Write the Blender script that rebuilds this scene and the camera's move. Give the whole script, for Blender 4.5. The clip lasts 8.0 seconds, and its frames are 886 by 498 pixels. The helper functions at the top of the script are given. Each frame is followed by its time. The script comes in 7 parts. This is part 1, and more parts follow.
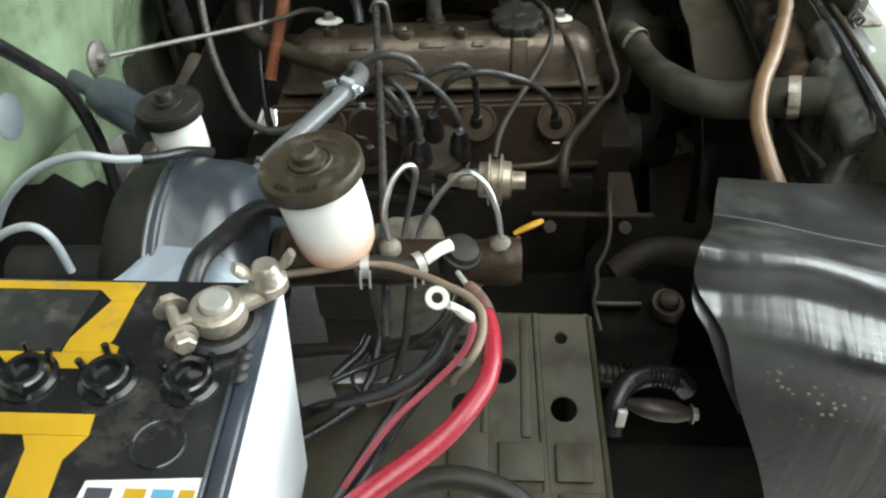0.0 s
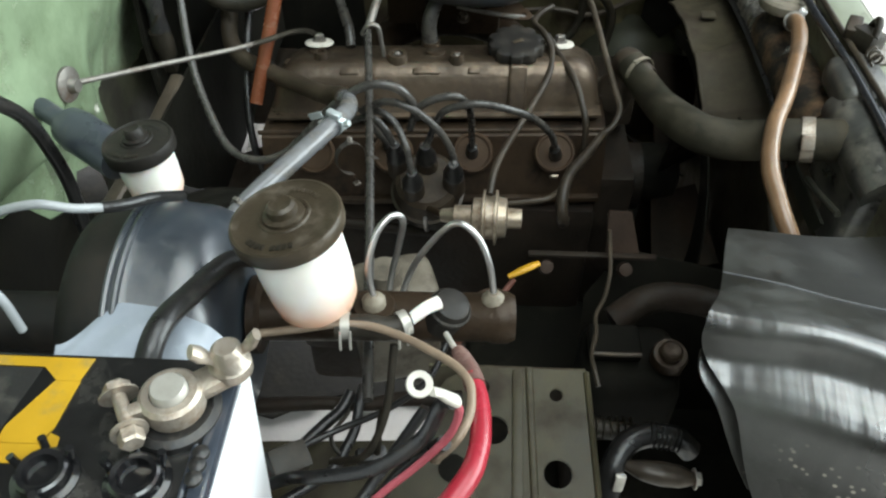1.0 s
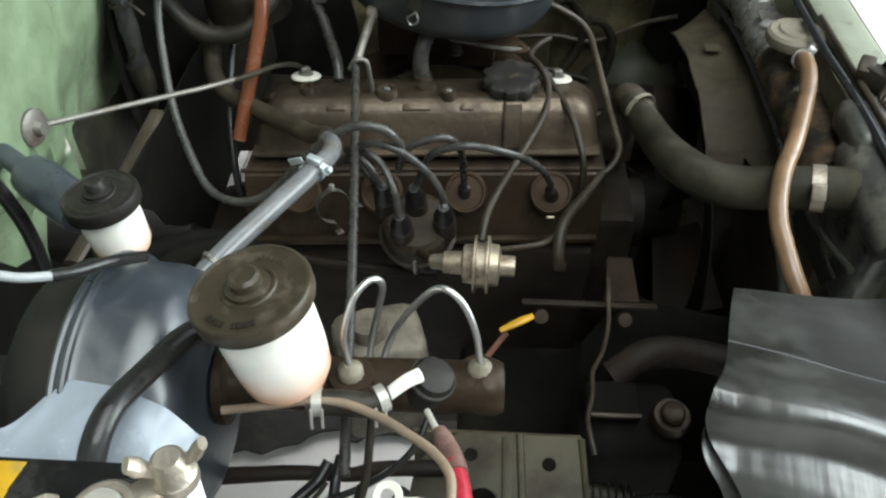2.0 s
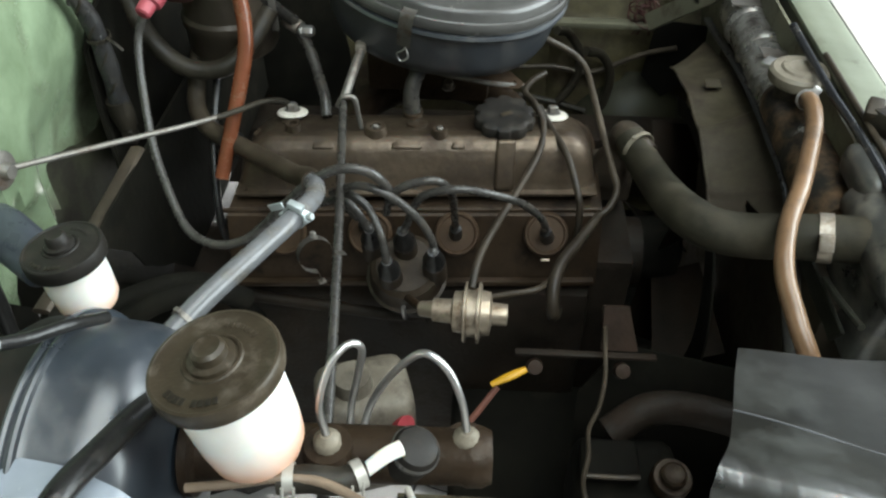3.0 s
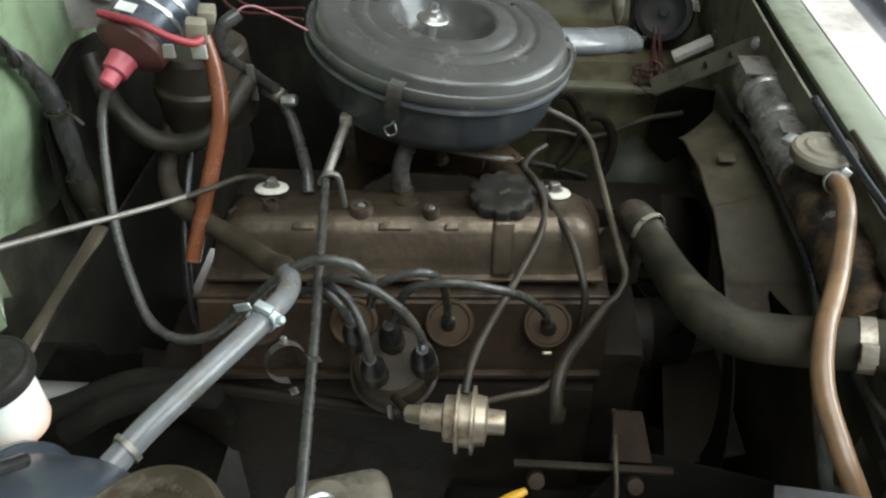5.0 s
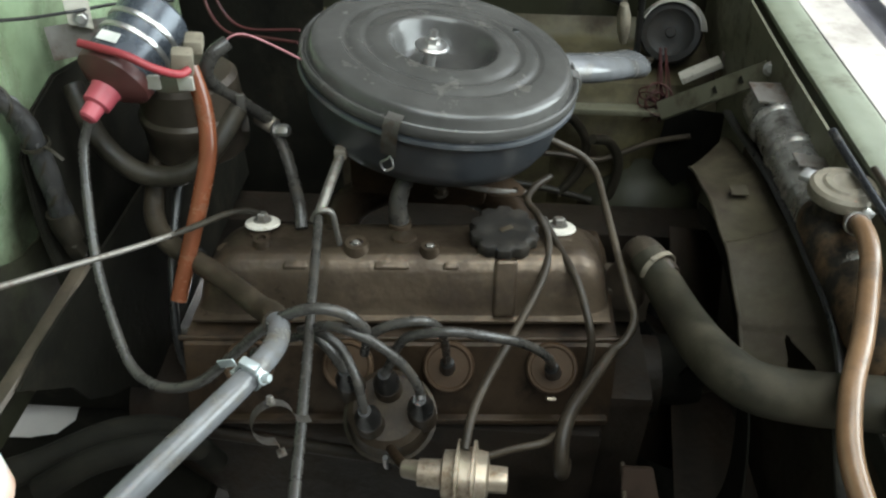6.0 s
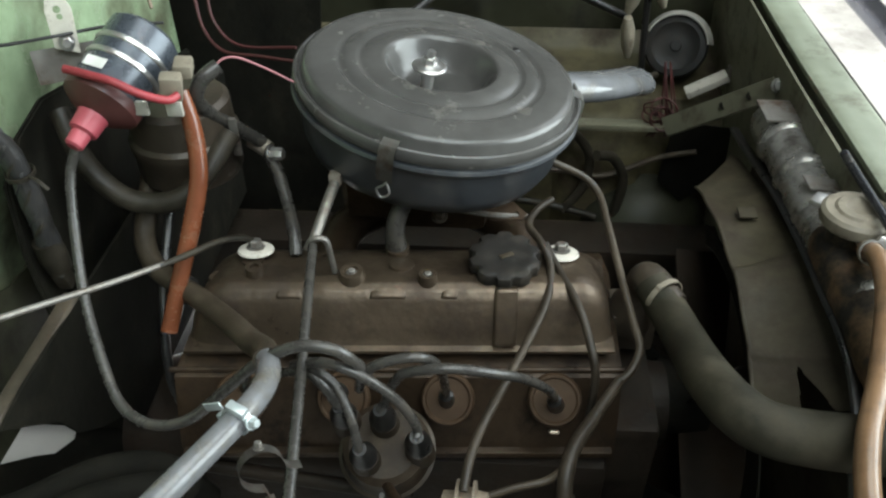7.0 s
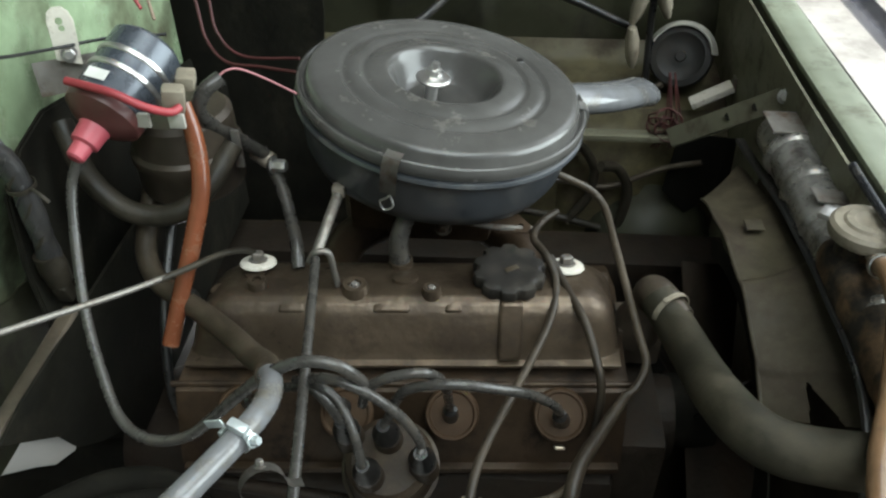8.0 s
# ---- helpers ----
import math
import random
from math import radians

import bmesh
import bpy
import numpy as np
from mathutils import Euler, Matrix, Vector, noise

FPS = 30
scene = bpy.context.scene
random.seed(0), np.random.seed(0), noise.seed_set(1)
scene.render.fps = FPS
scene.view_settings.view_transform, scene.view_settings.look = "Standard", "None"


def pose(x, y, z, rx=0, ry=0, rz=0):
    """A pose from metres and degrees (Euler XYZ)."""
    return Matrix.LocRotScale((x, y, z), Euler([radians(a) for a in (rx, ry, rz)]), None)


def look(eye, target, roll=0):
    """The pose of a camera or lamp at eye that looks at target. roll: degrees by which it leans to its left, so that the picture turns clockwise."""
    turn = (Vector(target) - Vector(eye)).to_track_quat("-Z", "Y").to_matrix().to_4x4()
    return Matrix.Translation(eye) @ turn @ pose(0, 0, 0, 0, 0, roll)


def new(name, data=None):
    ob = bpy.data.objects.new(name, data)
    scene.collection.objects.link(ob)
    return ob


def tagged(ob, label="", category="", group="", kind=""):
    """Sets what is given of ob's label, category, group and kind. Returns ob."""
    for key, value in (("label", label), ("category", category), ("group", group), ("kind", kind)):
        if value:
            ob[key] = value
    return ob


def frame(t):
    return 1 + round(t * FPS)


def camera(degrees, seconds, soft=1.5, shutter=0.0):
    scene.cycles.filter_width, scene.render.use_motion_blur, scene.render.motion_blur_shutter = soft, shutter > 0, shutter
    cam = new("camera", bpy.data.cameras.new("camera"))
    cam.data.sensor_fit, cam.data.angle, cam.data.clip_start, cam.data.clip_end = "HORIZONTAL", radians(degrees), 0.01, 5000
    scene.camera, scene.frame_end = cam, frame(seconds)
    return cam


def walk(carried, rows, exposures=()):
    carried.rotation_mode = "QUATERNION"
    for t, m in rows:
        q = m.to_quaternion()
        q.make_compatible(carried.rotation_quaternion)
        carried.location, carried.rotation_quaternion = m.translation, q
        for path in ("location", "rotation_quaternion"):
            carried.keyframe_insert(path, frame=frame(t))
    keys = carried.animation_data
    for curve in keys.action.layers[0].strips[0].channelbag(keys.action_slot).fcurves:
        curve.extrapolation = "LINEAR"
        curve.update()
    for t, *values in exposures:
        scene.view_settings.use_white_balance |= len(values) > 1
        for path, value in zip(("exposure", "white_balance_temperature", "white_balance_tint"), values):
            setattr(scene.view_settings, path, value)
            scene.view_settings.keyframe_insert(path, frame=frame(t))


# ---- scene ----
cam = camera(58.8, 8.0, 2.3)
PATH = [
    (0, (0.101, 0.09, 1.298), (0.018, 1.492, -0.126), -1.5),
    (0.5, (0.1, 0.119, 1.293), (0.026, 1.523, -0.129), -0.7),
    (1, (0.104, 0.15, 1.293), (0.03, 1.557, -0.127), -0.2),
    (1.5, (0.11, 0.18, 1.291), (0.028, 1.594, -0.12), -0.3),
    (3, (0.122, 0.251, 1.284), (0.039, 1.71, -0.082), 0.1),
    (3.5, (0.125, 0.269, 1.277), (0.04, 1.753, -0.061), 0.1),
    (4, (0.127, 0.288, 1.268), (0.04, 1.804, -0.034), 0.0),
    (4.5, (0.126, 0.311, 1.266), (0.038, 1.837, -0.024), 0.2),
    (5, (0.124, 0.337, 1.266), (0.04, 1.871, -0.015), 0.4),
    (6.5, (0.123, 0.405, 1.267), (0.031, 1.951, 0.001), 0.3),
    (7, (0.128, 0.418, 1.268), (0.025, 1.967, 0.008), -0.2),
    (7.5, (0.125, 0.424, 1.266), (0.026, 1.982, 0.016), -0.1),
    (8, (0.126, 0.426, 1.267), (0.016, 1.988, 0.023), -0.3),
]
walk(cam, [(t, look(eye, target, roll)) for t, eye, target, roll in PATH])

# ---- world, sun, exposure ----
SUN_EL, SUN_AZ = radians(60), radians(78)
world = bpy.data.worlds.new("world")
scene.world = world
world.use_nodes = True
wn = world.node_tree.nodes
sky = wn.new("ShaderNodeTexSky")
sky.sky_type = "NISHITA"
sky.sun_disc = False
sky.sun_elevation = SUN_EL
sky.sun_rotation = SUN_AZ
sky.air_density = 1.0
sky.dust_density = 4.0
wn["Background"].inputs["Strength"].default_value = 0.08
world.node_tree.links.new(sky.outputs[0], wn["Background"].inputs["Color"])
sun_dir = Vector((math.sin(SUN_AZ) * math.cos(SUN_EL), math.cos(SUN_AZ) * math.cos(SUN_EL), math.sin(SUN_EL)))
sun = new("sun", bpy.data.lights.new("sun", "SUN"))
sun.data.energy, sun.data.angle, sun.data.color = 3.5, radians(2), (1.0, 0.97, 0.92)
sun.matrix_world = look(sun_dir * 6, (0, 0, 0))
scene.view_settings.exposure = 0.14
# daylight in the shed's open front
door = new("door_light", bpy.data.lights.new("door_light", "AREA"))
door.data.shape, door.data.size, door.data.size_y = "RECTANGLE", 2.6, 2.2
door.data.energy, door.data.color = 170, (0.86, 0.98, 0.99)
door.matrix_world = look((2.7, 1.2, 1.6), (0.0, 1.1, 0.9))
# and in its open far corner
corner = new("corner_light", bpy.data.lights.new("corner_light", "AREA"))
corner.data.shape, corner.data.size, corner.data.size_y = "RECTANGLE", 2.0, 1.5
corner.data.energy, corner.data.color = 26, (0.88, 0.96, 1.0)
corner.matrix_world = look((2.85, 3.9, 3.3), (0.15, 0.85, 0.9))
# lamps added overhead as daylight, sized to bring out the highlights below
for x, y, wide, long, watts in ((0.35, 0.6, 0.9, 2.8, 24), (1.70, 0.6, 1.8, 2.8, 66), (1.10, -1.775, 3.0, 1.95, 122)):
    skylight = new("overhead_light", bpy.data.lights.new("overhead_light", "AREA"))
    skylight.data.shape, skylight.data.size, skylight.data.size_y = "RECTANGLE", wide, long
    skylight.data.energy, skylight.data.color = watts, (0.85, 0.97, 1.0)
    skylight.matrix_world = look((x, y, 4.19), (x, y + 0.0001, 0.0))
# added lamp with no known source: brightens the floor under the car
floor_fill = new("floor_fill_light", bpy.data.lights.new("floor_fill_light", "AREA"))
floor_fill.data.shape, floor_fill.data.size, floor_fill.data.size_y = "RECTANGLE", 2.0, 0.85
floor_fill.data.energy, floor_fill.data.color = 760, (0.95, 0.98, 1.0)
floor_fill.matrix_world = look((-1.0, 2.74, 0.50), (-0.9, 1.6, 0.30))


# ---- materials ----
def material(name, c1, c2=None, scale=40.0, rough=0.6, metal=0.0, bump=0.15, rvar=0.2, spots=None, spot_amount=0.35,
             spot_scale=14.0, trans=0.0, coat=0.0, sub=0.0, spec=0.45, vary=0.22):
    """Two-scale procedural surface: base colour mottled from c1 to c2, optional patches of dirt or rust."""
    m = bpy.data.materials.new(name)
    m.use_nodes = True
    nodes, links = m.node_tree.nodes, m.node_tree.links
    bsdf = nodes["Principled BSDF"]
    co = nodes.new("ShaderNodeTexCoord")
    n1 = nodes.new("ShaderNodeTexNoise")
    n1.inputs["Scale"].default_value, n1.inputs["Detail"].default_value, n1.inputs["Roughness"].default_value = scale, 6, 0.65
    links.new(co.outputs["Object"], n1.inputs["Vector"])
    c2 = c2 or tuple(v * 0.7 for v in c1)
    ramp = nodes.new("ShaderNodeValToRGB")
    ramp.color_ramp.elements[0].position, ramp.color_ramp.elements[1].position = 0.3, 0.7
    ramp.color_ramp.elements[0].color, ramp.color_ramp.elements[1].color = (*c2, 1), (*c1, 1)
    links.new(n1.outputs["Fac"], ramp.inputs["Fac"])
    colour = ramp.outputs["Color"]
    rough_in = nodes.new("ShaderNodeMapRange")
    rough_in.inputs["To Min"].default_value, rough_in.inputs["To Max"].default_value = max(0.05, rough - rvar), min(1, rough + rvar)
    links.new(n1.outputs["Fac"], rough_in.inputs["Value"])
    rough_out = rough_in.outputs["Result"]
    if spots:
        n2 = nodes.new("ShaderNodeTexNoise")
        n2.inputs["Scale"].default_value, n2.inputs["Detail"].default_value, n2.inputs["Roughness"].default_value = spot_scale, 8, 0.7
        links.new(co.outputs["Object"], n2.inputs["Vector"])
        r2 = nodes.new("ShaderNodeMapRange")
        r2.inputs["From Min"].default_value, r2.inputs["From Max"].default_value = 0.62 - spot_amount * 0.4, 0.74 - spot_amount * 0.25
        links.new(n2.outputs["Fac"], r2.inputs["Value"])
        mix = nodes.new("ShaderNodeMix")
        mix.data_type = "RGBA"
        links.new(r2.outputs["Result"], mix.inputs["Factor"])
        links.new(colour, mix.inputs["A"])
        mix.inputs["B"].default_value = (*spots, 1)
        colour = mix.outputs["Result"]
        rmix = nodes.new("ShaderNodeMix")
        links.new(r2.outputs["Result"], rmix.inputs[0])
        links.new(rough_out, rmix.inputs[2])
        rmix.inputs[3].default_value = min(0.85, rough + 0.22)
        rough_out = rmix.outputs[0]
    broad = nodes.new("ShaderNodeTexNoise")
    broad.inputs["Scale"].default_value, broad.inputs["Detail"].default_value = max(2.0, scale * 0.22), 5
    links.new(co.outputs["Object"], broad.inputs["Vector"])
    span = nodes.new("ShaderNodeMapRange")
    span.inputs["From Min"].default_value, span.inputs["From Max"].default_value = 0.32, 0.68
    span.inputs["To Min"].default_value, span.inputs["To Max"].default_value = 1 - vary, 1 + vary
    links.new(broad.outputs["Fac"], span.inputs["Value"])
    tone = nodes.new("ShaderNodeVectorMath")
    tone.operation = "SCALE"
    links.new(colour, tone.inputs[0])
    links.new(span.outputs["Result"], tone.inputs["Scale"])
    colour = tone.outputs["Vector"]
    bsdf.inputs["Specular IOR Level"].default_value = spec
    links.new(colour, bsdf.inputs["Base Color"])
    links.new(rough_out, bsdf.inputs["Roughness"])
    bsdf.inputs["Metallic"].default_value = metal
    bsdf.inputs["Transmission Weight"].default_value = trans
    bsdf.inputs["Coat Weight"].default_value = coat
    if sub:
        bsdf.inputs["Subsurface Weight"].default_value = sub
        bsdf.inputs["Subsurface Radius"].default_value = (0.02, 0.012, 0.008)
        bsdf.inputs["Subsurface Scale"].default_value = 0.5
    if bump:
        n3 = nodes.new("ShaderNodeTexNoise")
        n3.inputs["Scale"].default_value, n3.inputs["Detail"].default_value = scale * 6, 4
        links.new(co.outputs["Object"], n3.inputs["Vector"])
        b = nodes.new("ShaderNodeBump")
        b.inputs["Strength"].default_value, b.inputs["Distance"].default_value = bump, 0.002
        links.new(n3.outputs["Fac"], b.inputs["Height"])
        links.new(b.outputs["Normal"], bsdf.inputs["Normal"])
    return m


GREEN = material("green_paint", (0.262, 0.338, 0.214), (0.126, 0.168, 0.096), 9, 0.23, 0, 0.05, 0.1, (0.072, 0.074, 0.044), 0.33, 6, vary=0.3)
OLIVE = material("olive_paint_dirty", (0.050, 0.0415, 0.0180), (0.0255, 0.0212, 0.0094), 14, 0.5, 0, 0.1, 0.15, (0.026, 0.0185, 0.0105), 0.38, 18, spec=0.3, vary=0.35)
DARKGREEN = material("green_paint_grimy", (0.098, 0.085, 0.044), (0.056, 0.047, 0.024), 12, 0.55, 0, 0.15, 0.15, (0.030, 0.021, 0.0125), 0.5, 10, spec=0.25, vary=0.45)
LEDGE = material("green_paint_faded", (0.255, 0.277, 0.206), (0.195, 0.21, 0.15), 12, 0.45, 0, 0.06, 0.15, (0.15, 0.143, 0.105), 0.2, 16)
CASTING = material("cast_alloy_oily", (0.108, 0.080, 0.0545), (0.056, 0.0405, 0.027), 22, 0.31, 0.55, 0.25, 0.12, (0.043, 0.0300, 0.0200), 0.42, 24, vary=0.3)
IRON = material("cast_iron_grimy", (0.0205, 0.0148, 0.0094), (0.0088, 0.0064, 0.0043), 24, 0.60, 0.1, 0.5, 0.15, (0.0190, 0.0118, 0.0073), 0.35, 20, spec=0.24, vary=0.4)
STRAP = material("paint_olive_black", (0.040, 0.040, 0.030), (0.022, 0.022, 0.016), 14, 0.5, 0, 0.2, 0.12, (0.016, 0.015, 0.011), 0.3, 12, spec=0.3, vary=0.4)
REDIRON = material("rusty_bracket", (0.042, 0.0262, 0.0176), (0.0210, 0.0132, 0.0090), 30, 0.65, 0.1, 0.3, spec=0.2, vary=0.35)
HEADIRON = material("cast_iron_brown", (0.053, 0.0340, 0.0195), (0.0270, 0.0172, 0.0100), 30, 0.42, 0.3, 0.3, 0.15, (0.0145, 0.0090, 0.0057), 0.4, 30, spec=0.25)
BLACK = material("black_paint", (0.022, 0.023, 0.025), (0.015, 0.015, 0.017), 30, 0.15, 0, 0.04, 0.08, (0.06, 0.055, 0.048), 0.15, 20)
LIDPAINT = material("black_enamel_dusty", (0.074, 0.0710, 0.0665), (0.0530, 0.0510, 0.0470), 30, 0.23, 0, 0.05, 0.1, (0.112, 0.103, 0.0890), 0.10, 22, vary=0.18)
RUBBER = material("rubber_black", (0.0152, 0.0147, 0.0141), (0.00977, 0.00926, 0.00867), 60, 0.3, 0, 0.15, 0.12, (0.0326, 0.0283, 0.0234), 0.2, 30)
# near-black: puts deep shade into panels, blocks and patches; also hoses, small parts
SHADEBLACK = material("black_shade_matte", (0.0108, 0.0100, 0.0070), (0.0044, 0.0040, 0.0030), 14, 0.85, 0, 0.5, 0.1, (0.0165, 0.0142, 0.0098), 0.25, 12, spec=0.10, vary=0.4)
DUSTY = material("rubber_dusty", (0.0235, 0.0198, 0.0138), (0.0150, 0.0126, 0.0088), 40, 0.45, 0, 0.15, 0.12, (0.040, 0.0330, 0.0230), 0.32, 30, spec=0.25)
LINE = material("hose_brown_dark", (0.034, 0.0260, 0.0178), (0.019, 0.0146, 0.0100), 40, 0.42, 0, 0.15, 0.12, (0.048, 0.0365, 0.0245), 0.28, 30, spec=0.28)
OLDHOSE = material("hose_brown_dusty", (0.047, 0.0365, 0.0250), (0.029, 0.0222, 0.0150), 40, 0.42, 0, 0.15, 0.12, (0.064, 0.049, 0.033), 0.28, 30, spec=0.28)
DISTCAP = material("bakelite_dusty_brown", (0.036, 0.0255, 0.0165), (0.0205, 0.0145, 0.0095), 50, 0.5, 0, 0.15, 0.12, (0.058, 0.044, 0.030), 0.35, 40, spec=0.2)
MATTEHOSE = material("hose_black_matte", (0.0350, 0.0315, 0.0200), (0.0200, 0.0180, 0.0115), 30, 0.6, 0, 0.15, 0.1, (0.054, 0.046, 0.0310), 0.35, 16, spec=0.2)
# dark olive: puts shade on the firewall, colours upper fender and wheel arch
DARKPANEL = material("dark_olive", (0.036, 0.036, 0.0208), (0.0224, 0.0224, 0.0128), 10, 0.5, 0, 0.1, 0.12, (0.016, 0.0144, 0.0096), 0.35, 9, spec=0.25)
BOWLPAINT = material("black_enamel_hazed", (0.034, 0.038, 0.043), (0.022, 0.025, 0.029), 26, 0.33, 0, 0.06, 0.08, (0.064, 0.063, 0.060), 0.2, 18, spec=1.0)
BOOSTERPAINT = material("black_enamel_bluish", (0.033, 0.040, 0.049), (0.022, 0.027, 0.033), 20, 0.29, 0, 0.03, 0.05, (0.050, 0.054, 0.058), 0.22, 16, spec=1.0)
OILCAP = material("plastic_black_scuffed", (0.0175, 0.0150, 0.0122), (0.0112, 0.0098, 0.0082), 60, 0.5, 0, 0.12, 0.12, (0.0330, 0.0275, 0.0210), 0.3, 30, spec=0.25)
PLASTIC = material("plastic_black", (0.0217, 0.021, 0.0202), (0.0145, 0.0137, 0.013), 70, 0.38, 0, 0.1, 0.12, (0.065, 0.0578, 0.047), 0.25, 40)
BROWNCAP = material("plastic_brown_black", (0.054, 0.0410, 0.0255), (0.0345, 0.0262, 0.0165), 70, 0.36, 0, 0.12, 0.12, (0.095, 0.077, 0.056), 0.22, 60, spec=0.35)
GREYTUBE = material("vinyl_grey", (0.138, 0.14, 0.145), (0.0999, 0.0999, 0.102), 30, 0.16, 0, 0.05, 0.1, (0.0936, 0.0826, 0.0661), 0.2, 22)
GREYWIRE = material("cable_grey", (0.050, 0.0465, 0.0415), (0.033, 0.0305, 0.027), 60, 0.27, 0, 0.08, 0.1, (0.058, 0.050, 0.039), 0.25, 50)
WHITEPL = material("plastic_white_translucent", (0.80, 0.78, 0.72), (0.74, 0.71, 0.64), 30, 0.35, 0, 0.03, 0.08, None, 0, 14, 0, 0, 0.5)
SEAL = material("seal_brown_rubber", (0.064, 0.0390, 0.0220), (0.038, 0.0230, 0.0135), 40, 0.55, 0, 0.15, 0.1, (0.052, 0.036, 0.0240), 0.3, 40, spec=0.12)
BATTWHITE = material("battery_case_white", (0.78, 0.79, 0.80), (0.70, 0.71, 0.72), 20, 0.35, 0, 0.03, 0.1, (0.5, 0.48, 0.44), 0.12, 12)
BATTBLACK = material("battery_lid_black", (0.0130, 0.0128, 0.0122), (0.0075, 0.0075, 0.0070), 26, 0.17, 0, 0.06, 0.09, (0.060, 0.056, 0.048), 0.34, 8, vary=0.4, spec=0.6)
CAPBLACK = material("vent_plug_black", (0.0085, 0.0085, 0.0090), (0.0055, 0.0055, 0.0060), 40, 0.14, 0, 0.05, 0.08, (0.030, 0.028, 0.024), 0.2, 30, spec=0.8)
RAILNAVY = material("edge_rail_navy", (0.042, 0.050, 0.064), (0.028, 0.034, 0.044), 30, 0.16, 0, 0.03, 0.06, None, 0, 14, spec=0.9)
PALETUBE = material("clear_tube_pale", (0.36, 0.375, 0.38), (0.28, 0.29, 0.295), 30, 0.16, 0, 0.03, 0.08, (0.2, 0.19, 0.165), 0.2, 24)
REARSHELL = material("black_enamel_dull", (0.0125, 0.0118, 0.0105), (0.008, 0.0075, 0.0066), 20, 0.55, 0, 0.1, 0.12, (0.024, 0.020, 0.0155), 0.35, 16, spec=0.25)
YELLOW = material("decal_yellow", (0.52, 0.30, 0.014), (0.45, 0.26, 0.012), 30, 0.4, 0, 0.03, 0.1, (0.288, 0.209, 0.0576), 0.15, 22)
PAPER = material("label_paper", (0.72, 0.72, 0.68), (0.62, 0.62, 0.58), 40, 0.6, 0, 0.02)
INK = material("label_ink", (0.05, 0.05, 0.06), None, 40, 0.6)
BLUEINK = material("label_blue", (0.12, 0.35, 0.5), None, 40, 0.5)
REDINS = material("insulation_red", (0.29, 0.0190, 0.0320), (0.235, 0.0160, 0.0255), 30, 0.28, 0, 0.04, 0.1, (0.15, 0.03, 0.026), 0.14, 30)
PINK = material("rubber_pink_red", (0.374, 0.0684, 0.0864), (0.288, 0.0504, 0.0648), 40, 0.45, 0, 0.06)
TAPEPINK = material("tape_dusty_pink", (0.155, 0.078, 0.064), (0.088, 0.046, 0.038), 60, 0.55, 0, 0.3, 0.1, (0.20, 0.14, 0.115), 0.3, 60)
PALEPINK = material("wire_pale_pink", (0.44, 0.19, 0.20), (0.34, 0.13, 0.14), 50, 0.45, 0, 0.05)
CORE = material("radiator_core_brown", (0.072, 0.0580, 0.0380), (0.030, 0.0240, 0.0165), 16, 0.6, 0.1, 0.4, 0.15, (0.040, 0.0285, 0.0185), 0.35, 14, spec=0.2, vary=0.45)
MAROON = material("bakelite_maroon", (0.085, 0.028, 0.024), (0.06, 0.02, 0.018), 40, 0.4, 0, 0.06)
ORANGE = material("hose_orange", (0.179, 0.0564, 0.0239), (0.119, 0.0371, 0.0173), 25, 0.25, 0, 0.05, 0.1, (0.119, 0.0597, 0.0331), 0.25, 24)
AMBERHOSE = material("hose_amber_braided", (0.205, 0.120, 0.0640), (0.150, 0.086, 0.0440), 60, 0.30, 0, 0.08, 0.06, (0.105, 0.0640, 0.0340), 0.2, 24, spec=0.6)
STEEL = material("steel_bright", (0.55, 0.54, 0.52), (0.42, 0.41, 0.39), 60, 0.32, 0.9, 0.08, 0.12)
DULLSTEEL = material("steel_dull", (0.24, 0.228, 0.208), (0.16, 0.144, 0.124), 40, 0.5, 0.7, 0.15, 0.15, (0.112, 0.072, 0.048), 0.3, 30)
ZINC = material("zinc_passivated", (0.40, 0.335, 0.260), (0.27, 0.222, 0.165), 40, 0.36, 0.6, 0.08, 0.12, (0.14, 0.098, 0.060), 0.3, 40)
PALEZINC = material("zinc_blue_white", (0.55, 0.60, 0.60), (0.42, 0.46, 0.46), 60, 0.35, 0.6, 0.06)
BRASS = material("lead_brass_worn", (0.50, 0.45, 0.385), (0.37, 0.31, 0.245), 60, 0.38, 0.65, 0.25, 0.15, (0.25, 0.19, 0.135), 0.35, 50)
RUST = material("rusty_brass_tank", (0.30, 0.178, 0.095), (0.12, 0.078, 0.046), 24, 0.46, 0.4, 0.3, 0.15, (0.024, 0.021, 0.017), 0.66, 22)
TANK = material("radiator_grey", (0.52, 0.505, 0.475), (0.20, 0.188, 0.166), 26, 0.28, 0.7, 0.3, 0.12, (0.075, 0.066, 0.056), 0.33, 30)
BLACKTANK = material("radiator_black", (0.080, 0.080, 0.074), (0.040, 0.040, 0.036), 22, 0.30, 0.1, 0.25, 0.14, (0.16, 0.150, 0.125), 0.35, 30, spec=0.9)
SHROUD = material("shroud_dusty", (0.072, 0.0610, 0.0370), (0.041, 0.0345, 0.0205), 14, 0.5, 0, 0.12, 0.12, (0.0335, 0.0255, 0.0165), 0.5, 11, vary=0.45, spec=0.25)
REDBROWN = material("primer_redbrown", (0.16, 0.06, 0.04), None, 30, 0.6)
REDWIRE = material("wire_red", (0.294, 0.035, 0.042), None, 50, 0.45)
DARKRED = material("wire_dark_red", (0.0546, 0.0109, 0.0109), None, 50, 0.55)
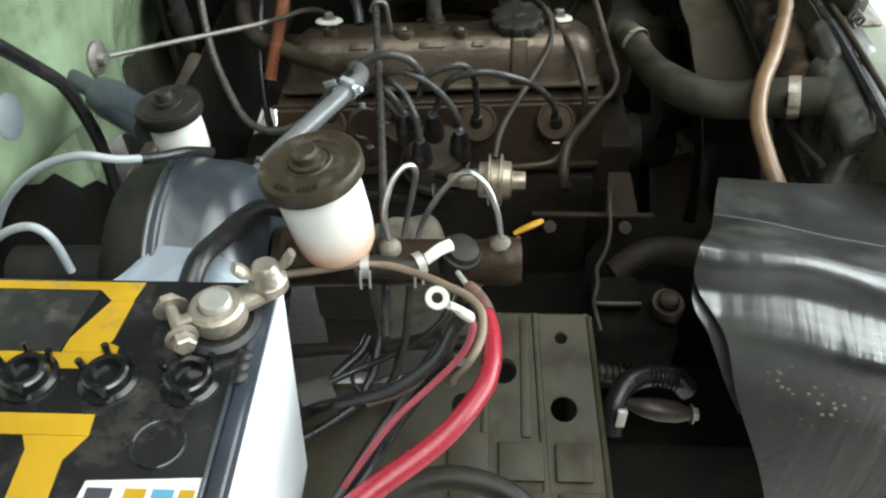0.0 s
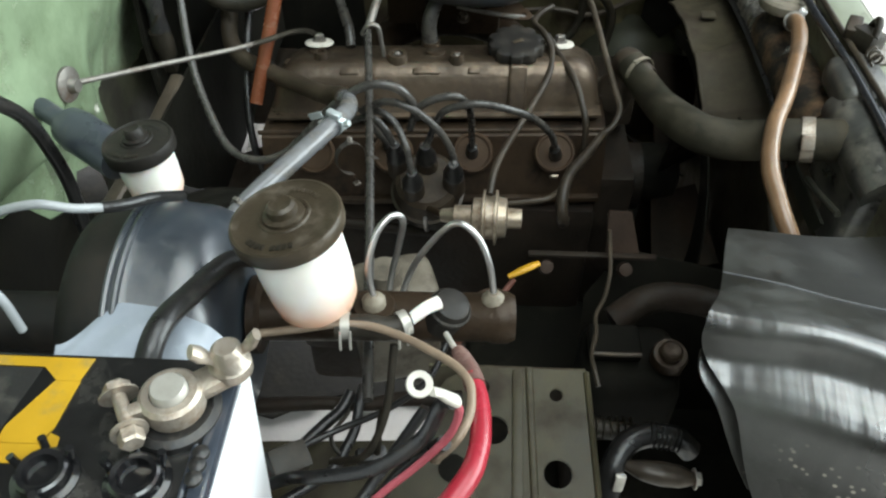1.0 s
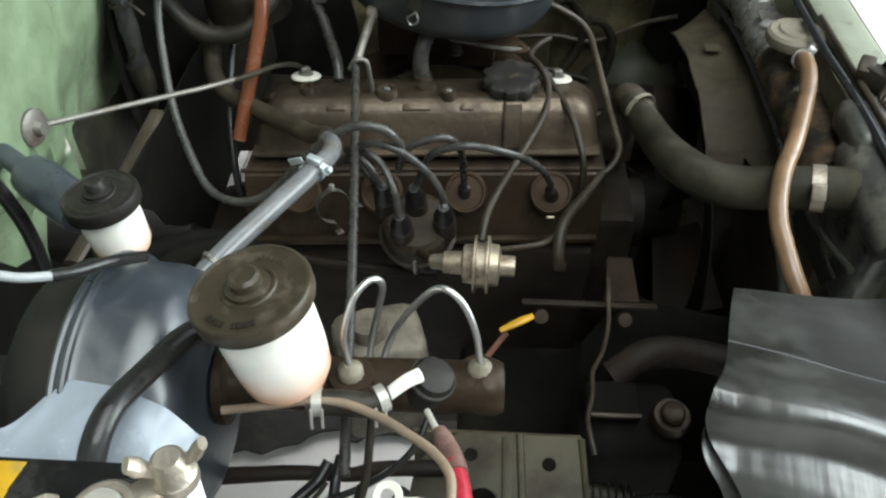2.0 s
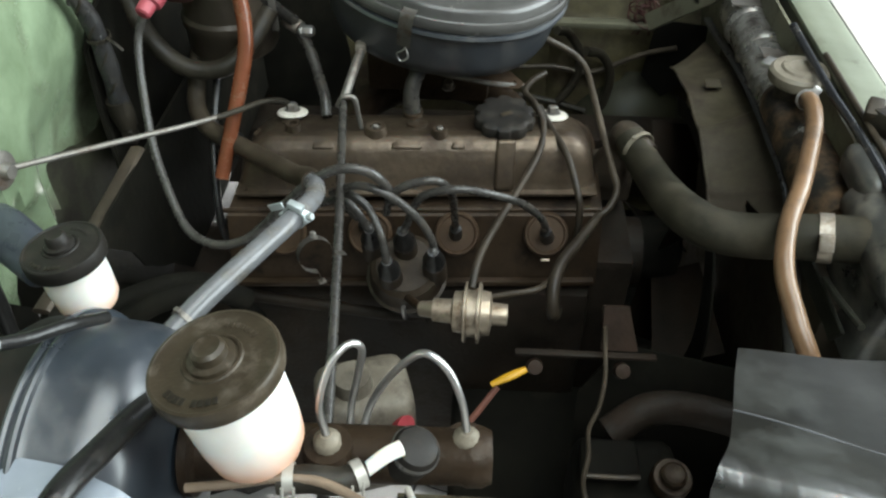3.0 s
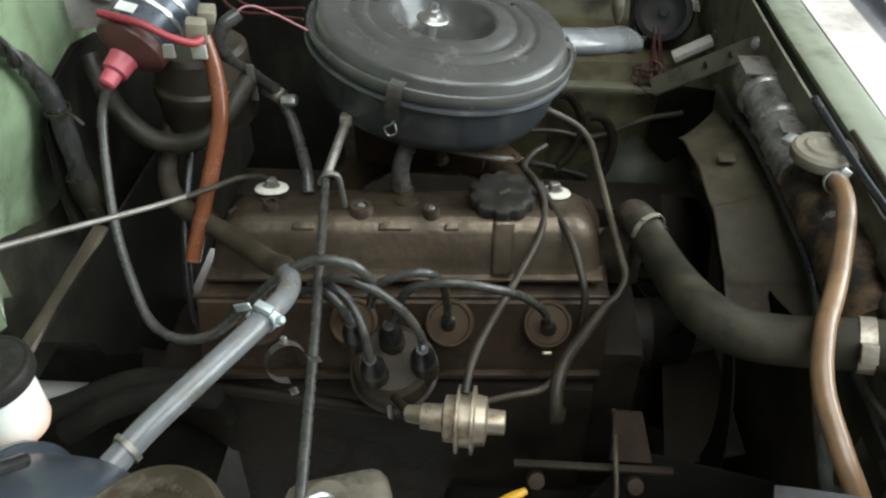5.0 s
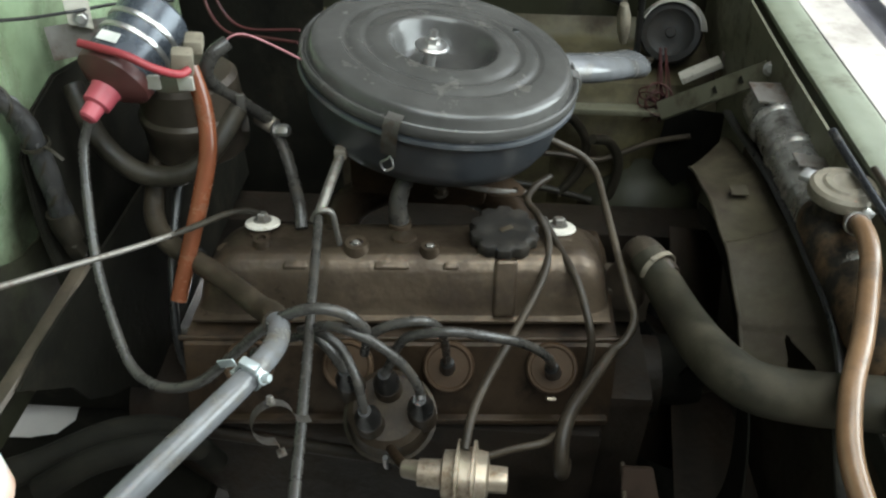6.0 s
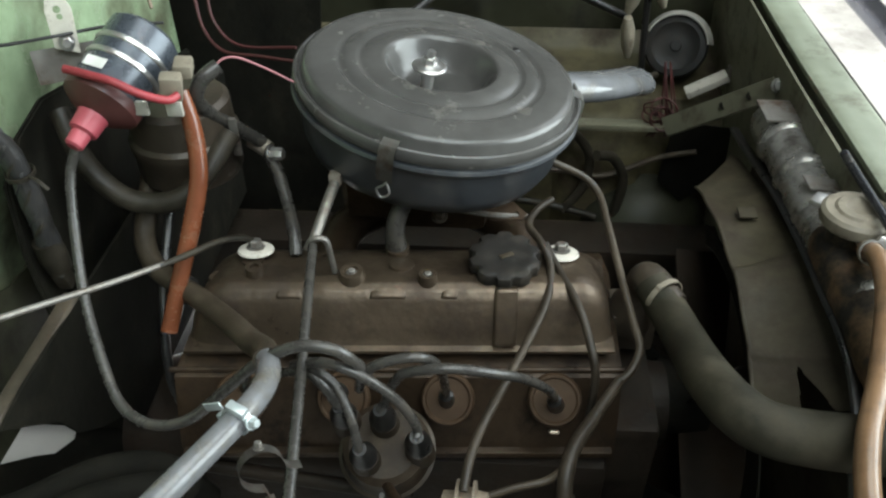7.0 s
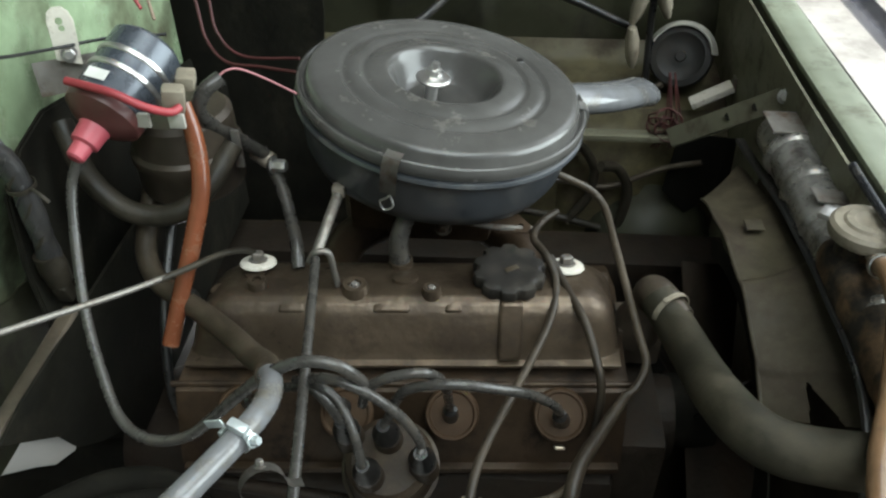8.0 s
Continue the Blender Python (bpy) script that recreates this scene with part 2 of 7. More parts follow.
CANISTER = material("canister_brown", (0.064, 0.0500, 0.0360), (0.038, 0.0295, 0.0215), 24, 0.42, 0.3, 0.15, 0.12, (0.082, 0.064, 0.044), 0.3, 20)
BROWNWIRE = material("wire_brown", (0.225, 0.165, 0.112), (0.165, 0.12, 0.0825), 50, 0.5)
TAN = material("connector_tan", (0.235, 0.205, 0.155), (0.155, 0.132, 0.096), 40, 0.55, 0, 0.06, 0.1, (0.11, 0.088, 0.060), 0.22, 50)
BOTTLE = material("plastic_bottle_grimy", (0.155, 0.135, 0.102), (0.095, 0.080, 0.060), 30, 0.5, 0, 0.1, 0.1, (0.045, 0.035, 0.026), 0.4, 22, spec=0.3)
STAY = material("olive_stay_paint", (0.16, 0.154, 0.105), (0.117, 0.111, 0.0738), 18, 0.5, 0, 0.1, 0.15, (0.0738, 0.0615, 0.04), 0.3, 24)
TIP = material("dipstick_yellow", (0.6, 0.315, 0.015), None, 40, 0.4)
WASHER = material("washer_cream", (0.576, 0.544, 0.48), (0.464, 0.432, 0.368), 60, 0.5, 0, 0.05, 0.1, (0.24, 0.2, 0.152), 0.2, 60)
CLIPMETAL = material("spring_clip_cream", (0.496, 0.48, 0.432), (0.4, 0.376, 0.328), 60, 0.4, 0.4, 0.05)
BAG = material("plastic_sheet_pale", (0.33, 0.36, 0.405), (0.27, 0.30, 0.34), 20, 0.26, 0, 0.05, 0.1, (0.2, 0.21, 0.225), 0.15, 14)
TAPE = material("harness_tape", (0.0168, 0.0168, 0.0179), (0.028, 0.0263, 0.0241), 50, 0.4, 0, 0.3, 0.15, (0.056, 0.0504, 0.042), 0.25, 40)


def sheet_rubber():
    """Black rubber sheet: faint lengthwise scuffs, sandy specks."""
    m = material("sheet_rubber_black", (0.0215, 0.0208, 0.0168), (0.0105, 0.0102, 0.0080), 16, 0.34, 0, 0.12, 0.06, (0.052, 0.053, 0.048), 0.34, 7, 0, 1.0, spec=0.35)
    nodes, links = m.node_tree.nodes, m.node_tree.links
    bsdf = nodes["Principled BSDF"]
    co = nodes["Texture Coordinate"]
    bsdf.inputs["Coat IOR"].default_value = 2.1
    cloud = nodes.new("ShaderNodeTexNoise")
    cloud.inputs["Scale"].default_value, cloud.inputs["Detail"].default_value = 13, 5
    links.new(co.outputs["Object"], cloud.inputs["Vector"])
    haze = nodes.new("ShaderNodeMapRange")
    haze.inputs["From Min"].default_value, haze.inputs["From Max"].default_value = 0.35, 0.65
    haze.inputs["To Min"].default_value, haze.inputs["To Max"].default_value = 0.20, 0.42
    links.new(cloud.outputs["Fac"], haze.inputs["Value"])
    links.new(haze.outputs["Result"], bsdf.inputs["Coat Roughness"])
    mp = nodes.new("ShaderNodeMapping")
    mp.inputs["Scale"].default_value = (48, 5, 5)
    n = nodes.new("ShaderNodeTexNoise")
    n.inputs["Scale"].default_value, n.inputs["Detail"].default_value = 1.0, 3
    links.new(co.outputs["Object"], mp.inputs["Vector"])
    links.new(mp.outputs["Vector"], n.inputs["Vector"])
    b = nodes.new("ShaderNodeBump")
    b.inputs["Strength"].default_value, b.inputs["Distance"].default_value = 0.45, 0.005
    # coat and scuffs are masked to the folds to place highlights; top, skirt duller
    across = nodes.new("ShaderNodeVectorMath")
    across.operation = "DOT_PRODUCT"
    across.inputs[1].default_value = (0.4, 1.0, 0.0)
    links.new(co.outputs["Object"], across.inputs[0])
    folds = nodes.new("ShaderNodeMapRange")
    folds.inputs["From Min"].default_value, folds.inputs["From Max"].default_value = -0.044, -0.058
    folds.inputs["To Min"].default_value = 0.12
    links.new(across.outputs["Value"], folds.inputs["Value"])
    place = nodes.new("ShaderNodeSeparateXYZ")
    links.new(co.outputs["Object"], place.inputs[0])
    skirt = nodes.new("ShaderNodeMapRange")
    skirt.inputs["From Min"].default_value, skirt.inputs["From Max"].default_value = 0.185, 0.225
    skirt.inputs["To Min"].default_value = 0.15
    links.new(place.outputs["Z"], skirt.inputs["Value"])
    gloss = nodes.new("ShaderNodeMath")
    gloss.operation = "MULTIPLY"
    links.new(folds.outputs["Result"], gloss.inputs[0])
    links.new(skirt.outputs["Result"], gloss.inputs[1])
    links.new(gloss.outputs[0], bsdf.inputs["Coat Weight"])
    scuff = nodes.new("ShaderNodeMath")
    scuff.operation = "MULTIPLY"
    links.new(n.outputs["Fac"], scuff.inputs[0])
    links.new(folds.outputs["Result"], scuff.inputs[1])
    links.new(scuff.outputs[0], b.inputs["Height"])
    old = bsdf.inputs["Normal"].links[0].from_socket
    links.new(old, b.inputs["Normal"])
    links.new(b.outputs["Normal"], bsdf.inputs["Normal"])
    links.new(b.outputs["Normal"], bsdf.inputs["Coat Normal"])
    v = nodes.new("ShaderNodeTexVoronoi")
    v.inputs["Scale"].default_value = 120
    links.new(co.outputs["Object"], v.inputs["Vector"])
    r = nodes.new("ShaderNodeMapRange")
    r.inputs["From Min"].default_value, r.inputs["From Max"].default_value = 0.22, 0.12
    links.new(v.outputs["Distance"], r.inputs["Value"])
    n2 = nodes.new("ShaderNodeTexNoise")
    n2.inputs["Scale"].default_value = 9
    links.new(co.outputs["Object"], n2.inputs["Vector"])
    r2 = nodes.new("ShaderNodeMapRange")
    r2.inputs["From Min"].default_value, r2.inputs["From Max"].default_value = 0.50, 0.60
    links.new(n2.outputs["Fac"], r2.inputs["Value"])
    mul = nodes.new("ShaderNodeMath")
    mul.operation = "MULTIPLY"
    links.new(r.outputs["Result"], mul.inputs[0])
    sep = nodes.new("ShaderNodeSeparateXYZ")
    links.new(co.outputs["Object"], sep.inputs[0])
    low = nodes.new("ShaderNodeMapRange")
    low.inputs["From Min"].default_value, low.inputs["From Max"].default_value = 0.225, 0.195
    links.new(sep.outputs["Z"], low.inputs["Value"])
    mul2 = nodes.new("ShaderNodeMath")
    mul2.operation = "MULTIPLY"
    links.new(r2.outputs["Result"], mul2.inputs[0])
    links.new(low.outputs["Result"], mul2.inputs[1])
    links.new(mul2.outputs[0], mul.inputs[1])
    mix = nodes.new("ShaderNodeMix")
    mix.data_type = "RGBA"
    links.new(mul.outputs[0], mix.inputs["Factor"])
    links.new(bsdf.inputs["Base Color"].links[0].from_socket, mix.inputs["A"])
    mix.inputs["B"].default_value = (0.34, 0.31, 0.25, 1)
    links.new(mix.outputs["Result"], bsdf.inputs["Base Color"])
    return m


SHEET = sheet_rubber()
PALEPLUG = material("plug_grey_blue", (0.20, 0.225, 0.235), (0.15, 0.17, 0.178), 20, 0.4, 0, 0.05, 0.1)
BLUEGREY = material("cylinder_blue_grey", (0.052, 0.060, 0.074), (0.034, 0.040, 0.048), 30, 0.3, 0, 0.05, 0.1, (0.085, 0.078, 0.066), 0.2, 30)


def dented(m, scale, depth):
    """Adds shallow waves to a panel's relief, so that its reflections wander."""
    nodes, links = m.node_tree.nodes, m.node_tree.links
    bsdf = nodes["Principled BSDF"]
    n = nodes.new("ShaderNodeTexNoise")
    n.inputs["Scale"].default_value, n.inputs["Detail"].default_value = scale, 2
    links.new(nodes["Texture Coordinate"].outputs["Object"], n.inputs["Vector"])
    b = nodes.new("ShaderNodeBump")
    b.inputs["Strength"].default_value, b.inputs["Distance"].default_value = 0.6, depth
    links.new(n.outputs["Fac"], b.inputs["Height"])
    links.new(bsdf.inputs["Normal"].links[0].from_socket, b.inputs["Normal"])
    links.new(b.outputs["Normal"], bsdf.inputs["Normal"])


dented(GREEN, 9.0, 0.03)
dented(DARKGREEN, 12.0, 0.02)
dented(LEDGE, 14.0, 0.006)


def fluid_plastic(top, bottom):
    """Milky reservoir plastic, stained amber below its old fluid line."""
    m = material("reservoir_plastic", (0.82, 0.80, 0.75), (0.76, 0.73, 0.67), 30, 0.35, 0, 0.03, 0.08, None, 0, 14, 0, 0, 0.4)
    nodes, links = m.node_tree.nodes, m.node_tree.links
    bsdf, co = nodes["Principled BSDF"], nodes["Texture Coordinate"]
    sep = nodes.new("ShaderNodeSeparateXYZ")
    links.new(co.outputs["Object"], sep.inputs[0])
    n = nodes.new("ShaderNodeTexNoise")
    n.inputs["Scale"].default_value = 35
    links.new(co.outputs["Object"], n.inputs["Vector"])
    add = nodes.new("ShaderNodeMath")
    add.operation = "MULTIPLY_ADD"
    links.new(n.outputs["Fac"], add.inputs[0])
    add.inputs[1].default_value = 0.022
    links.new(sep.outputs["Z"], add.inputs[2])
    r = nodes.new("ShaderNodeMapRange")
    r.interpolation_type = "SMOOTHSTEP"
    r.inputs["From Min"].default_value, r.inputs["From Max"].default_value = top, bottom
    links.new(add.outputs[0], r.inputs["Value"])
    mix = nodes.new("ShaderNodeMix")
    mix.data_type = "RGBA"
    links.new(r.outputs["Result"], mix.inputs["Factor"])
    links.new(bsdf.inputs["Base Color"].links[0].from_socket, mix.inputs["A"])
    mix.inputs["B"].default_value = (0.70, 0.36, 0.21, 1)
    links.new(mix.outputs["Result"], bsdf.inputs["Base Color"])
    return m


FLUIDPL = fluid_plastic(0.058, 0.018)
CLEANPL = fluid_plastic(0.036, 0.008)


def concrete():
    m = material("concrete_dusty", (0.434, 0.422, 0.397), (0.36, 0.347, 0.322), 3.0, 0.85, 0, 0.3, 0.1, (0.186, 0.174, 0.155), 0.25, 1.4)
    return m


CONCRETE = concrete()
PLASTER = material("plaster_grey", (0.0896, 0.0864, 0.0808), (0.0672, 0.0644, 0.0616), 2.5, 0.9, 0, 0.2, 0.05, (0.0672, 0.0644, 0.0616), 0.2, 1.5)


# ---- mesh helpers ----
ORIGIN = {}


def thing(name, at, label, category, group="", kind=""):
    """An empty at the thing's base that holds its parts."""
    e = new(name)
    e.location = at
    e.empty_display_size = 0.02
    ORIGIN[e.name] = Vector(at)
    return tagged(e, label, category, group, kind)


def mesh_from(name, bm, mat, smooth=True):
    bmesh.ops.recalc_face_normals(bm, faces=bm.faces)
    me = bpy.data.meshes.new(name)
    bm.to_mesh(me)
    bm.free()
    for m in mat if isinstance(mat, (list, tuple)) else (mat,):
        me.materials.append(m)
    if smooth:
        me.shade_smooth()
        me.set_sharp_from_angle(angle=radians(38))
    return me


def part(name, bm, mat, parent, label="", smooth=True):
    """A bmesh in world places, linked as one mesh under a thing or under a part."""
    org = ORIGIN[parent.name]
    bmesh.ops.translate(bm, verts=bm.verts, vec=-org)
    ob = new(name, mesh_from(name, bm, mat, smooth))
    ob.parent = parent
    ORIGIN[ob.name] = org
    return tagged(ob, label)


def solo(name, bm, mat, label, category, group="", kind="", smooth=True, at=None):
    """A thing that is one mesh, with its origin at its middle base."""
    if at is None:
        xs, ys, zs = zip(*[v.co for v in bm.verts])
        at = Vector(((min(xs) + max(xs)) / 2, (min(ys) + max(ys)) / 2, min(zs)))
    bmesh.ops.translate(bm, verts=bm.verts, vec=-Vector(at))
    ob = new(name, mesh_from(name, bm, mat, smooth))
    ob.location = at
    ORIGIN[ob.name] = Vector(at)
    return tagged(ob, label, category, group, kind)


def spline(points, steps=8):
    """Catmull-Rom through the points."""
    p = [Vector(q) for q in points]
    if len(p) < 3:
        return [p[0].lerp(p[1], k / steps) for k in range(steps + 1)]
    p = [p[0] * 2 - p[1]] + p + [p[-1] * 2 - p[-2]]
    out = []
    for i in range(1, len(p) - 2):
        a, b, c, d = p[i - 1:i + 3]
        for k in range(steps):
            t = k / steps
            out.append(0.5 * (2 * b + (c - a) * t + (2 * a - 5 * b + 4 * c - d) * t * t + (3 * b - a - 3 * c + d) * t ** 3))
    out.append(p[-2])
    return out


def tube(points, r, bm=None, n=12, steps=8, flat=1.0, ends=True, hollow=0.0):
    """A round (or flattened) tube along a smooth line; r may be a list that runs along it."""
    bm = bm or bmesh.new()
    line = spline(points, steps) if steps > 1 else [Vector(q) for q in points]
    rs = r if isinstance(r, (list, tuple)) else [r, r]
    up, rings = None, []
    for i, c in enumerate(line):
        tan = (line[min(i + 1, len(line) - 1)] - line[max(i - 1, 0)]).normalized()
        if up is None:
            up = Vector((0, 0, 1)) if abs(tan.z) < 0.9 else Vector((0, 1, 0))
        up = (up - tan * up.dot(tan)).normalized()
        side = tan.cross(up)
        f = i / (len(line) - 1) * (len(rs) - 1)
        k = min(int(f), len(rs) - 2)
        rad = rs[k] + (rs[k + 1] - rs[k]) * (f - k)
        rings.append([bm.verts.new(c + (side * math.cos(a) + up * math.sin(a) * flat) * rad) for a in [j * math.tau / n for j in range(n)]])
    for a, b in zip(rings, rings[1:]):
        for j in range(n):
            bm.faces.new((a[j], a[(j + 1) % n], b[(j + 1) % n], b[j]))
    if ends:
        for ring, flip in ((rings[0], True), (rings[-1], False)):
            if hollow:
                mid = sum((v.co for v in ring), Vector()) / n
                inner = [bm.verts.new(mid.lerp(v.co, hollow)) for v in ring]
                tan = (line[1] - line[0]) if flip else (line[-2] - line[-1])
                deep = [bm.verts.new(v.co + tan.normalized() * rs[0]) for v in inner]
                for j in range(n):
                    bm.faces.new((ring[j], ring[(j + 1) % n], inner[(j + 1) % n], inner[j]))
                    bm.faces.new((inner[j], inner[(j + 1) % n], deep[(j + 1) % n], deep[j]))
                bm.faces.new(deep)
            else:
                bm.faces.new(ring)
    return bm


def frame_of(origin, axis, spin=0.0):
    """A pose at origin whose z runs along axis."""
    return Matrix.Translation(origin) @ Vector(axis).to_track_quat("Z", "Y").to_matrix().to_4x4() @ Matrix.Rotation(radians(spin), 4, "Z")


def lathe(profile, m=Matrix(), bm=None, n=32, arc=360.0, scale_y=1.0):
    """Turns a profile of (radius, height) round the z of pose m."""
    bm = bm or bmesh.new()
    full = arc >= 360
    cols = n if full else n + 1
    grid = []
    for r, h in profile:
        if r < 1e-6:
            v = bm.verts.new(m @ Vector((0, 0, h)))
            grid.append([v] * cols)
        else:
            grid.append([bm.verts.new(m @ Vector((r * math.cos(radians(arc) * j / n), scale_y * r * math.sin(radians(arc) * j / n), h))) for j in range(cols)])
    for a, b in zip(grid, grid[1:]):
        for j in range(n):
            k = (j + 1) % cols
            f = list(dict.fromkeys((a[j], a[k], b[k], b[j])))
            if len(f) > 2:
                bm.faces.new(f)
    return bm


def box(sx, sy, sz, m=Matrix(), bm=None, bevel=0.0, segments=2):
    """A box standing on z = 0 of pose m, with rounded edges."""
    own = bmesh.new()
    bmesh.ops.create_cube(own, size=1, matrix=m @ Matrix.Translation((0, 0, sz / 2)) @ Matrix.Diagonal((sx, sy, sz, 1)))
    if bevel:
        bmesh.ops.bevel(own, geom=own.edges[:], offset=bevel, segments=segments, affect="EDGES", profile=0.6)
    if bm is None:
        return own
    return join(bm, own)


def join(bm, other):
    me = bpy.data.meshes.new("scratch")
    other.to_mesh(me)
    other.free()
    bm.from_mesh(me)
    bpy.data.meshes.remove(me)
    return bm


def slab(outline, h, m=Matrix(), bm=None, holes=(), bevel=0.0):
    """A flat plate with the given outline (and round holes x, y, r), h thick upward in pose m."""
    own = bmesh.new()
    edges = []
    loops = [list(outline)] + [[(x + r * math.cos(a), y + r * math.sin(a)) for a in [k * math.tau / 18 for k in range(18)]] for x, y, r in holes]
    for loop in loops:
        vs = [own.verts.new((x, y, 0)) for x, y in loop]
        edges += [own.edges.new((a, b)) for a, b in zip(vs, vs[1:] + vs[:1])]
    bmesh.ops.triangle_fill(own, edges=edges, use_beauty=True, use_dissolve=False)
    ext = bmesh.ops.extrude_face_region(own, geom=own.faces[:])
    bmesh.ops.translate(own, verts=[v for v in ext["geom"] if isinstance(v, bmesh.types.BMVert)], vec=(0, 0, h))
    bmesh.ops.recalc_face_normals(own, faces=own.faces)
    if bevel:
        sharp = [e for e in own.edges if len(e.link_faces) == 2 and e.calc_face_angle(0) > 1.0]
        bmesh.ops.bevel(own, geom=sharp, offset=bevel, segments=2, affect="EDGES")
    bmesh.ops.transform(own, matrix=m, verts=own.verts)
    return own if bm is None else join(bm, own)


def surface(f, nu, nv, thick=0.0, bm=None):
    """A grid sheet f(u, v) with u and v from 0 to 1, given thickness along its normal."""
    own = bmesh.new()
    g = [[own.verts.new(f(i / nu, j / nv)) for j in range(nv + 1)] for i in range(nu + 1)]
    for i in range(nu):
        for j in range(nv):
            own.faces.new((g[i][j], g[i + 1][j], g[i + 1][j + 1], g[i][j + 1]))
    if thick:
        bmesh.ops.recalc_face_normals(own, faces=own.faces)
        bmesh.ops.solidify(own, geom=own.faces[:], thickness=thick)
    return own if bm is None else join(bm, own)


def smooth01(t):
    t = max(0.0, min(1.0, t))
    return t * t * (3 - 2 * t)


def hexbolt(at, axis, r=0.006, h=0.005, bm=None):
    m = frame_of(at, axis)
    bm = lathe([(0, 0), (r * 1.5, 0), (r * 1.5, 0.001), (r * 1.05, 0.0012)], m, bm, 16)
    return lathe([(r * 1.05, 0.001), (r * 1.05, h * 0.85), (r * 0.85, h), (0, h)], m, bm, 6)


def ring_clamp(at, axis, r, width, mat, parent, ear=0.008, ear_dir=0.0, name="hose_clamp", label=""):
    """A hose clamp band with its screw ear."""
    m = frame_of(at, axis)
    bm = lathe([(r, -width / 2), (r + 0.0012, -width / 2), (r + 0.0012, width / 2), (r, width / 2), (r, -width / 2)], m, None, 24)
    e = m @ Matrix.Rotation(radians(ear_dir), 4, "Z") @ Matrix.Translation((r + ear / 2, 0, -width / 2))
    box(ear, ear * 1.4, width, e, bm, 0.001)
    return part(name, bm, mat, parent, label)


# ---- ground and car body ----
def ground():
    bm = surface(lambda u, v: Vector((u * 90 - 45, v * 90 - 45, 0)), 12, 12)
    # black floor patches stand in for the shade and dark parts under the car
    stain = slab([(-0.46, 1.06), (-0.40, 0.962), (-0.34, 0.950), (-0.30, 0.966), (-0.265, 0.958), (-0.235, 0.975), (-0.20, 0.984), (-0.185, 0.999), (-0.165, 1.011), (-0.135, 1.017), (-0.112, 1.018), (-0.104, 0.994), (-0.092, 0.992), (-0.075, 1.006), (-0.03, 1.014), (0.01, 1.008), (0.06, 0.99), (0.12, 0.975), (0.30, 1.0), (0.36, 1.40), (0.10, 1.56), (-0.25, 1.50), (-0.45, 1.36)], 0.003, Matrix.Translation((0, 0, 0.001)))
    solo("floor_dark_patch", stain, SHADEBLACK, "near-black floor patch in place of shade under the car", "oil stain", kind="structure")
    small_patch = slab([(-1.0, 1.262), (-0.85, 1.285), (-0.78, 1.268), (-0.72, 1.292), (-0.685, 1.300), (-0.662, 1.335), (-0.668, 1.365), (-0.62, 1.41), (-0.50, 1.42), (-0.46, 1.20), (-0.9, 1.12), (-1.0, 1.15)], 0.003, Matrix.Translation((0, 0, 0.001)))
    solo("floor_dark_patch", small_patch, SHADEBLACK, "smaller near-black floor patch in place of shade", "oil stain", kind="structure")
    solo("ground", bm, CONCRETE, "pale dusty concrete yard under the car", "ground", kind="structure", at=(0, 0, 0))


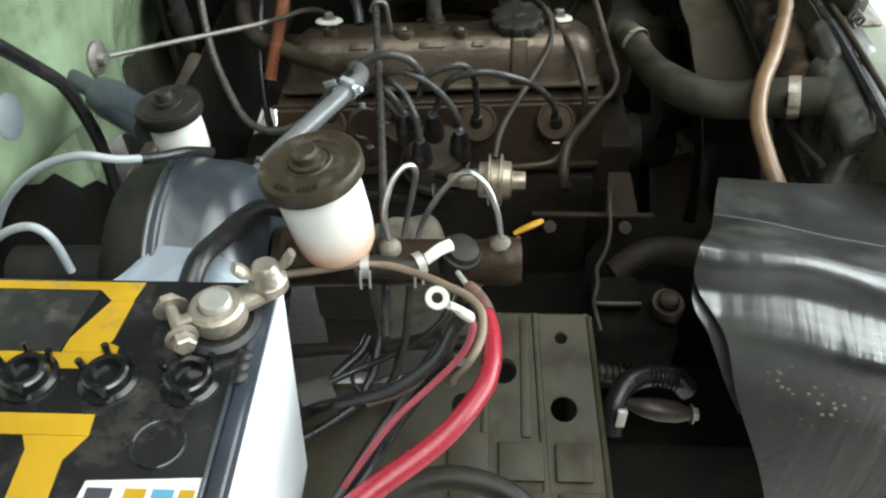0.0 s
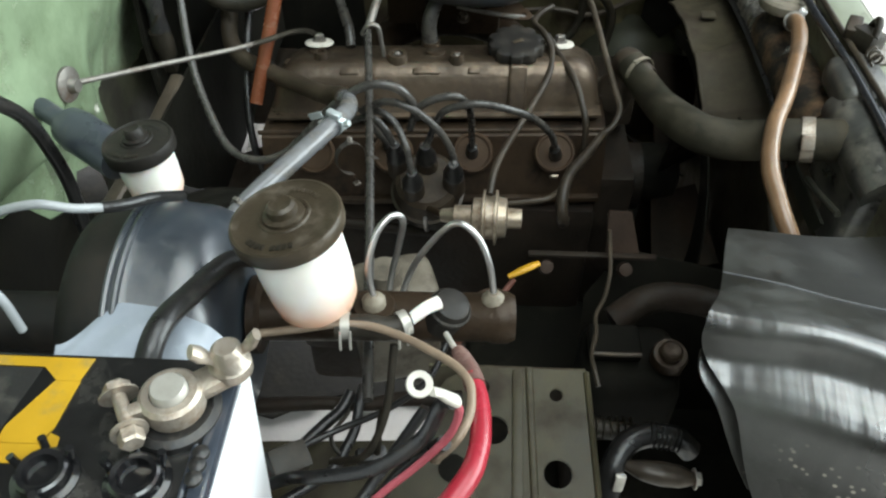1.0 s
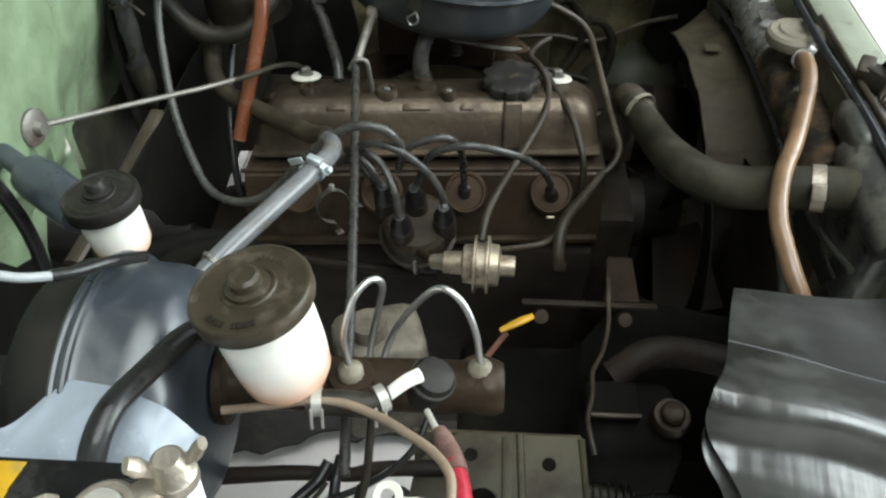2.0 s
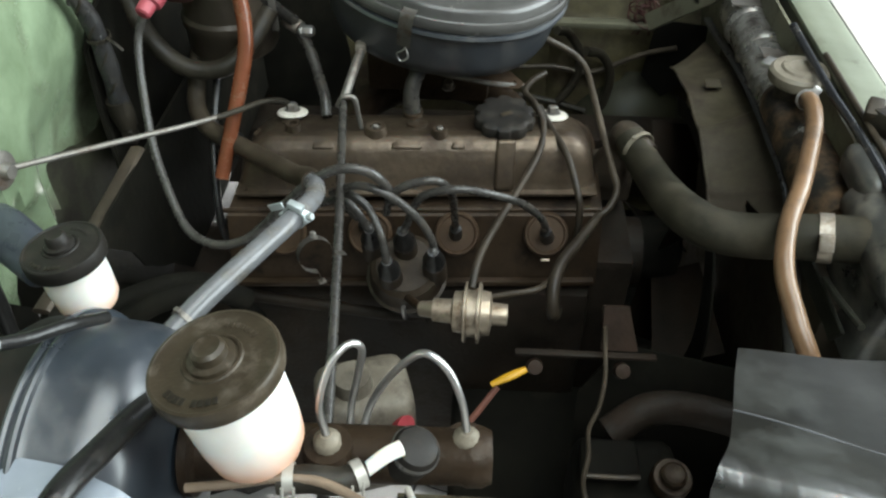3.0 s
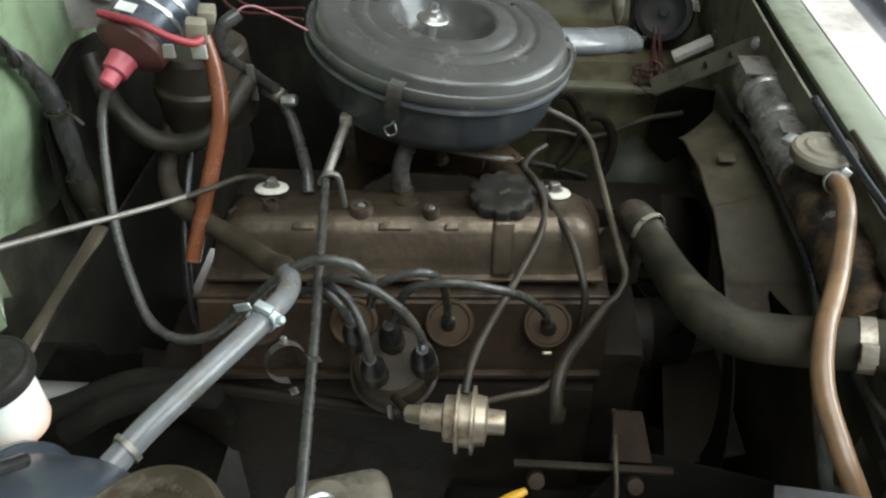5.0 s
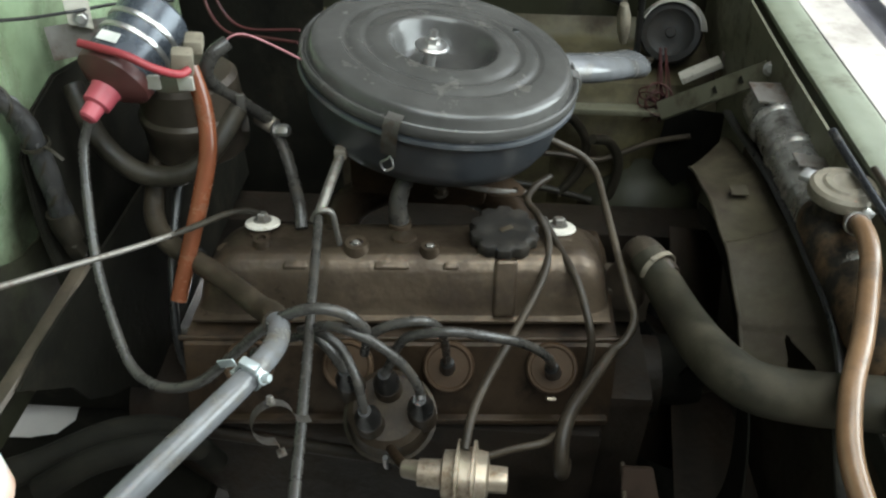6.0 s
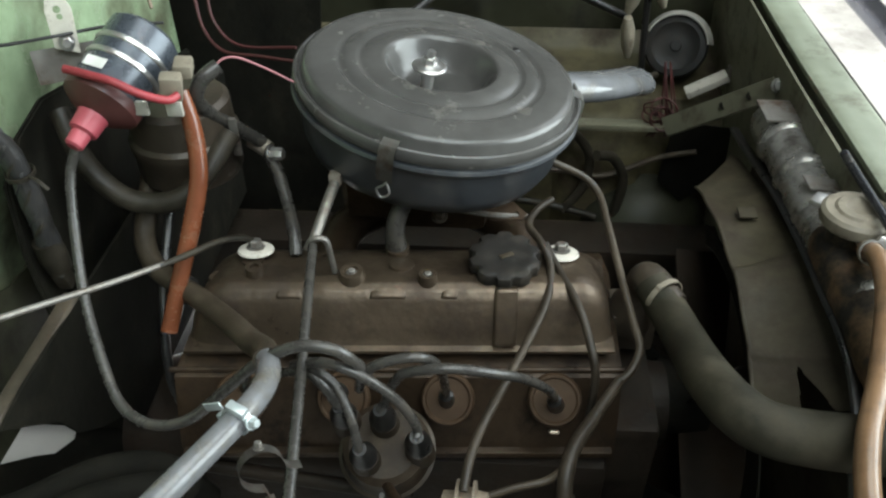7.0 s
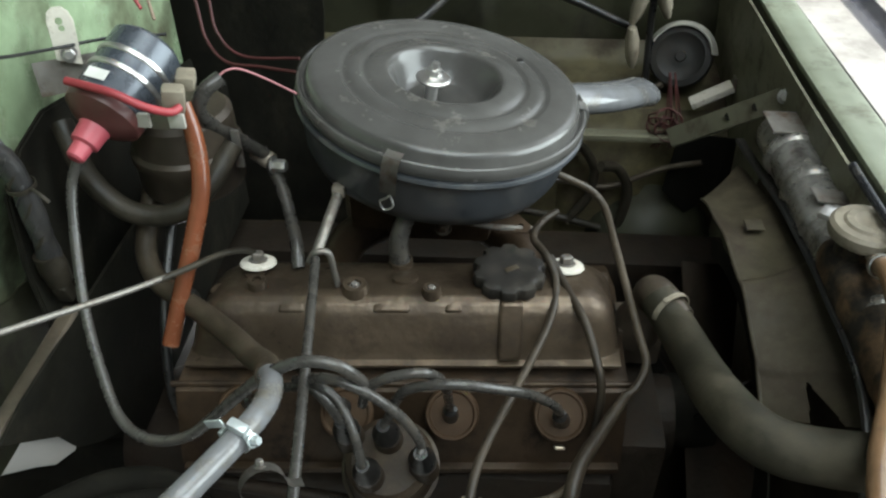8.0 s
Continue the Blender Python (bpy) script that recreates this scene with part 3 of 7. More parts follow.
def firewall():
    plan = [(-0.275, -0.3), (-0.275, 0.2), (-0.275, 0.5), (-0.275, 0.62), (-0.275, 0.74), (-0.277, 0.85), (-0.282, 0.95), (-0.285, 1.1),
            (-0.285, 1.25), (-0.287, 1.372), (-0.30, 1.395), (-0.40, 1.40), (-0.40, 1.60), (-0.40, 1.80)]

    def f(u, v):
        s = u * (len(plan) - 1)
        i = min(int(s), len(plan) - 2)
        x = plan[i][0] + (plan[i + 1][0] - plan[i][0]) * (s - i)
        y = plan[i][1] + (plan[i + 1][1] - plan[i][1]) * (s - i)
        zmin = 0.665 + 0.110 * smooth01((y - 0.72) / 0.03) * (1 - smooth01((y - 0.82) / 0.12))
        z = zmin + v * (1.10 - zmin)
        crease = 0.894 - (y - 0.536) * 0.233
        if y < 0.80:
            x -= 0.035 * smooth01((crease - z) / 0.03) * smooth01((0.80 - y) / 0.05)
        x -= 0.030 * smooth01((0.925 - z) / 0.12) * smooth01((y - 0.78) / 0.06) * (1 - smooth01((y - 1.0) / 0.05))
        return Vector((x, y, z))

    e = thing("firewall", (-0.28, 0.7, 0.66), "sage green painted steel firewall panel with a pressed crease", "firewall", kind="structure")
    part("panel", surface(f, 78, 60, 0.002), GREEN, e)
    # rolled lower flange
    part("flange", tube([(-0.25, 0.93, 0.779), (-0.252, 0.86, 0.774), (-0.255, 0.78, 0.770), (-0.26, 0.70, 0.768)], 0.0085, None, 8, 4, 0.5), CANISTER, e, "grimy brown flange")
    # guessed mat; its black also paints the shade of coil and bracket
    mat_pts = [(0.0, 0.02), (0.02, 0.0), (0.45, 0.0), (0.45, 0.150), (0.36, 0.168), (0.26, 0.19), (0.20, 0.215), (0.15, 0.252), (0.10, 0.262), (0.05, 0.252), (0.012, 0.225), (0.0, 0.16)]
    part("dark_mat", slab(mat_pts, 0.006, Matrix.Translation((-0.281, 0.930, 0.665)) @ Euler((radians(90), 0, radians(90))).to_matrix().to_4x4(), None, (), 0.002), SHADEBLACK, e, "near-black mat, also the shade behind the coil")
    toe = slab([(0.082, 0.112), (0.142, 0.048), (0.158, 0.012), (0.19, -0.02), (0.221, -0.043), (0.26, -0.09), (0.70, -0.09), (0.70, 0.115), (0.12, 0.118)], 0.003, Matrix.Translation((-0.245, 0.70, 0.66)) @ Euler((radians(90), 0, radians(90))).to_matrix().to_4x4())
    part("toe_board", toe, SHADEBLACK, e, "near-black toe board")
    # shade on the lower firewall, painted as a black sheet
    black_outline = [(-0.30, -0.30), (0.50, -0.30), (0.50, 0.05), (0.47, 0.09), (0.44, 0.105), (0.41, 0.15), (0.385, 0.158), (0.36, 0.178), (0.34, 0.180), (0.315, 0.20), (0.28, 0.203), (0.25, 0.215), (0.16, 0.22), (0.10, 0.235), (-0.30, 0.25)]
    part("black_shade", slab(black_outline, 0.003, Matrix.Translation((-0.309, 0.25, 0.665)) @ Euler((radians(90), 0, radians(90))).to_matrix().to_4x4()), SHADEBLACK, e, "near-black sheet for the shade low on the firewall")
    # olive sheet paints the shade that falls across the green panel
    olive_outline = [(0.0, 0.0), (0.22, 0.0), (0.22, 0.118), (0.167, 0.124), (0.158, 0.120), (0.145, 0.123), (0.132, 0.122), (0.113, 0.129), (0.100, 0.136), (0.086, 0.140), (0.074, 0.147), (0.062, 0.152), (0.045, 0.155), (0.03, 0.164), (0.0, 0.170)]
    part("olive_shade", slab(olive_outline, 0.002, Matrix.Translation((-0.3065, 0.80, 0.665)) @ Euler((radians(90), 0, radians(90))).to_matrix().to_4x4()), DARKPANEL, e, "dark olive sheet for the shade on the firewall")
    # added block hides the lit floor; added board keeps lamp light off it
    part("floor_block", box(1.1, 0.47, 0.10, Matrix.Translation((-0.99, 1.578, 0.03)), None, 0.01), SHADEBLACK, e, "near-black block added to hide the lit floor")
    part("light_shield", box(1.5, 0.02, 0.80, Matrix.Translation((-1.15, 1.83, 0.22)), None, 0.004), SHADEBLACK, e)
    # near-black edge added to cut off the view of the lit floor
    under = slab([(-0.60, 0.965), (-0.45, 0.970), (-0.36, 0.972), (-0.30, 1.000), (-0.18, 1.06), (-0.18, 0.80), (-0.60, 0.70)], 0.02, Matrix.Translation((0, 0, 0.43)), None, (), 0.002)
    part("floor_edge", under, SHADEBLACK, e, "near-black edge added to hide the floor below")


def inner_fender():
    prof = [(1.46, 0.15), (1.46, 0.40), (1.47, 0.66), (1.49, 0.70), (1.55, 0.715), (1.60, 0.725), (1.625, 0.75), (1.63, 0.90), (1.64, 0.955), (1.66, 0.965), (1.80, 0.97), (1.84, 0.93), (1.85, 0.25)]

    def f(u, v):
        s = v * (len(prof) - 1)
        i = min(int(s), len(prof) - 2)
        y = prof[i][0] + (prof[i + 1][0] - prof[i][0]) * (s - i)
        z = prof[i][1] + (prof[i + 1][1] - prof[i][1]) * (s - i)
        x = -0.40 + u * 0.92
        if y < 1.48 and z < 0.45:
            z = max(z, 0.15 + 0.27 * smooth01((-0.12 - x) / 0.08))
        if z < 0.70 and y < 1.5:
            y -= 0.018 * (smooth01(math.sin(x * 26) * 2 + 0.5)) * smooth01((0.68 - z) / 0.04)
        if 0.75 < z < 0.93 and y < 1.64:
            y -= 0.012 * smooth01(math.sin(x * 17 + 1) * 3)
        return Vector((x, y, z))

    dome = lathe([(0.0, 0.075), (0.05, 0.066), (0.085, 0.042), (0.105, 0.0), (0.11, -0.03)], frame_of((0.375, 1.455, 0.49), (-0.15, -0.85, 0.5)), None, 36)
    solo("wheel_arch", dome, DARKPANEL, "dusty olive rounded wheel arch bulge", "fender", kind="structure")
    # black screen added for the shade over the left of the far fender
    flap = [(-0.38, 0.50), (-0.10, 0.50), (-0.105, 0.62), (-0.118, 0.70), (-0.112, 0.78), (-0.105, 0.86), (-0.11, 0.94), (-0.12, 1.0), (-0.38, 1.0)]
    solo("dark_screen", slab(flap, 0.004, Matrix.Translation((0, 1.448, 0)) @ Matrix.Rotation(radians(90), 4, "X"), None, (), 0.001), SHADEBLACK, "near-black screen for the shade at the rear of the bay", "car panel", kind="structure")
    # flat black patch paints the darkness of the corner behind the stay
    pit = [(0.395, 0.700), (0.482, 0.690), (0.482, 0.610), (0.425, 0.560), (0.386, 0.600)]
    solo("corner_patch", slab(pit, 0.003, Matrix.Translation((0, 1.428, 0)) @ Matrix.Rotation(radians(90), 4, "X")), SHADEBLACK, "flat near-black patch for the dark corner at the fender front", "opening", kind="structure")
    split = 6 / (len(prof) - 1)
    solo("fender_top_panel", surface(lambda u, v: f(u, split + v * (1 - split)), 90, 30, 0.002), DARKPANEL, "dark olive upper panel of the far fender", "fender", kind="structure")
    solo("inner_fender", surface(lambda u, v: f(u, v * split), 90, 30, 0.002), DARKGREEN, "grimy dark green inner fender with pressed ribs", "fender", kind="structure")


def front_panel():
    e = thing("front_panel", (0.49, 1.1, 0.3), "faded green front panel with a flat top ledge", "car panel", kind="structure")
    prof = [(0.490, 0.30), (0.490, 0.70), (0.486, 0.835), (0.475, 0.866), (0.468, 0.876), (0.468, 0.8815), (0.473, 0.883), (0.506, 0.883), (0.512, 0.880), (0.514, 0.86), (0.514, 0.70)]

    def f(u, v):
        s = v * (len(prof) - 1)
        i = min(int(s), len(prof) - 2)
        x = prof[i][0] + (prof[i + 1][0] - prof[i][0]) * (s - i)
        z = prof[i][1] + (prof[i + 1][1] - prof[i][1]) * (s - i)
        y = 0.40 + u * 1.24
        return Vector((x + 0.006 * smooth01((y - 1.2) / 0.4), y, z))

    part("panel", surface(f, 40, 30, 0.002), LEDGE, e)
    part("inner_wall", surface(lambda u, v: Vector((0.478 - 0.020 * smooth01((v - 0.55) / 0.45) + 0.006 * smooth01((u - 0.6) / 0.35), 0.42 + 1.2 * u, 0.30 + 0.576 * v)), 40, 24, 0.003), STAY, e, "dirty olive inner wall")
    part("seam", tube([(0.517, 0.55, 0.872), (0.517, 0.9, 0.872), (0.519, 1.3, 0.872), (0.521, 1.6, 0.872)], 0.003, None, 8), RUBBER, e, "thin black rubber seam")


def bumper():
    e = thing("bumper", (0.9, 1.1, 0.48), "dark bumper bar in front of the car", "bumper")
    part("bar", box(0.05, 2.6, 0.035, Matrix.Translation((0.935, 1.4, 0.585)), None, 0.012, 3), BLACK, e)
    for y in (0.18, 2.62):
        part("bracket", box(0.44, 0.04, 0.03, Matrix.Translation((0.71, y, 0.585)), None, 0.004), IRON, e)


def shed():
    """Unseen plain walls and roof, added to shape the light; yard front is open."""
    for name, size, at in (("wall_west", (0.15, 9.0, 4.2), (-3.6, 1.2, 0)), ("wall_south", (6.4, 0.15, 4.2), (-0.35, -3.2, 0)), ("wall_north", (6.4, 0.15, 4.2), (-0.35, 5.6, 0))):
        solo(name, box(*size, Matrix.Translation(at)), PLASTER, "plain grey wall, unseen, added round the car", "wall", kind="structure")
    roof = bmesh.new()
    for x0, x1, y0, y1 in ((-3.7, 2.9, -3.35, -2.75), (-3.7, -0.4, -2.75, -0.8), (2.6, 2.9, -2.75, -0.8),
                           (-3.7, -0.1, -0.8, 2.0), (2.6, 2.9, -0.8, 2.0), (-3.7, 2.9, 2.0, 5.75)):
        box(x1 - x0, y1 - y0, 0.08, Matrix.Translation(((x0 + x1) / 2, (y0 + y1) / 2, 4.2)), roof)
    # unseen sheets added above the lamps; they keep the sun off the car
    for x, y, wide, long in ((1.25, 0.6, 2.7, 2.8), (1.1, -1.775, 3.0, 1.95)):
        solo("skylight", box(wide, long, 0.004, Matrix.Translation((x, y, 4.24))), WHITEPL, "unseen white roof sheet added to keep the sun out", "skylight", kind="structure")
    # unseen wall added; its low gap only makes room for the floor lamp
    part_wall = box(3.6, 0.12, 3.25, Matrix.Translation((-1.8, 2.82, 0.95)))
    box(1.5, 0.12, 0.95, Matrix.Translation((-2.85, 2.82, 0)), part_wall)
    solo("wall_partition", part_wall, PLASTER, "unseen grey wall added round the floor fill lamp", "wall", kind="structure")
    solo("ceiling", roof, PLASTER, "plain grey ceiling, unseen, added over the car", "ceiling", kind="structure")


def apron():
    """Near-side pressed apron with lightening holes."""
    e = thing("apron_panel", (0.14, 0.45, 0.66), "dirty olive pressed steel apron with round holes", "car panel", kind="structure")
    tilt = Matrix.Translation((-0.004, 0.557, 0.738)) @ Matrix.Rotation(radians(15), 4, "X")
    top = slab([(0.095, -0.26), (0.224, -0.26), (0.210, 0.0), (0.112, 0.0), (0.090, -0.012), (0.078, -0.030), (0.072, -0.066), (0.02, -0.069), (-0.05, -0.072), (-0.12, -0.078), (-0.12, -0.26)], 0.003, tilt, None,
               [(0.183, -0.023, 0.0055), (0.183, -0.089, 0.0115), (0.131, -0.055, 0.012), (0.121, -0.018, 0.0055), (0.206, -0.20, 0.004), (0.100, -0.165, 0.006)], 0.0006)
    part("plate", top, OLIVE, e)
    for x0, x1, y0, y1 in ((0.1265, 0.165, -0.152, -0.119), (0.1275, 0.166, -0.205, -0.160), (0.128, 0.167, -0.255, -0.212), (0.084, 0.119, -0.152, -0.112), (0.086, 0.120, -0.205, -0.160), (0.174, 0.205, -0.152, -0.119), (0.176, 0.209, -0.205, -0.160)):
        part("emboss", box(x1 - x0, y1 - y0, 0.0055, tilt @ Matrix.Translation(((x0 + x1) / 2, (y0 + y1) / 2, 0.0025)), None, 0.0022), OLIVE, e)
    for x0, x1, y0, y1 in ((0.146, 0.155, -0.115, -0.002), (0.112, 0.1185, -0.115, -0.040)):
        part("emboss", box(x1 - x0, y1 - y0, 0.004, tilt @ Matrix.Translation(((x0 + x1) / 2, (y0 + y1) / 2, 0.0015)), None, 0.0018), OLIVE, e)
    part("rib", tube([tilt @ Vector((0.160, 0.0, 0.0035)), tilt @ Vector((0.170, -0.26, 0.0035))], 0.0032, None, 8, 3, 0.7), OLIVE, e)
    # black disc stands in for a hole too dark to show the floor
    part("hole_disc", lathe([(0.0115, 0), (0.0115, 0.0012), (0.009, 0.0018), (0, 0.0016)], tilt @ Matrix.Translation((0.098, -0.088, 0.003)), None, 22), SHADEBLACK, e, "black disc in place of a dark hole")
    part("edge_lip", tube([tilt @ Vector((0.209, -0.002, 0.003)), tilt @ Vector((0.2225, -0.258, 0.003))], 0.0028, None, 8, 3), OLIVE, e)
    part("side_wall", slab([(0, 0), (0.265, 0), (0.265, -0.25), (0, -0.25)], 0.003, Matrix.Translation((0.205, 0.30, 0.655)) @ Euler((radians(90), 0, radians(90))).to_matrix().to_4x4()
                           @ Matrix.Rotation(radians(15), 4, "Z")), IRON, e)
    part("front_lip", slab([(0.07, 0), (0.205, 0), (0.205, -0.10), (0.07, -0.05)], 0.003, Matrix.Translation((0, 0.560, 0.738)) @ Matrix.Rotation(radians(90), 4, "X")), DARKGREEN, e)


def lower_frame():
    """Near-black members added below the engine to close the view down."""
    e = thing("crossmember", (0.25, 0.8, 0.25), "near-black crossmember added under the engine to hide the floor", "car frame", kind="structure")
    part("beam", box(0.36, 0.30, 0.10, Matrix.Translation((0.28, 0.74, 0.36)), None, 0.02, 3), SHADEBLACK, e)
    part("rail", box(0.52, 0.09, 0.24, Matrix.Translation((0.37, 0.60, 0.28)), None, 0.012), SHADEBLACK, e)
    part("undertray", box(0.42, 0.86, 0.01, Matrix.Translation((0.40, 1.10, 0.27))), SHADEBLACK, e)
    part("dark_screen", slab([(0, 0), (0.24, 0), (0.24, 0.22), (0.04, 0.26), (0, 0.2)], 0.003, Matrix.Translation((0.235, 0.70, 0.42)) @ Matrix.Rotation(radians(72), 4, "X")), SHADEBLACK, e)
    part("rail", box(0.9, 0.08, 0.12, Matrix.Translation((0.06, 1.36, 0.42)), None, 0.012), IRON, e)
    part("cross_tube", tube([(-0.20, 0.500, 0.736), (-0.08, 0.508, 0.738), (-0.02, 0.513, 0.740), (0.025, 0.514, 0.740), (0.047, 0.520, 0.740), (0.10, 0.525, 0.738)], [0.008, 0.0065, 0.0055, 0.0060, 0.0065], None, 12), IRON, e)


# ---- engine ----
def yawed(bm):
    """The engine stands slightly askew in its bay."""
    bmesh.ops.transform(bm, matrix=Matrix(((1, 0, 0, 0), (0.06, 1, 0, -0.0033), (0, 0, 1, 0), (0, 0, 0, 1))), verts=bm.verts)
    return bm


def engine():
    e = thing("engine", (0.06, 0.98, 0.28), "dirty four-cylinder petrol engine in brown oily cast metal", "engine")
    bell = lathe([(0.10, 0.0), (0.115, 0.02), (0.115, 0.04), (0.09, 0.09), (0.07, 0.15), (0, 0.15)], frame_of((-0.13, 1.02, 0.49), (-1, 0, 0)), None, 32)
    part("bellhousing", bell, IRON, e)
    blk = box(0.40, 0.24, 0.30, Matrix.Translation((0.055, 0.99, 0.34)), None, 0.015)
    bl = part("block", blk, IRON, e)
    part("fuel_rail", tube([(-0.14, 0.862, 0.628), (-0.05, 0.856, 0.622), (0.03, 0.85, 0.618), (0.07, 0.846, 0.622)], 0.007, None, 12), IRON, bl)
    sump = box(0.36, 0.20, 0.12, Matrix.Translation((0.03, 1.0, 0.22)), None, 0.02)
    part("oil_pan", sump, IRON, e)
    along = Matrix(((0, 0, 1, -0.148), (1, 0, 0, 0), (0, 1, 0, 0), (0, 0, 0, 1)))
    head = slab([(0.899, 0.733), (0.893, 0.730), (0.870, 0.664), (0.868, 0.645), (1.09, 0.640), (1.09, 0.715), (1.03, 0.738)], 0.406, along, None, (), 0.002)
    hd = part("cylinder_head", yawed(head), HEADIRON, e, "brown cast iron cylinder head")
    part("deck_flange", yawed(box(0.40, 0.22, 0.008, Matrix.Translation((0.055, 0.972, 0.652)), None, 0.003)), HEADIRON, hd)
    part("gasket_rail", yawed(tube([(-0.152, 0.899, 0.7335), (0.05, 0.899, 0.7335), (0.262, 0.899, 0.7335)], 0.0028, None, 8, 4)), HEADIRON, hd)
    part("gasket", yawed(box(0.385, 0.12, 0.012, Matrix.Translation((0.055, 0.978, 0.735)), None, 0.001)), SHADEBLACK, e)
    for x in (-0.085, 0.007, 0.101, 0.197):
        m = frame_of((x, 0.890 + 0.05 * (x - 0.08), 0.708), (0, -0.72, 0.69))
        bm = lathe([(0.0, 0.0145), (0.019, 0.0145), (0.0205, 0.0165), (0.0225, 0.0165), (0.024, 0.0145), (0.0245, 0.011), (0.022, 0.006), (0.022, -0.02), (0, -0.02)], m, None, 32)
        s = part("spark_plug_seal", bm, SEAL, e, "dusty brown round rubber seal")
        if x > 0.15:
            part("tab", box(0.009, 0.003, 0.012, m @ Matrix.Translation((0.0, -0.028, 0.008)), None, 0.001), ZINC, s)
    # valve cover: rounded box with a flange
    x0, x1 = -0.140, 0.250
    prof = [(0.908, 0.745), (0.908, 0.748), (0.914, 0.7495), (0.9165, 0.754), (0.9215, 0.766), (0.9285, 0.780), (0.9335, 0.788), (0.9395, 0.7945), (0.9465, 0.7975),
            (0.955, 0.7975), (0.970, 0.794), (0.990, 0.789), (1.006, 0.784), (1.018, 0.777), (1.027, 0.766), (1.031, 0.753), (1.038, 0.7485), (1.038, 0.745)]

    def f(u, v):
        s = v * (len(prof) - 1)
        i = min(int(s), len(prof) - 2)
        y = prof[i][0] + (prof[i + 1][0] - prof[i][0]) * (s - i)
        z = prof[i][1] + (prof[i + 1][1] - prof[i][1]) * (s - i)
        x = x0 + u * (x1 - x0)
        end = min(u, 1 - u) * (x1 - x0)
        k = math.sqrt(max(0.0, 1 - (1 - min(1.0, end / 0.042)) ** 2))
        if z > 0.7488:
            z = 0.7488 + (z - 0.7488) * k
            y = 0.978 + (y - 0.978) * (0.76 + 0.24 * k)
        return Vector((x, y, z))

    cover = surface(f, 96, 51)
    lean = Matrix.Rotation(radians(-14), 4, "X")
    # added pads stand in for the front shoulder's highlights; then bosses and ribs
    vc = part("valve_cover", yawed(cover), CASTING, e, "dirty alloy valve cover")
    for x, w in ((0.044, 0.034), (0.099, 0.016), (-0.045, 0.024)):
        part("pad", yawed(box(w, 0.011, 0.008, Matrix.Translation((x, 0.9415, 0.7862)) @ Matrix.Rotation(radians(32), 4, "X"), None, 0.0035, 3)), CASTING, vc)
    for x, r in ((0.0095, 0.0115), (0.0785, 0.0085), (-0.080, 0.0085)):
        part("boss", lathe([(r * 1.5, -0.03), (r, 0.004), (r * 0.9, 0.0065), (r * 0.55, 0.0065), (r * 0.5, 0.003), (0.0, 0.003)], Matrix.Translation((x, 0.9515, 0.7985)), None, 20), CASTING, vc)
    part("rib", yawed(box(0.021, 0.016, 0.054, Matrix.Translation((0.150, 0.9155, 0.7495)) @ Matrix.Rotation(radians(-28), 4, "X"), None, 0.004, 3)), CASTING, vc)
    part("casting_lug", lathe([(0.012, -0.03), (0.0095, 0.003), (0.0085, 0.0045), (0, 0.0045)], Matrix.Translation((-0.118, 0.957, 0.782)), None, 20), CASTING, vc)
    part("emblem", lathe([(0.0125, -0.01), (0.012, 0.0025), (0.010, 0.0035), (0, 0.0035)], Matrix.Translation((0.052, 0.975, 0.7925)) @ lean, None, 24), CASTING, vc)
    part("breather_stub", lathe([(0.0125, -0.02), (0.0115, 0.010), (0, 0.010)], Matrix.Translation((0.045, 1.004, 0.782)), None, 20), CASTING, vc)
    for p in ((0.0095, 0.9515, 0.802), (0.0785, 0.9515, 0.802)):
        part("screw", hexbolt(p, (0, 0, 1), 0.0034, 0.004), DULLSTEEL, vc)
    for x, y in ((-0.089, 0.988), (0.202, 1.006)):
        zt = 0.794 - (y - 0.970) * 0.25
        w = part("sealing_washer", lathe([(0, 0.001), (0.0165, 0.0), (0.0175, 0.0012), (0.0165, 0.003), (0.010, 0.0045), (0, 0.0045)], Matrix.Translation((x, y, zt + 0.003)) @ lean, None, 28), WASHER, vc, "cream sealing washer")
        part("nut", hexbolt((x, y + 0.001, zt + 0.0075), (0, 0.24, 0.97), 0.006, 0.008), DULLSTEEL, vc)
        part("boss", lathe([(0.012, -0.05), (0.010, 0.004), (0.0, 0.004)], Matrix.Translation((x, y - 0.012, zt)), None, 16), CASTING, vc)
    # thermostat outlet
    th = lathe([(0.024, -0.03), (0.024, -0.006), (0.021, 0.0), (0.0185, 0.016)], frame_of((0.279, 0.990, 0.748), (0.2, 0.0, 0.95)), None, 24)
    tube([(0.280, 0.992, 0.752), (0.281, 0.986, 0.778), (0.285, 0.970, 0.788), (0.298, 0.945, 0.782)], 0.0162, th, 20)
    box(0.045, 0.045, 0.045, Matrix.Translation((0.276, 0.995, 0.695)), th, 0.006)
    part("thermostat_housing", th, CANISTER, e, "dusty brown water outlet")
    # front timing cover, water pump
    tc = box(0.05, 0.20, 0.26, Matrix.Translation((0.275, 0.985, 0.42)), None, 0.012)
    lathe([(0.045, 0), (0.045, 0.03), (0.02, 0.036), (0.02, 0.06), (0, 0.06)], frame_of((0.295, 0.99, 0.60), (1, 0, 0)), tc, 28)
    part("timing_cover", tc, IRON, e)
    # mount bracket with its ledge
    br = part("engine_mount_bracket", box(0.134, 0.007, 0.004, Matrix.Translation((0.2305, 0.7365, 0.697)), None, 0.0012), IRON, e, "dirty steel mount bracket")
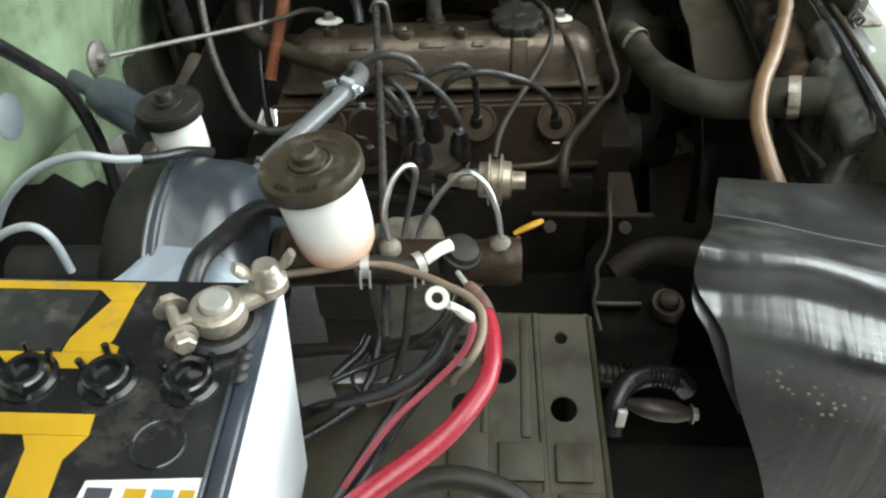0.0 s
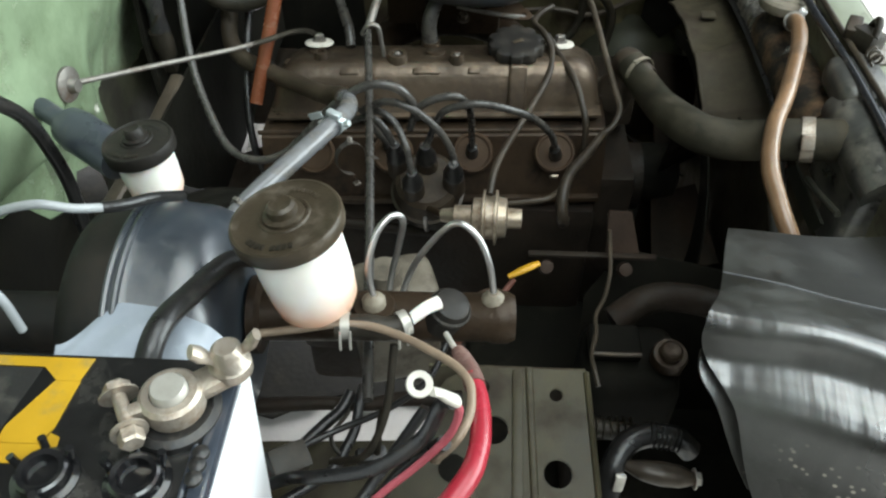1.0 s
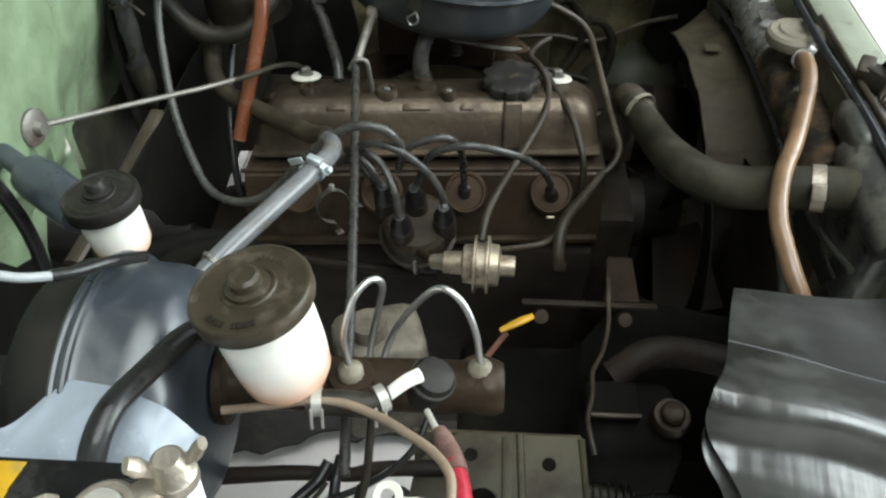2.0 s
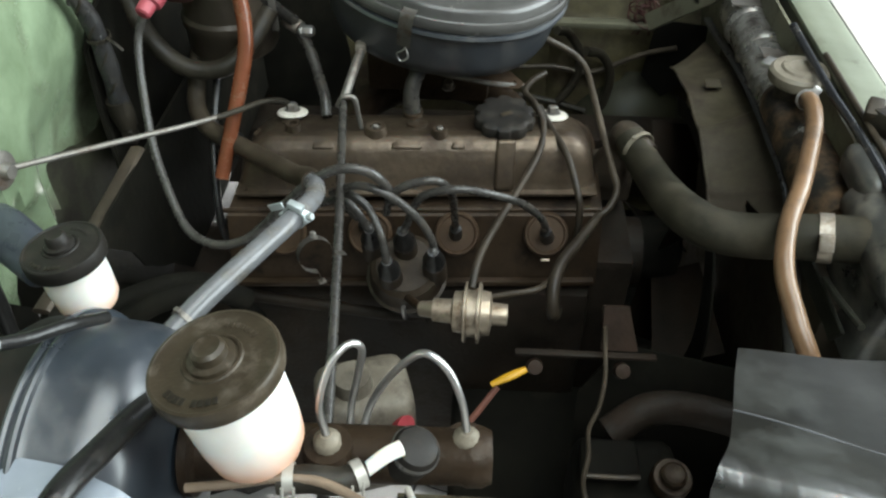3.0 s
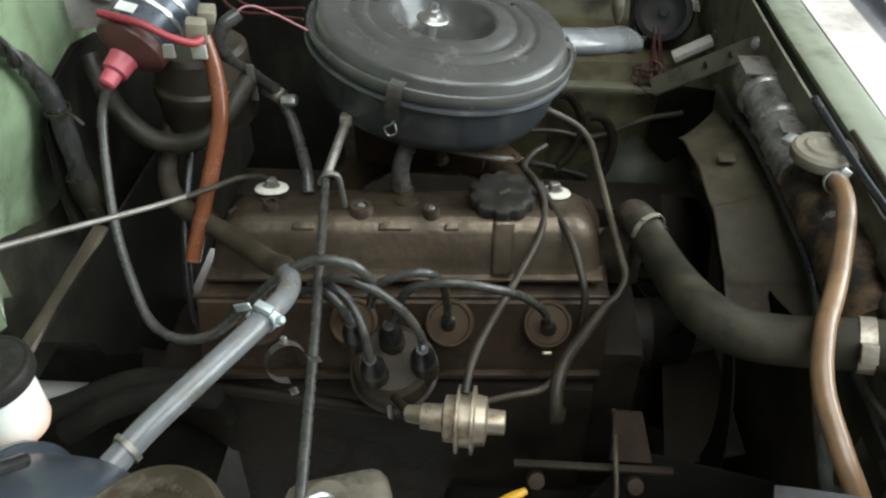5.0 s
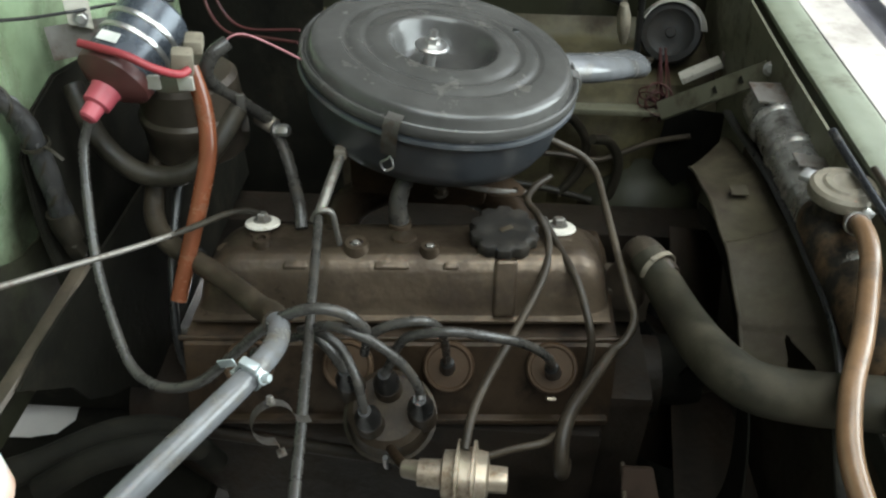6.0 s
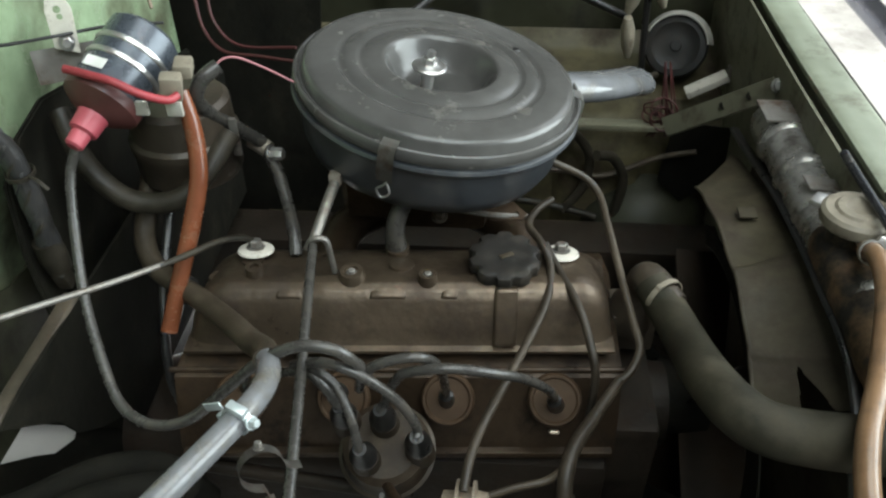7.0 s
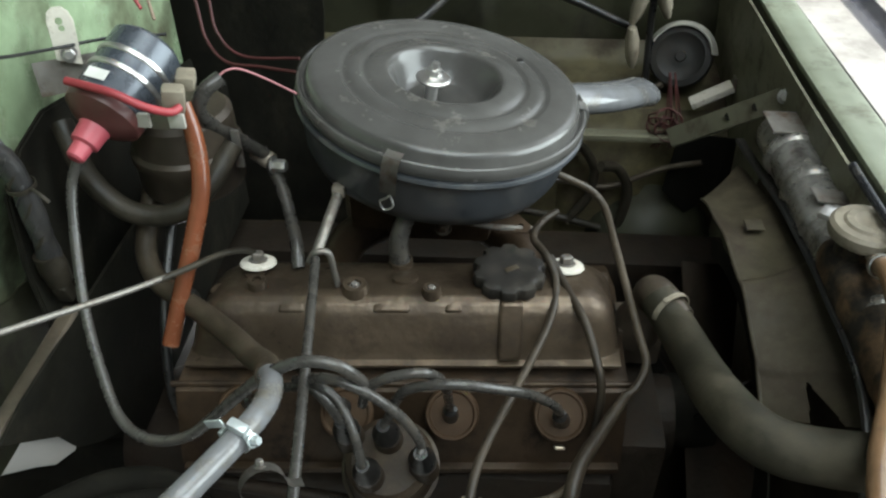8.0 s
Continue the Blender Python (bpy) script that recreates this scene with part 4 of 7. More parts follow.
    part("gusset", slab([(0.004, 0), (0.040, 0), (0.028, 0.046), (0.004, 0.046)], 0.004, Matrix.Translation((0.243, 0.752, 0.690)) @ Matrix.Rotation(radians(62), 4, "X"), None, (), 0.0006), REDIRON, br)
    for x in (0.183, 0.266):
        part("bolt", lathe([(0, 0.012), (0.007, 0.011), (0.0085, 0.0), (0.006, -0.012), (0, -0.012)], frame_of((x, 0.732, 0.684), (0, -0.6, 0.6)), None, 12), REDIRON, br)
    # intake, carburettor below the air cleaner
    man = tube([(-0.04, 1.05, 0.70), (-0.03, 1.12, 0.72), (0.03, 1.16, 0.73), (0.10, 1.16, 0.73), (0.16, 1.12, 0.72), (0.17, 1.05, 0.70)], 0.022, None, 14)
    box(0.11, 0.10, 0.08, Matrix.Translation((0.075, 1.13, 0.755)), man, 0.01)
    box(0.05, 0.06, 0.05, Matrix.Translation((0.01, 1.10, 0.775)), man, 0.006)
    lathe([(0.04, 0), (0.04, 0.045), (0, 0.045)], Matrix.Translation((0.078, 1.115, 0.825)), man, 24)
    part("carburettor", man, HEADIRON, e)
    lever = [(0.0, 0.0), (0.030, -0.004), (0.058, 0.004), (0.060, 0.012), (0.040, 0.022), (0.012, 0.018)]
    part("throttle_lever", slab(lever, 0.003, Matrix.Translation((0.108, 1.050, 0.806)) @ Matrix.Rotation(radians(35), 4, "X") @ Matrix.Rotation(radians(-14), 4, "Z"), None, [(0.050, 0.008, 0.003)], 0.0006), SEAL, e, "rust-brown throttle lever")
    part("return_spring", tube([(0.098 + 0.0016 * k, 1.056 + 0.003 * math.cos(k * 1.6), 0.812 + 0.003 * math.sin(k * 1.6)) for k in range(26)], 0.0008, None, 6, 3), DULLSTEEL, e)
    part("stud", hexbolt((0.083, 1.045, 0.800), (0, -0.5, 0.85), 0.0055, 0.010), CANISTER, e)
    part("throttle_link", tube([(0.06, 1.055, 0.826), (0.11, 1.06, 0.822), (0.16, 1.075, 0.815)], 0.004, None, 8), DULLSTEEL, e)
    part("throttle_link", tube([(0.075, 1.045, 0.815), (0.13, 1.04, 0.808), (0.17, 1.05, 0.80)], 0.003, None, 8), DULLSTEEL, e)


def oil_filler_cap():
    e = thing("oil_filler_cap", (0.1474, 0.976, 0.789), "black scalloped plastic oil filler cap", "cap")
    m = Matrix.Translation((0.1474, 0.976, 0.7965)) @ Matrix.Rotation(radians(5), 4, "X") @ Matrix.Diagonal((1.08, 1.08, 0.8, 1))
    bm = bmesh.new()
    n = 72
    rows = [(0.020, -0.012), (0.024, 0.0), (0.0305, 0.004), (0.0312, 0.014), (0.0295, 0.018), (0.024, 0.0195), (0.020, 0.0185), (0.0, 0.0185)]
    prev = None
    for r, h in rows:
        ring = []
        for j in range(n):
            a = j * math.tau / n
            notch = 0.0034 * smooth01(math.cos(a * 10) * 1.6 - 0.1) if r > 0.026 else 0
            ring.append(bm.verts.new(m @ Vector(((r - notch) * math.cos(a), (r - notch) * math.sin(a), h)) if r else m @ Vector((1e-4 * math.cos(a), 1e-4 * math.sin(a), h))))
        if prev:
            for j in range(n):
                bm.faces.new((prev[j], prev[(j + 1) % n], ring[(j + 1) % n], ring[j]))
        prev = ring
    part("cap", bm, OILCAP, e)
    part("emblem", box(0.012, 0.005, 0.001, m @ Matrix.Translation((0.002, -0.001, 0.0186)) @ Matrix.Rotation(0.5, 4, "Z"), None, 0.0003), BROWNCAP, e)


def air_cleaner():
    c = Vector((0.079, 1.114, 0.918))
    e = thing("air_cleaner", (c.x, c.y, 0.85), "round black steel air cleaner with dished dusty lid", "air cleaner")
    m = Matrix.Translation(c) @ Matrix.Rotation(radians(8.5), 4, "Y") @ Matrix.Rotation(radians(1), 4, "X")
    lid = lathe([(0.139, -0.012), (0.1405, -0.009), (0.1408, -0.003), (0.1395, 0.0), (0.1378, 0.0008), (0.1360, 0.0), (0.1348, -0.0016), (0.1336, -0.0018), (0.1326, 0.0010), (0.1314, 0.0058), (0.1300, 0.0088), (0.1278, 0.0102),
                 (0.1225, 0.0108), (0.118, 0.0112), (0.103, 0.0124), (0.1010, 0.0120), (0.0992, 0.0110), (0.0962, 0.0108), (0.0942, 0.0119), (0.0835, 0.0134), (0.0815, 0.0130), (0.0797, 0.0120), (0.0767, 0.0119), (0.0747, 0.0131),
                 (0.0590, 0.0152), (0.0565, 0.0150), (0.0545, 0.0138), (0.0525, 0.0110), (0.0500, 0.0055), (0.0460, -0.0020), (0.0420, -0.0085), (0.0380, -0.0130), (0.0330, -0.0150), (0.0, -0.0155)], m, None, 128)
    L1 = part("lid", lid, LIDPAINT, e, "dished lid with pressed rings")
    bowl = lathe([(0.1365, -0.013), (0.1405, -0.0145), (0.1415, -0.0175), (0.140, -0.0205), (0.1360, -0.0225), (0.1325, -0.034), (0.129, -0.058), (0.122, -0.072), (0.108, -0.080), (0.04, -0.082), (0.04, -0.095)], m, None, 96)
    part("bowl", bowl, BOWLPAINT, e, "hazed black bowl")
    nm = m @ Matrix.Translation((-0.011, 0.0, 0.0065))
    wn1 = lathe([(0.006, -0.0225), (0.006, 0.0), (0.0165, 0.0), (0.0172, 0.002), (0.015, 0.0035), (0.012, 0.0032), (0.0085, 0.005), (0.006, 0.0055)], nm, None, 28)
    lathe([(0.0075, 0.005), (0.0075, 0.011), (0.0045, 0.012), (0.0040, 0.018), (0, 0.0185)], nm, wn1, 6)
    part("wing_nut", wn1, STEEL, L1, "plated centre nut and washer")
    for ang, big in ((-104, True), (3, False), (128, False)):
        k = m @ Matrix.Rotation(radians(ang), 4, "Z")
        pts = [k @ Vector(p) for p in ((0.1285, 0, 0.0052), (0.1345, 0, 0.0012), (0.1405, 0, 0.0008), (0.1445, 0, -0.005), (0.1440, 0, -0.022), (0.1410, 0, -0.036))]
        strap = bmesh.new()
        side = (k.to_3x3() @ Vector((0, 1, 0))) * 0.0075
        rows = [(strap.verts.new(p - side), strap.verts.new(p + side)) for p in pts]
        for a, b in zip(rows, rows[1:]):
            strap.faces.new((a[0], a[1], b[1], b[0]))
        bmesh.ops.solidify(strap, geom=strap.faces[:], thickness=0.0012)
        cl = part("clip", strap, DULLSTEEL if big else STEEL, e, "spring clip")
        if big:
            lp = [k @ Vector(p) for p in ((0.1395, 0.004, -0.032), (0.141, 0.0, -0.040), (0.141, -0.006, -0.046), (0.141, -0.001, -0.053), (0.141, 0.006, -0.047), (0.1405, 0.003, -0.038))]
            part("clip_loop", tube(lp, 0.0011, None, 6), STEEL, cl)
    # intake snout
    bm = tube([(0.195, 1.150, 0.890), (0.240, 1.190, 0.872), (0.285, 1.255, 0.845), (0.300, 1.285, 0.832)], [0.024, 0.024, 0.024, 0.026], None, 24, 6, 0.62, True, 0.88)
    part("snout", bm, GREYTUBE, e, "flattened grey intake snout")
    part("dent", lathe([(0.004, 0.0), (0.003, 0.001), (0, 0.001)], m @ Matrix.Translation((0.073, 0.058, 0.0124)), None, 12), RUBBER, L1)


# ---- ignition ----
def distributor():
    e = thing("distributor", (0.055, 0.80, 0.64), "dusty distributor with four rubber lead boots", "distributor")
    axis = Vector((0.0, -0.42, 0.91))
    c = Vector((0.050, 0.842, 0.690))
    m = frame_of(c, axis)
    part("body", lathe([(0.014, -0.08), (0.016, -0.05), (0.024, -0.045), (0.036, -0.030), (0.0385, -0.004), (0.0395, 0.0), (0.0, 0.0)], m, None, 32), HEADIRON, e)
    cap = lathe([(0.039, 0.0), (0.040, 0.006), (0.038, 0.010), (0.036, 0.028), (0.030, 0.034), (0.0, 0.036)], m, None, 32)
    inv = m.inverted()
    tips = [(inv @ Vector(p)).xy for p in ((0.037, 0.798, 0.746), (0.050, 0.827, 0.759), (0.081, 0.809, 0.750), (0.017, 0.828, 0.759))]
    cp = part("cap", cap, DISTCAP, e, "dusty brown bakelite cap")
    for x, y in tips:
        part("tower", lathe([(0.0128, 0.018), (0.0124, 0.040), (0.0116, 0.053), (0.0, 0.055)], m @ Matrix.Translation((x, y, 0)), None, 20), DISTCAP, cp)
    boots = []
    for x, y in tips:
        b = lathe([(0.0085, 0.049), (0.0112, 0.051), (0.0114, 0.060), (0.0092, 0.064), (0.0082, 0.072), (0.0055, 0.078), (0.0055, 0.083), (0, 0.083)], m @ Matrix.Translation((x, y, 0)), None, 18)
        part("boot", b, RUBBER, e, "black rubber boot")
        boots.append(m @ Vector((x, y, 0.081)))
    # the rim's highlight is put into its paler brown
    part("cap_rim", lathe([(0.0385, -0.002), (0.0425, -0.001), (0.0430, 0.002), (0.0395, 0.004)], m, None, 36), CANISTER, e, "brown cap rim, paler to carry its highlight")
    part("clip", tube([m @ Vector((0.0, -0.040, 0.014)), m @ Vector((0.0, -0.044, -0.004)), m @ Vector((0.0, -0.040, -0.022))], 0.0025, None, 8), STEEL, e)
    part("condenser_plate", box(0.022, 0.003, 0.018, m @ Matrix.Translation((0.012, -0.038, -0.026)), None, 0.001), IRON, e)
    # vacuum advance drum
    v = frame_of((0.114, 0.751, 0.736), (1, -0.06, 0.02)) @ Matrix.Diagonal((1.08, 1.08, 1.0, 1))
    drum = lathe([(0.0, -0.030), (0.010, -0.030), (0.011, -0.012), (0.018, -0.010), (0.0185, -0.001), (0.0265, 0.0), (0.0265, 0.0022), (0.0215, 0.003), (0.0215, 0.012), (0.0265, 0.0125),
                  (0.0265, 0.0147), (0.020, 0.016), (0.019, 0.024), (0.010, 0.026), (0.0095, 0.040), (0, 0.041)], v, None, 36)
    part("vacuum_advance", drum, ZINC, e, "yellow zinc plated vacuum advance drum")
    part("advance_rod", tube([(0.072, 0.762, 0.726), (0.086, 0.757, 0.731), (0.108, 0.751, 0.736)], [0.0075, 0.0085, 0.009], None, 14, 4), ZINC, e)
    part("advance_arm", tube([(0.055, 0.80, 0.700), (0.064, 0.78, 0.714), (0.074, 0.762, 0.725)], 0.0045, None, 10, 4), HEADIRON, e)
    return boots


def lead(name, pts, r, mat, label, boot_end=True):
    e = thing(name, pts[-1], label, "ignition lead", "ignition leads")
    part("cable", tube(pts, r, None, 10), mat, e)
    if boot_end:
        d = (Vector(pts[-1]) - Vector(pts[-2])).normalized()
        m = frame_of(pts[-1], d)
        part("boot", lathe([(r, -0.016), (r * 1.6, -0.014), (r * 1.9, 0.006), (0.0, 0.008)], m, None, 14), RUBBER, e)
    return e


def leads(boots):
    a, b, c, d = boots
    R = 0.0040
    lead("ignition_lead", [a, (0.035, 0.793, 0.772), (0.032, 0.797, 0.788), (0.020, 0.812, 0.807), (0.002, 0.822, 0.815), (-0.016, 0.842, 0.795), (-0.008, 0.866, 0.755), (0.006, 0.882, 0.718)], R, GREYWIRE, "grey rubber spark plug lead in a short loop")
    lead("ignition_lead", [d, (0.014, 0.824, 0.775), (0.006, 0.826, 0.790), (-0.007, 0.832, 0.799), (-0.028, 0.842, 0.788), (-0.06, 0.862, 0.755), (-0.084, 0.882, 0.718)], R, GREYWIRE, "grey rubber spark plug lead to the rear cylinder")
    lead("ignition_lead", [b, (0.054, 0.824, 0.778), (0.062, 0.822, 0.803), (0.074, 0.815, 0.824), (0.105, 0.812, 0.834), (0.139, 0.820, 0.822), (0.166, 0.835, 0.800), (0.188, 0.855, 0.764), (0.197, 0.878, 0.722)], R, GREYWIRE, "long grey spark plug lead to the front cylinder")
    lead("ignition_lead", [(0.034, 0.826, 0.790), (0.040, 0.818, 0.816), (0.049, 0.815, 0.829), (0.064, 0.815, 0.837), (0.084, 0.818, 0.838), (0.096, 0.832, 0.815), (0.099, 0.860, 0.765), (0.100, 0.880, 0.718)], R, GREYWIRE, "grey rubber spark plug lead arched over its seal")
    lead("coil_lead", [c, (0.081, 0.808, 0.766), (0.077, 0.807, 0.782), (0.064, 0.806, 0.806), (0.040, 0.806, 0.829), (0.012, 0.813, 0.833), (-0.018, 0.832, 0.808)], R, GREYWIRE, "grey rubber lead from the distributor centre", False)
    return lead("coil_lead", [(0.043, 0.822, 0.808), (0.038, 0.810, 0.836), (0.025, 0.806, 0.854), (0.004, 0.806, 0.858), (-0.016, 0.806, 0.851), (-0.040, 0.808, 0.831), (-0.079, 0.810, 0.787), (-0.100, 0.806, 0.768), (-0.124, 0.805, 0.759), (-0.147, 0.810, 0.758),
                              (-0.169, 0.826, 0.762), (-0.190, 0.855, 0.778), (-0.213, 0.895, 0.806), (-0.227, 0.935, 0.847), (-0.232, 0.965, 0.888), (-0.224, 0.980, 0.914)], 0.0046, GREYWIRE, "thick grey coil lead hanging in a long loop", False)


def coil():
    e = thing("ignition_coil", (-0.18, 1.03, 0.90), "blue-black ignition coil with red boot on the firewall", "ignition coil")
    a, b = Vector((-0.203, 1.004, 0.942)), Vector((-0.180, 1.066, 0.974))
    ax = (b - a).normalized()
    m = frame_of(a, ax)
    ln = (b - a).length
    part("can", lathe([(0.031, 0.0), (0.0335, 0.002), (0.0345, 0.004), (0.0335, 0.006), (0.0320, 0.008), (0.0320, ln - 0.004), (0.028, ln), (0, ln)], m, None, 36), material("coil_blue_grey", (0.075, 0.085, 0.10), (0.045, 0.052, 0.062), 30, 0.28, 0.35, 0.04), e)
    for k in (0.42, 0.64):
        part("band", lathe([(0.0318, ln * k - 0.003), (0.0332, ln * k - 0.002), (0.0336, ln * k), (0.0332, ln * k + 0.002), (0.0318, ln * k + 0.003)], m, None, 36), STEEL, e)
    part("label", slab([(-0.005, -0.010), (0.005, -0.010), (0.005, 0.010), (-0.005, 0.010)], 0.0006, m @ Matrix.Rotation(radians(95), 4, "Z") @ Matrix.Translation((0.0326, 0, ln * 0.22)) @ Matrix.Rotation(radians(90), 4, "Y")), PAPER, e)
    tw = lathe([(0.034, 0.003), (0.033, -0.006), (0.022, -0.014), (0.013, -0.018), (0.010, -0.030), (0, -0.03)], m, None, 30)
    part("tower", tw, MAROON, e, "dark maroon bakelite tower")
    m2 = frame_of(a - ax * 0.012, -ax)
    part("boot", lathe([(0.0, 0.0), (0.0135, 0.0), (0.0145, 0.004), (0.013, 0.008), (0.012, 0.022), (0.0085, 0.024), (0.0078, 0.036), (0.0055, 0.038), (0, 0.038)], m2, None, 24), PINK, e, "faded red rubber boot")
    for s in (-1, 1):
        p = m @ Vector((0.016 * s, 0.010, -0.004))
        part("terminal", hexbolt(p, -ax, 0.0035, 0.008), DULLSTEEL, e)
    part("bracket", slab([(0, 0), (0.06, 0), (0.06, 0.03), (0, 0.03)], 0.0015, Matrix.Translation((-0.272, 1.03, 0.94)) @ Euler((radians(70), 0, radians(30))).to_matrix().to_4x4(), None, (), 0.0004), DULLSTEEL, e)


for f in (ground, firewall, inner_fender, front_panel, bumper, shed, apron, lower_frame, engine, oil_filler_cap, air_cleaner):
    f()
BOOTS = distributor()
leads(BOOTS)
coil()


# ---- cooling ----
def radiator():
    e = thing("radiator", (0.445, 0.95, 0.35), "old radiator with rusty top tank and black end", "radiator")
    core = box(0.05, 0.46, 0.42, Matrix.Translation((0.452, 0.96, 0.37)), None, 0.004)
    part("core", core, CORE, e, "dusty brown fin core")
    tank = tube([(0.448, 1.215, 0.822), (0.447, 1.10, 0.822), (0.445, 0.98, 0.822), (0.445, 0.80, 0.822)], 0.0265, None, 24, 6)
    tk = part("top_tank", tank, TANK, e, "grey and rust-stained top tank")
    for y in (1.165, 1.10, 1.035, 0.91):
        part("swage", lathe([(0.0262, -0.008), (0.0290, -0.004), (0.0290, 0.004), (0.0262, 0.008)], frame_of((0.447, y, 0.822), (0, 1, 0)), None, 28), TANK, tk)
    part("bracket", slab([(-0.028, -0.03), (0.030, -0.03), (0.030, 0.016), (-0.028, 0.016)], 0.0025, Matrix.Translation((0.448, 1.195, 0.849)), None, (), 0.0006), DULLSTEEL, e)
    part("bracket", tube([(0.478, 1.211, 0.850), (0.484, 1.19, 0.845), (0.486, 1.16, 0.825)], 0.004, None, 8, 6, 0.5), STEEL, e)
    part("strap", slab([(-0.02, -0.012), (0.03, -0.02), (0.035, 0.0), (-0.02, 0.012)], 0.002, Matrix.Translation((0.447, 1.05, 0.8505)), None, (), 0.0005), DULLSTEEL, e)
    part("rusty_section", tube([(0.4455, 0.985, 0.822), (0.445, 0.90, 0.822), (0.445, 0.79, 0.822)], [0.0272, 0.0285, 0.0272, 0.0285, 0.0270], None, 24, 10), RUST, e, "rust-eaten brass section with black paint left")
    rust = box(0.056, 0.10, 0.045, Matrix.Translation((0.446, 0.950, 0.803)), None, 0.018, 3)
    part("filler_block", rust, RUST, e, "rusty filler block")
    part("neck", lathe([(0.019, 0), (0.019, 0.022), (0.024, 0.024), (0, 0.024)], Matrix.Translation((0.442, 0.972, 0.842)), None, 24), RUST, e)
    cap = lathe([(0.024, -0.004), (0.0290, -0.003), (0.0305, 0.001), (0.030, 0.007), (0.027, 0.010), (0.020, 0.0105), (0.018, 0.0125), (0.012, 0.013), (0.010, 0.0115), (0.0, 0.0115)], Matrix.Translation((0.442, 0.972, 0.867)), None, 36)
    c = part("cap", cap, TAN, e, "worn pale metal pressure cap")
    for a in (-40, 140):
        k = Matrix.Translation((0.442, 0.972, 0.869)) @ Matrix.Rotation(radians(a), 4, "Z")
        part("ear", box(0.014, 0.018, 0.006, k @ Matrix.Translation((0.032, 0, -0.001)), None, 0.002), STEEL, c)
    part("overflow_spout", tube([(0.444, 0.955, 0.860), (0.440, 0.938, 0.863), (0.434, 0.922, 0.872)], 0.006, None, 12), STEEL, e)
    side = box(0.058, 0.105, 0.125, Matrix.Translation((0.466, 0.735, 0.752)) @ Matrix.Rotation(radians(4), 4, "X"), None, 0.014, 3)
    tube([(0.452, 0.795, 0.852), (0.456, 0.755, 0.856), (0.460, 0.70, 0.852), (0.462, 0.675, 0.845)], [0.018, 0.027, 0.030, 0.026], side, 18, 6)
    box(0.05, 0.07, 0.035, Matrix.Translation((0.465, 0.805, 0.852)), side, 0.015, 3)
    part("end_tank", side, BLACKTANK, e, "scuffed black end tank")
    part("outlet", tube([(0.47, 0.736, 0.858), (0.44, 0.741, 0.853)], 0.0150, None, 20, 2), TANK, e)
    part("side_strap", slab([(0.096, 0.175), (0.076, 0.198), (-0.011, 0.198), (0.000, 0.175)], 0.003, Matrix.Translation((0.422, 0.70, 0.60)) @ Euler((radians(90), 0, radians(90))).to_matrix().to_4x4(), None, (), 0.0008), STRAP, e, "dark olive side strap")
    part("side_rod", tube([(0.419, 0.739, 0.810), (0.418, 0.703, 0.820), (0.419, 0.667, 0.830)], 0.0032, None, 8, 4), STRAP, e)
    part("side_pipe", tube([(0.418, 0.82, 0.79), (0.425, 0.76, 0.72), (0.44, 0.70, 0.65)], 0.010, None, 10), BLACKTANK, e)


def top_hose():
    e = thing("radiator_hose", (0.34, 0.84, 0.74), "dusty black rubber top radiator hose", "hose")
    pts = [(0.284, 0.968, 0.788), (0.296, 0.938, 0.781), (0.301, 0.900, 0.788), (0.302, 0.864, 0.801), (0.303, 0.825, 0.818), (0.310, 0.793, 0.829), (0.327, 0.774, 0.831), (0.355, 0.765, 0.833), (0.392, 0.752, 0.845), (0.430, 0.744, 0.852), (0.455, 0.740, 0.856)]
    part("hose", tube(pts, [0.0176, 0.0180, 0.0190, 0.0196, 0.0196], None, 24, 10), MATTEHOSE, e)
    ring_clamp((0.292, 0.953, 0.787), (0.53, -0.84, -0.05), 0.0180, 0.005, TAN, e, 0.003, 120)
    ring_clamp((0.409, 0.748, 0.8485), (0.95, -0.27, 0.2), 0.0198, 0.011, BRASS, e, 0.010, 150, label="dull worm-drive hose clamp")


def overflow_hose():
    e = thing("overflow_hose", (0.39, 0.66, 0.80), "amber braided overflow hose from the radiator cap", "hose")
    pts = [(0.436, 0.930, 0.868), (0.431, 0.908, 0.880), (0.426, 0.880, 0.884), (0.416, 0.845, 0.881), (0.393, 0.786, 0.873), (0.372, 0.741, 0.867), (0.361, 0.698, 0.857), (0.365, 0.660, 0.842), (0.380, 0.630, 0.811), (0.394, 0.61, 0.76)]
    part("hose", tube(pts, 0.0078, None, 16, 10), AMBERHOSE, e)
    ring_clamp((0.433, 0.917, 0.875), (-0.2, -0.8, 0.45), 0.0090, 0.007, STEEL, e, 0.006, 60)


def fan():
    e = thing("cooling_fan", (0.37, 1.0, 0.58), "dark metal cooling fan behind the radiator", "fan")
    c = Vector((0.372, 1.0, 0.60))
    part("hub", lathe([(0, -0.05), (0.04, -0.05), (0.04, 0.0), (0.02, 0.008), (0, 0.008)], frame_of(c, (1, 0, 0)), None, 28), SHADEBLACK, e)
    for k in range(5):
        m = Matrix.Translation(c) @ Matrix.Rotation(k * math.tau / 5 + 0.5, 4, "X") @ Matrix.Translation((0, 0, 0.03)) @ Matrix.Rotation(radians(28), 4, "Z")
        part("blade", slab([(-0.03, 0), (0.03, 0), (0.042, 0.13), (-0.042, 0.13)], 0.002, m @ Matrix.Rotation(radians(90), 4, "X"), None, (), 0.0005), IRON, e)


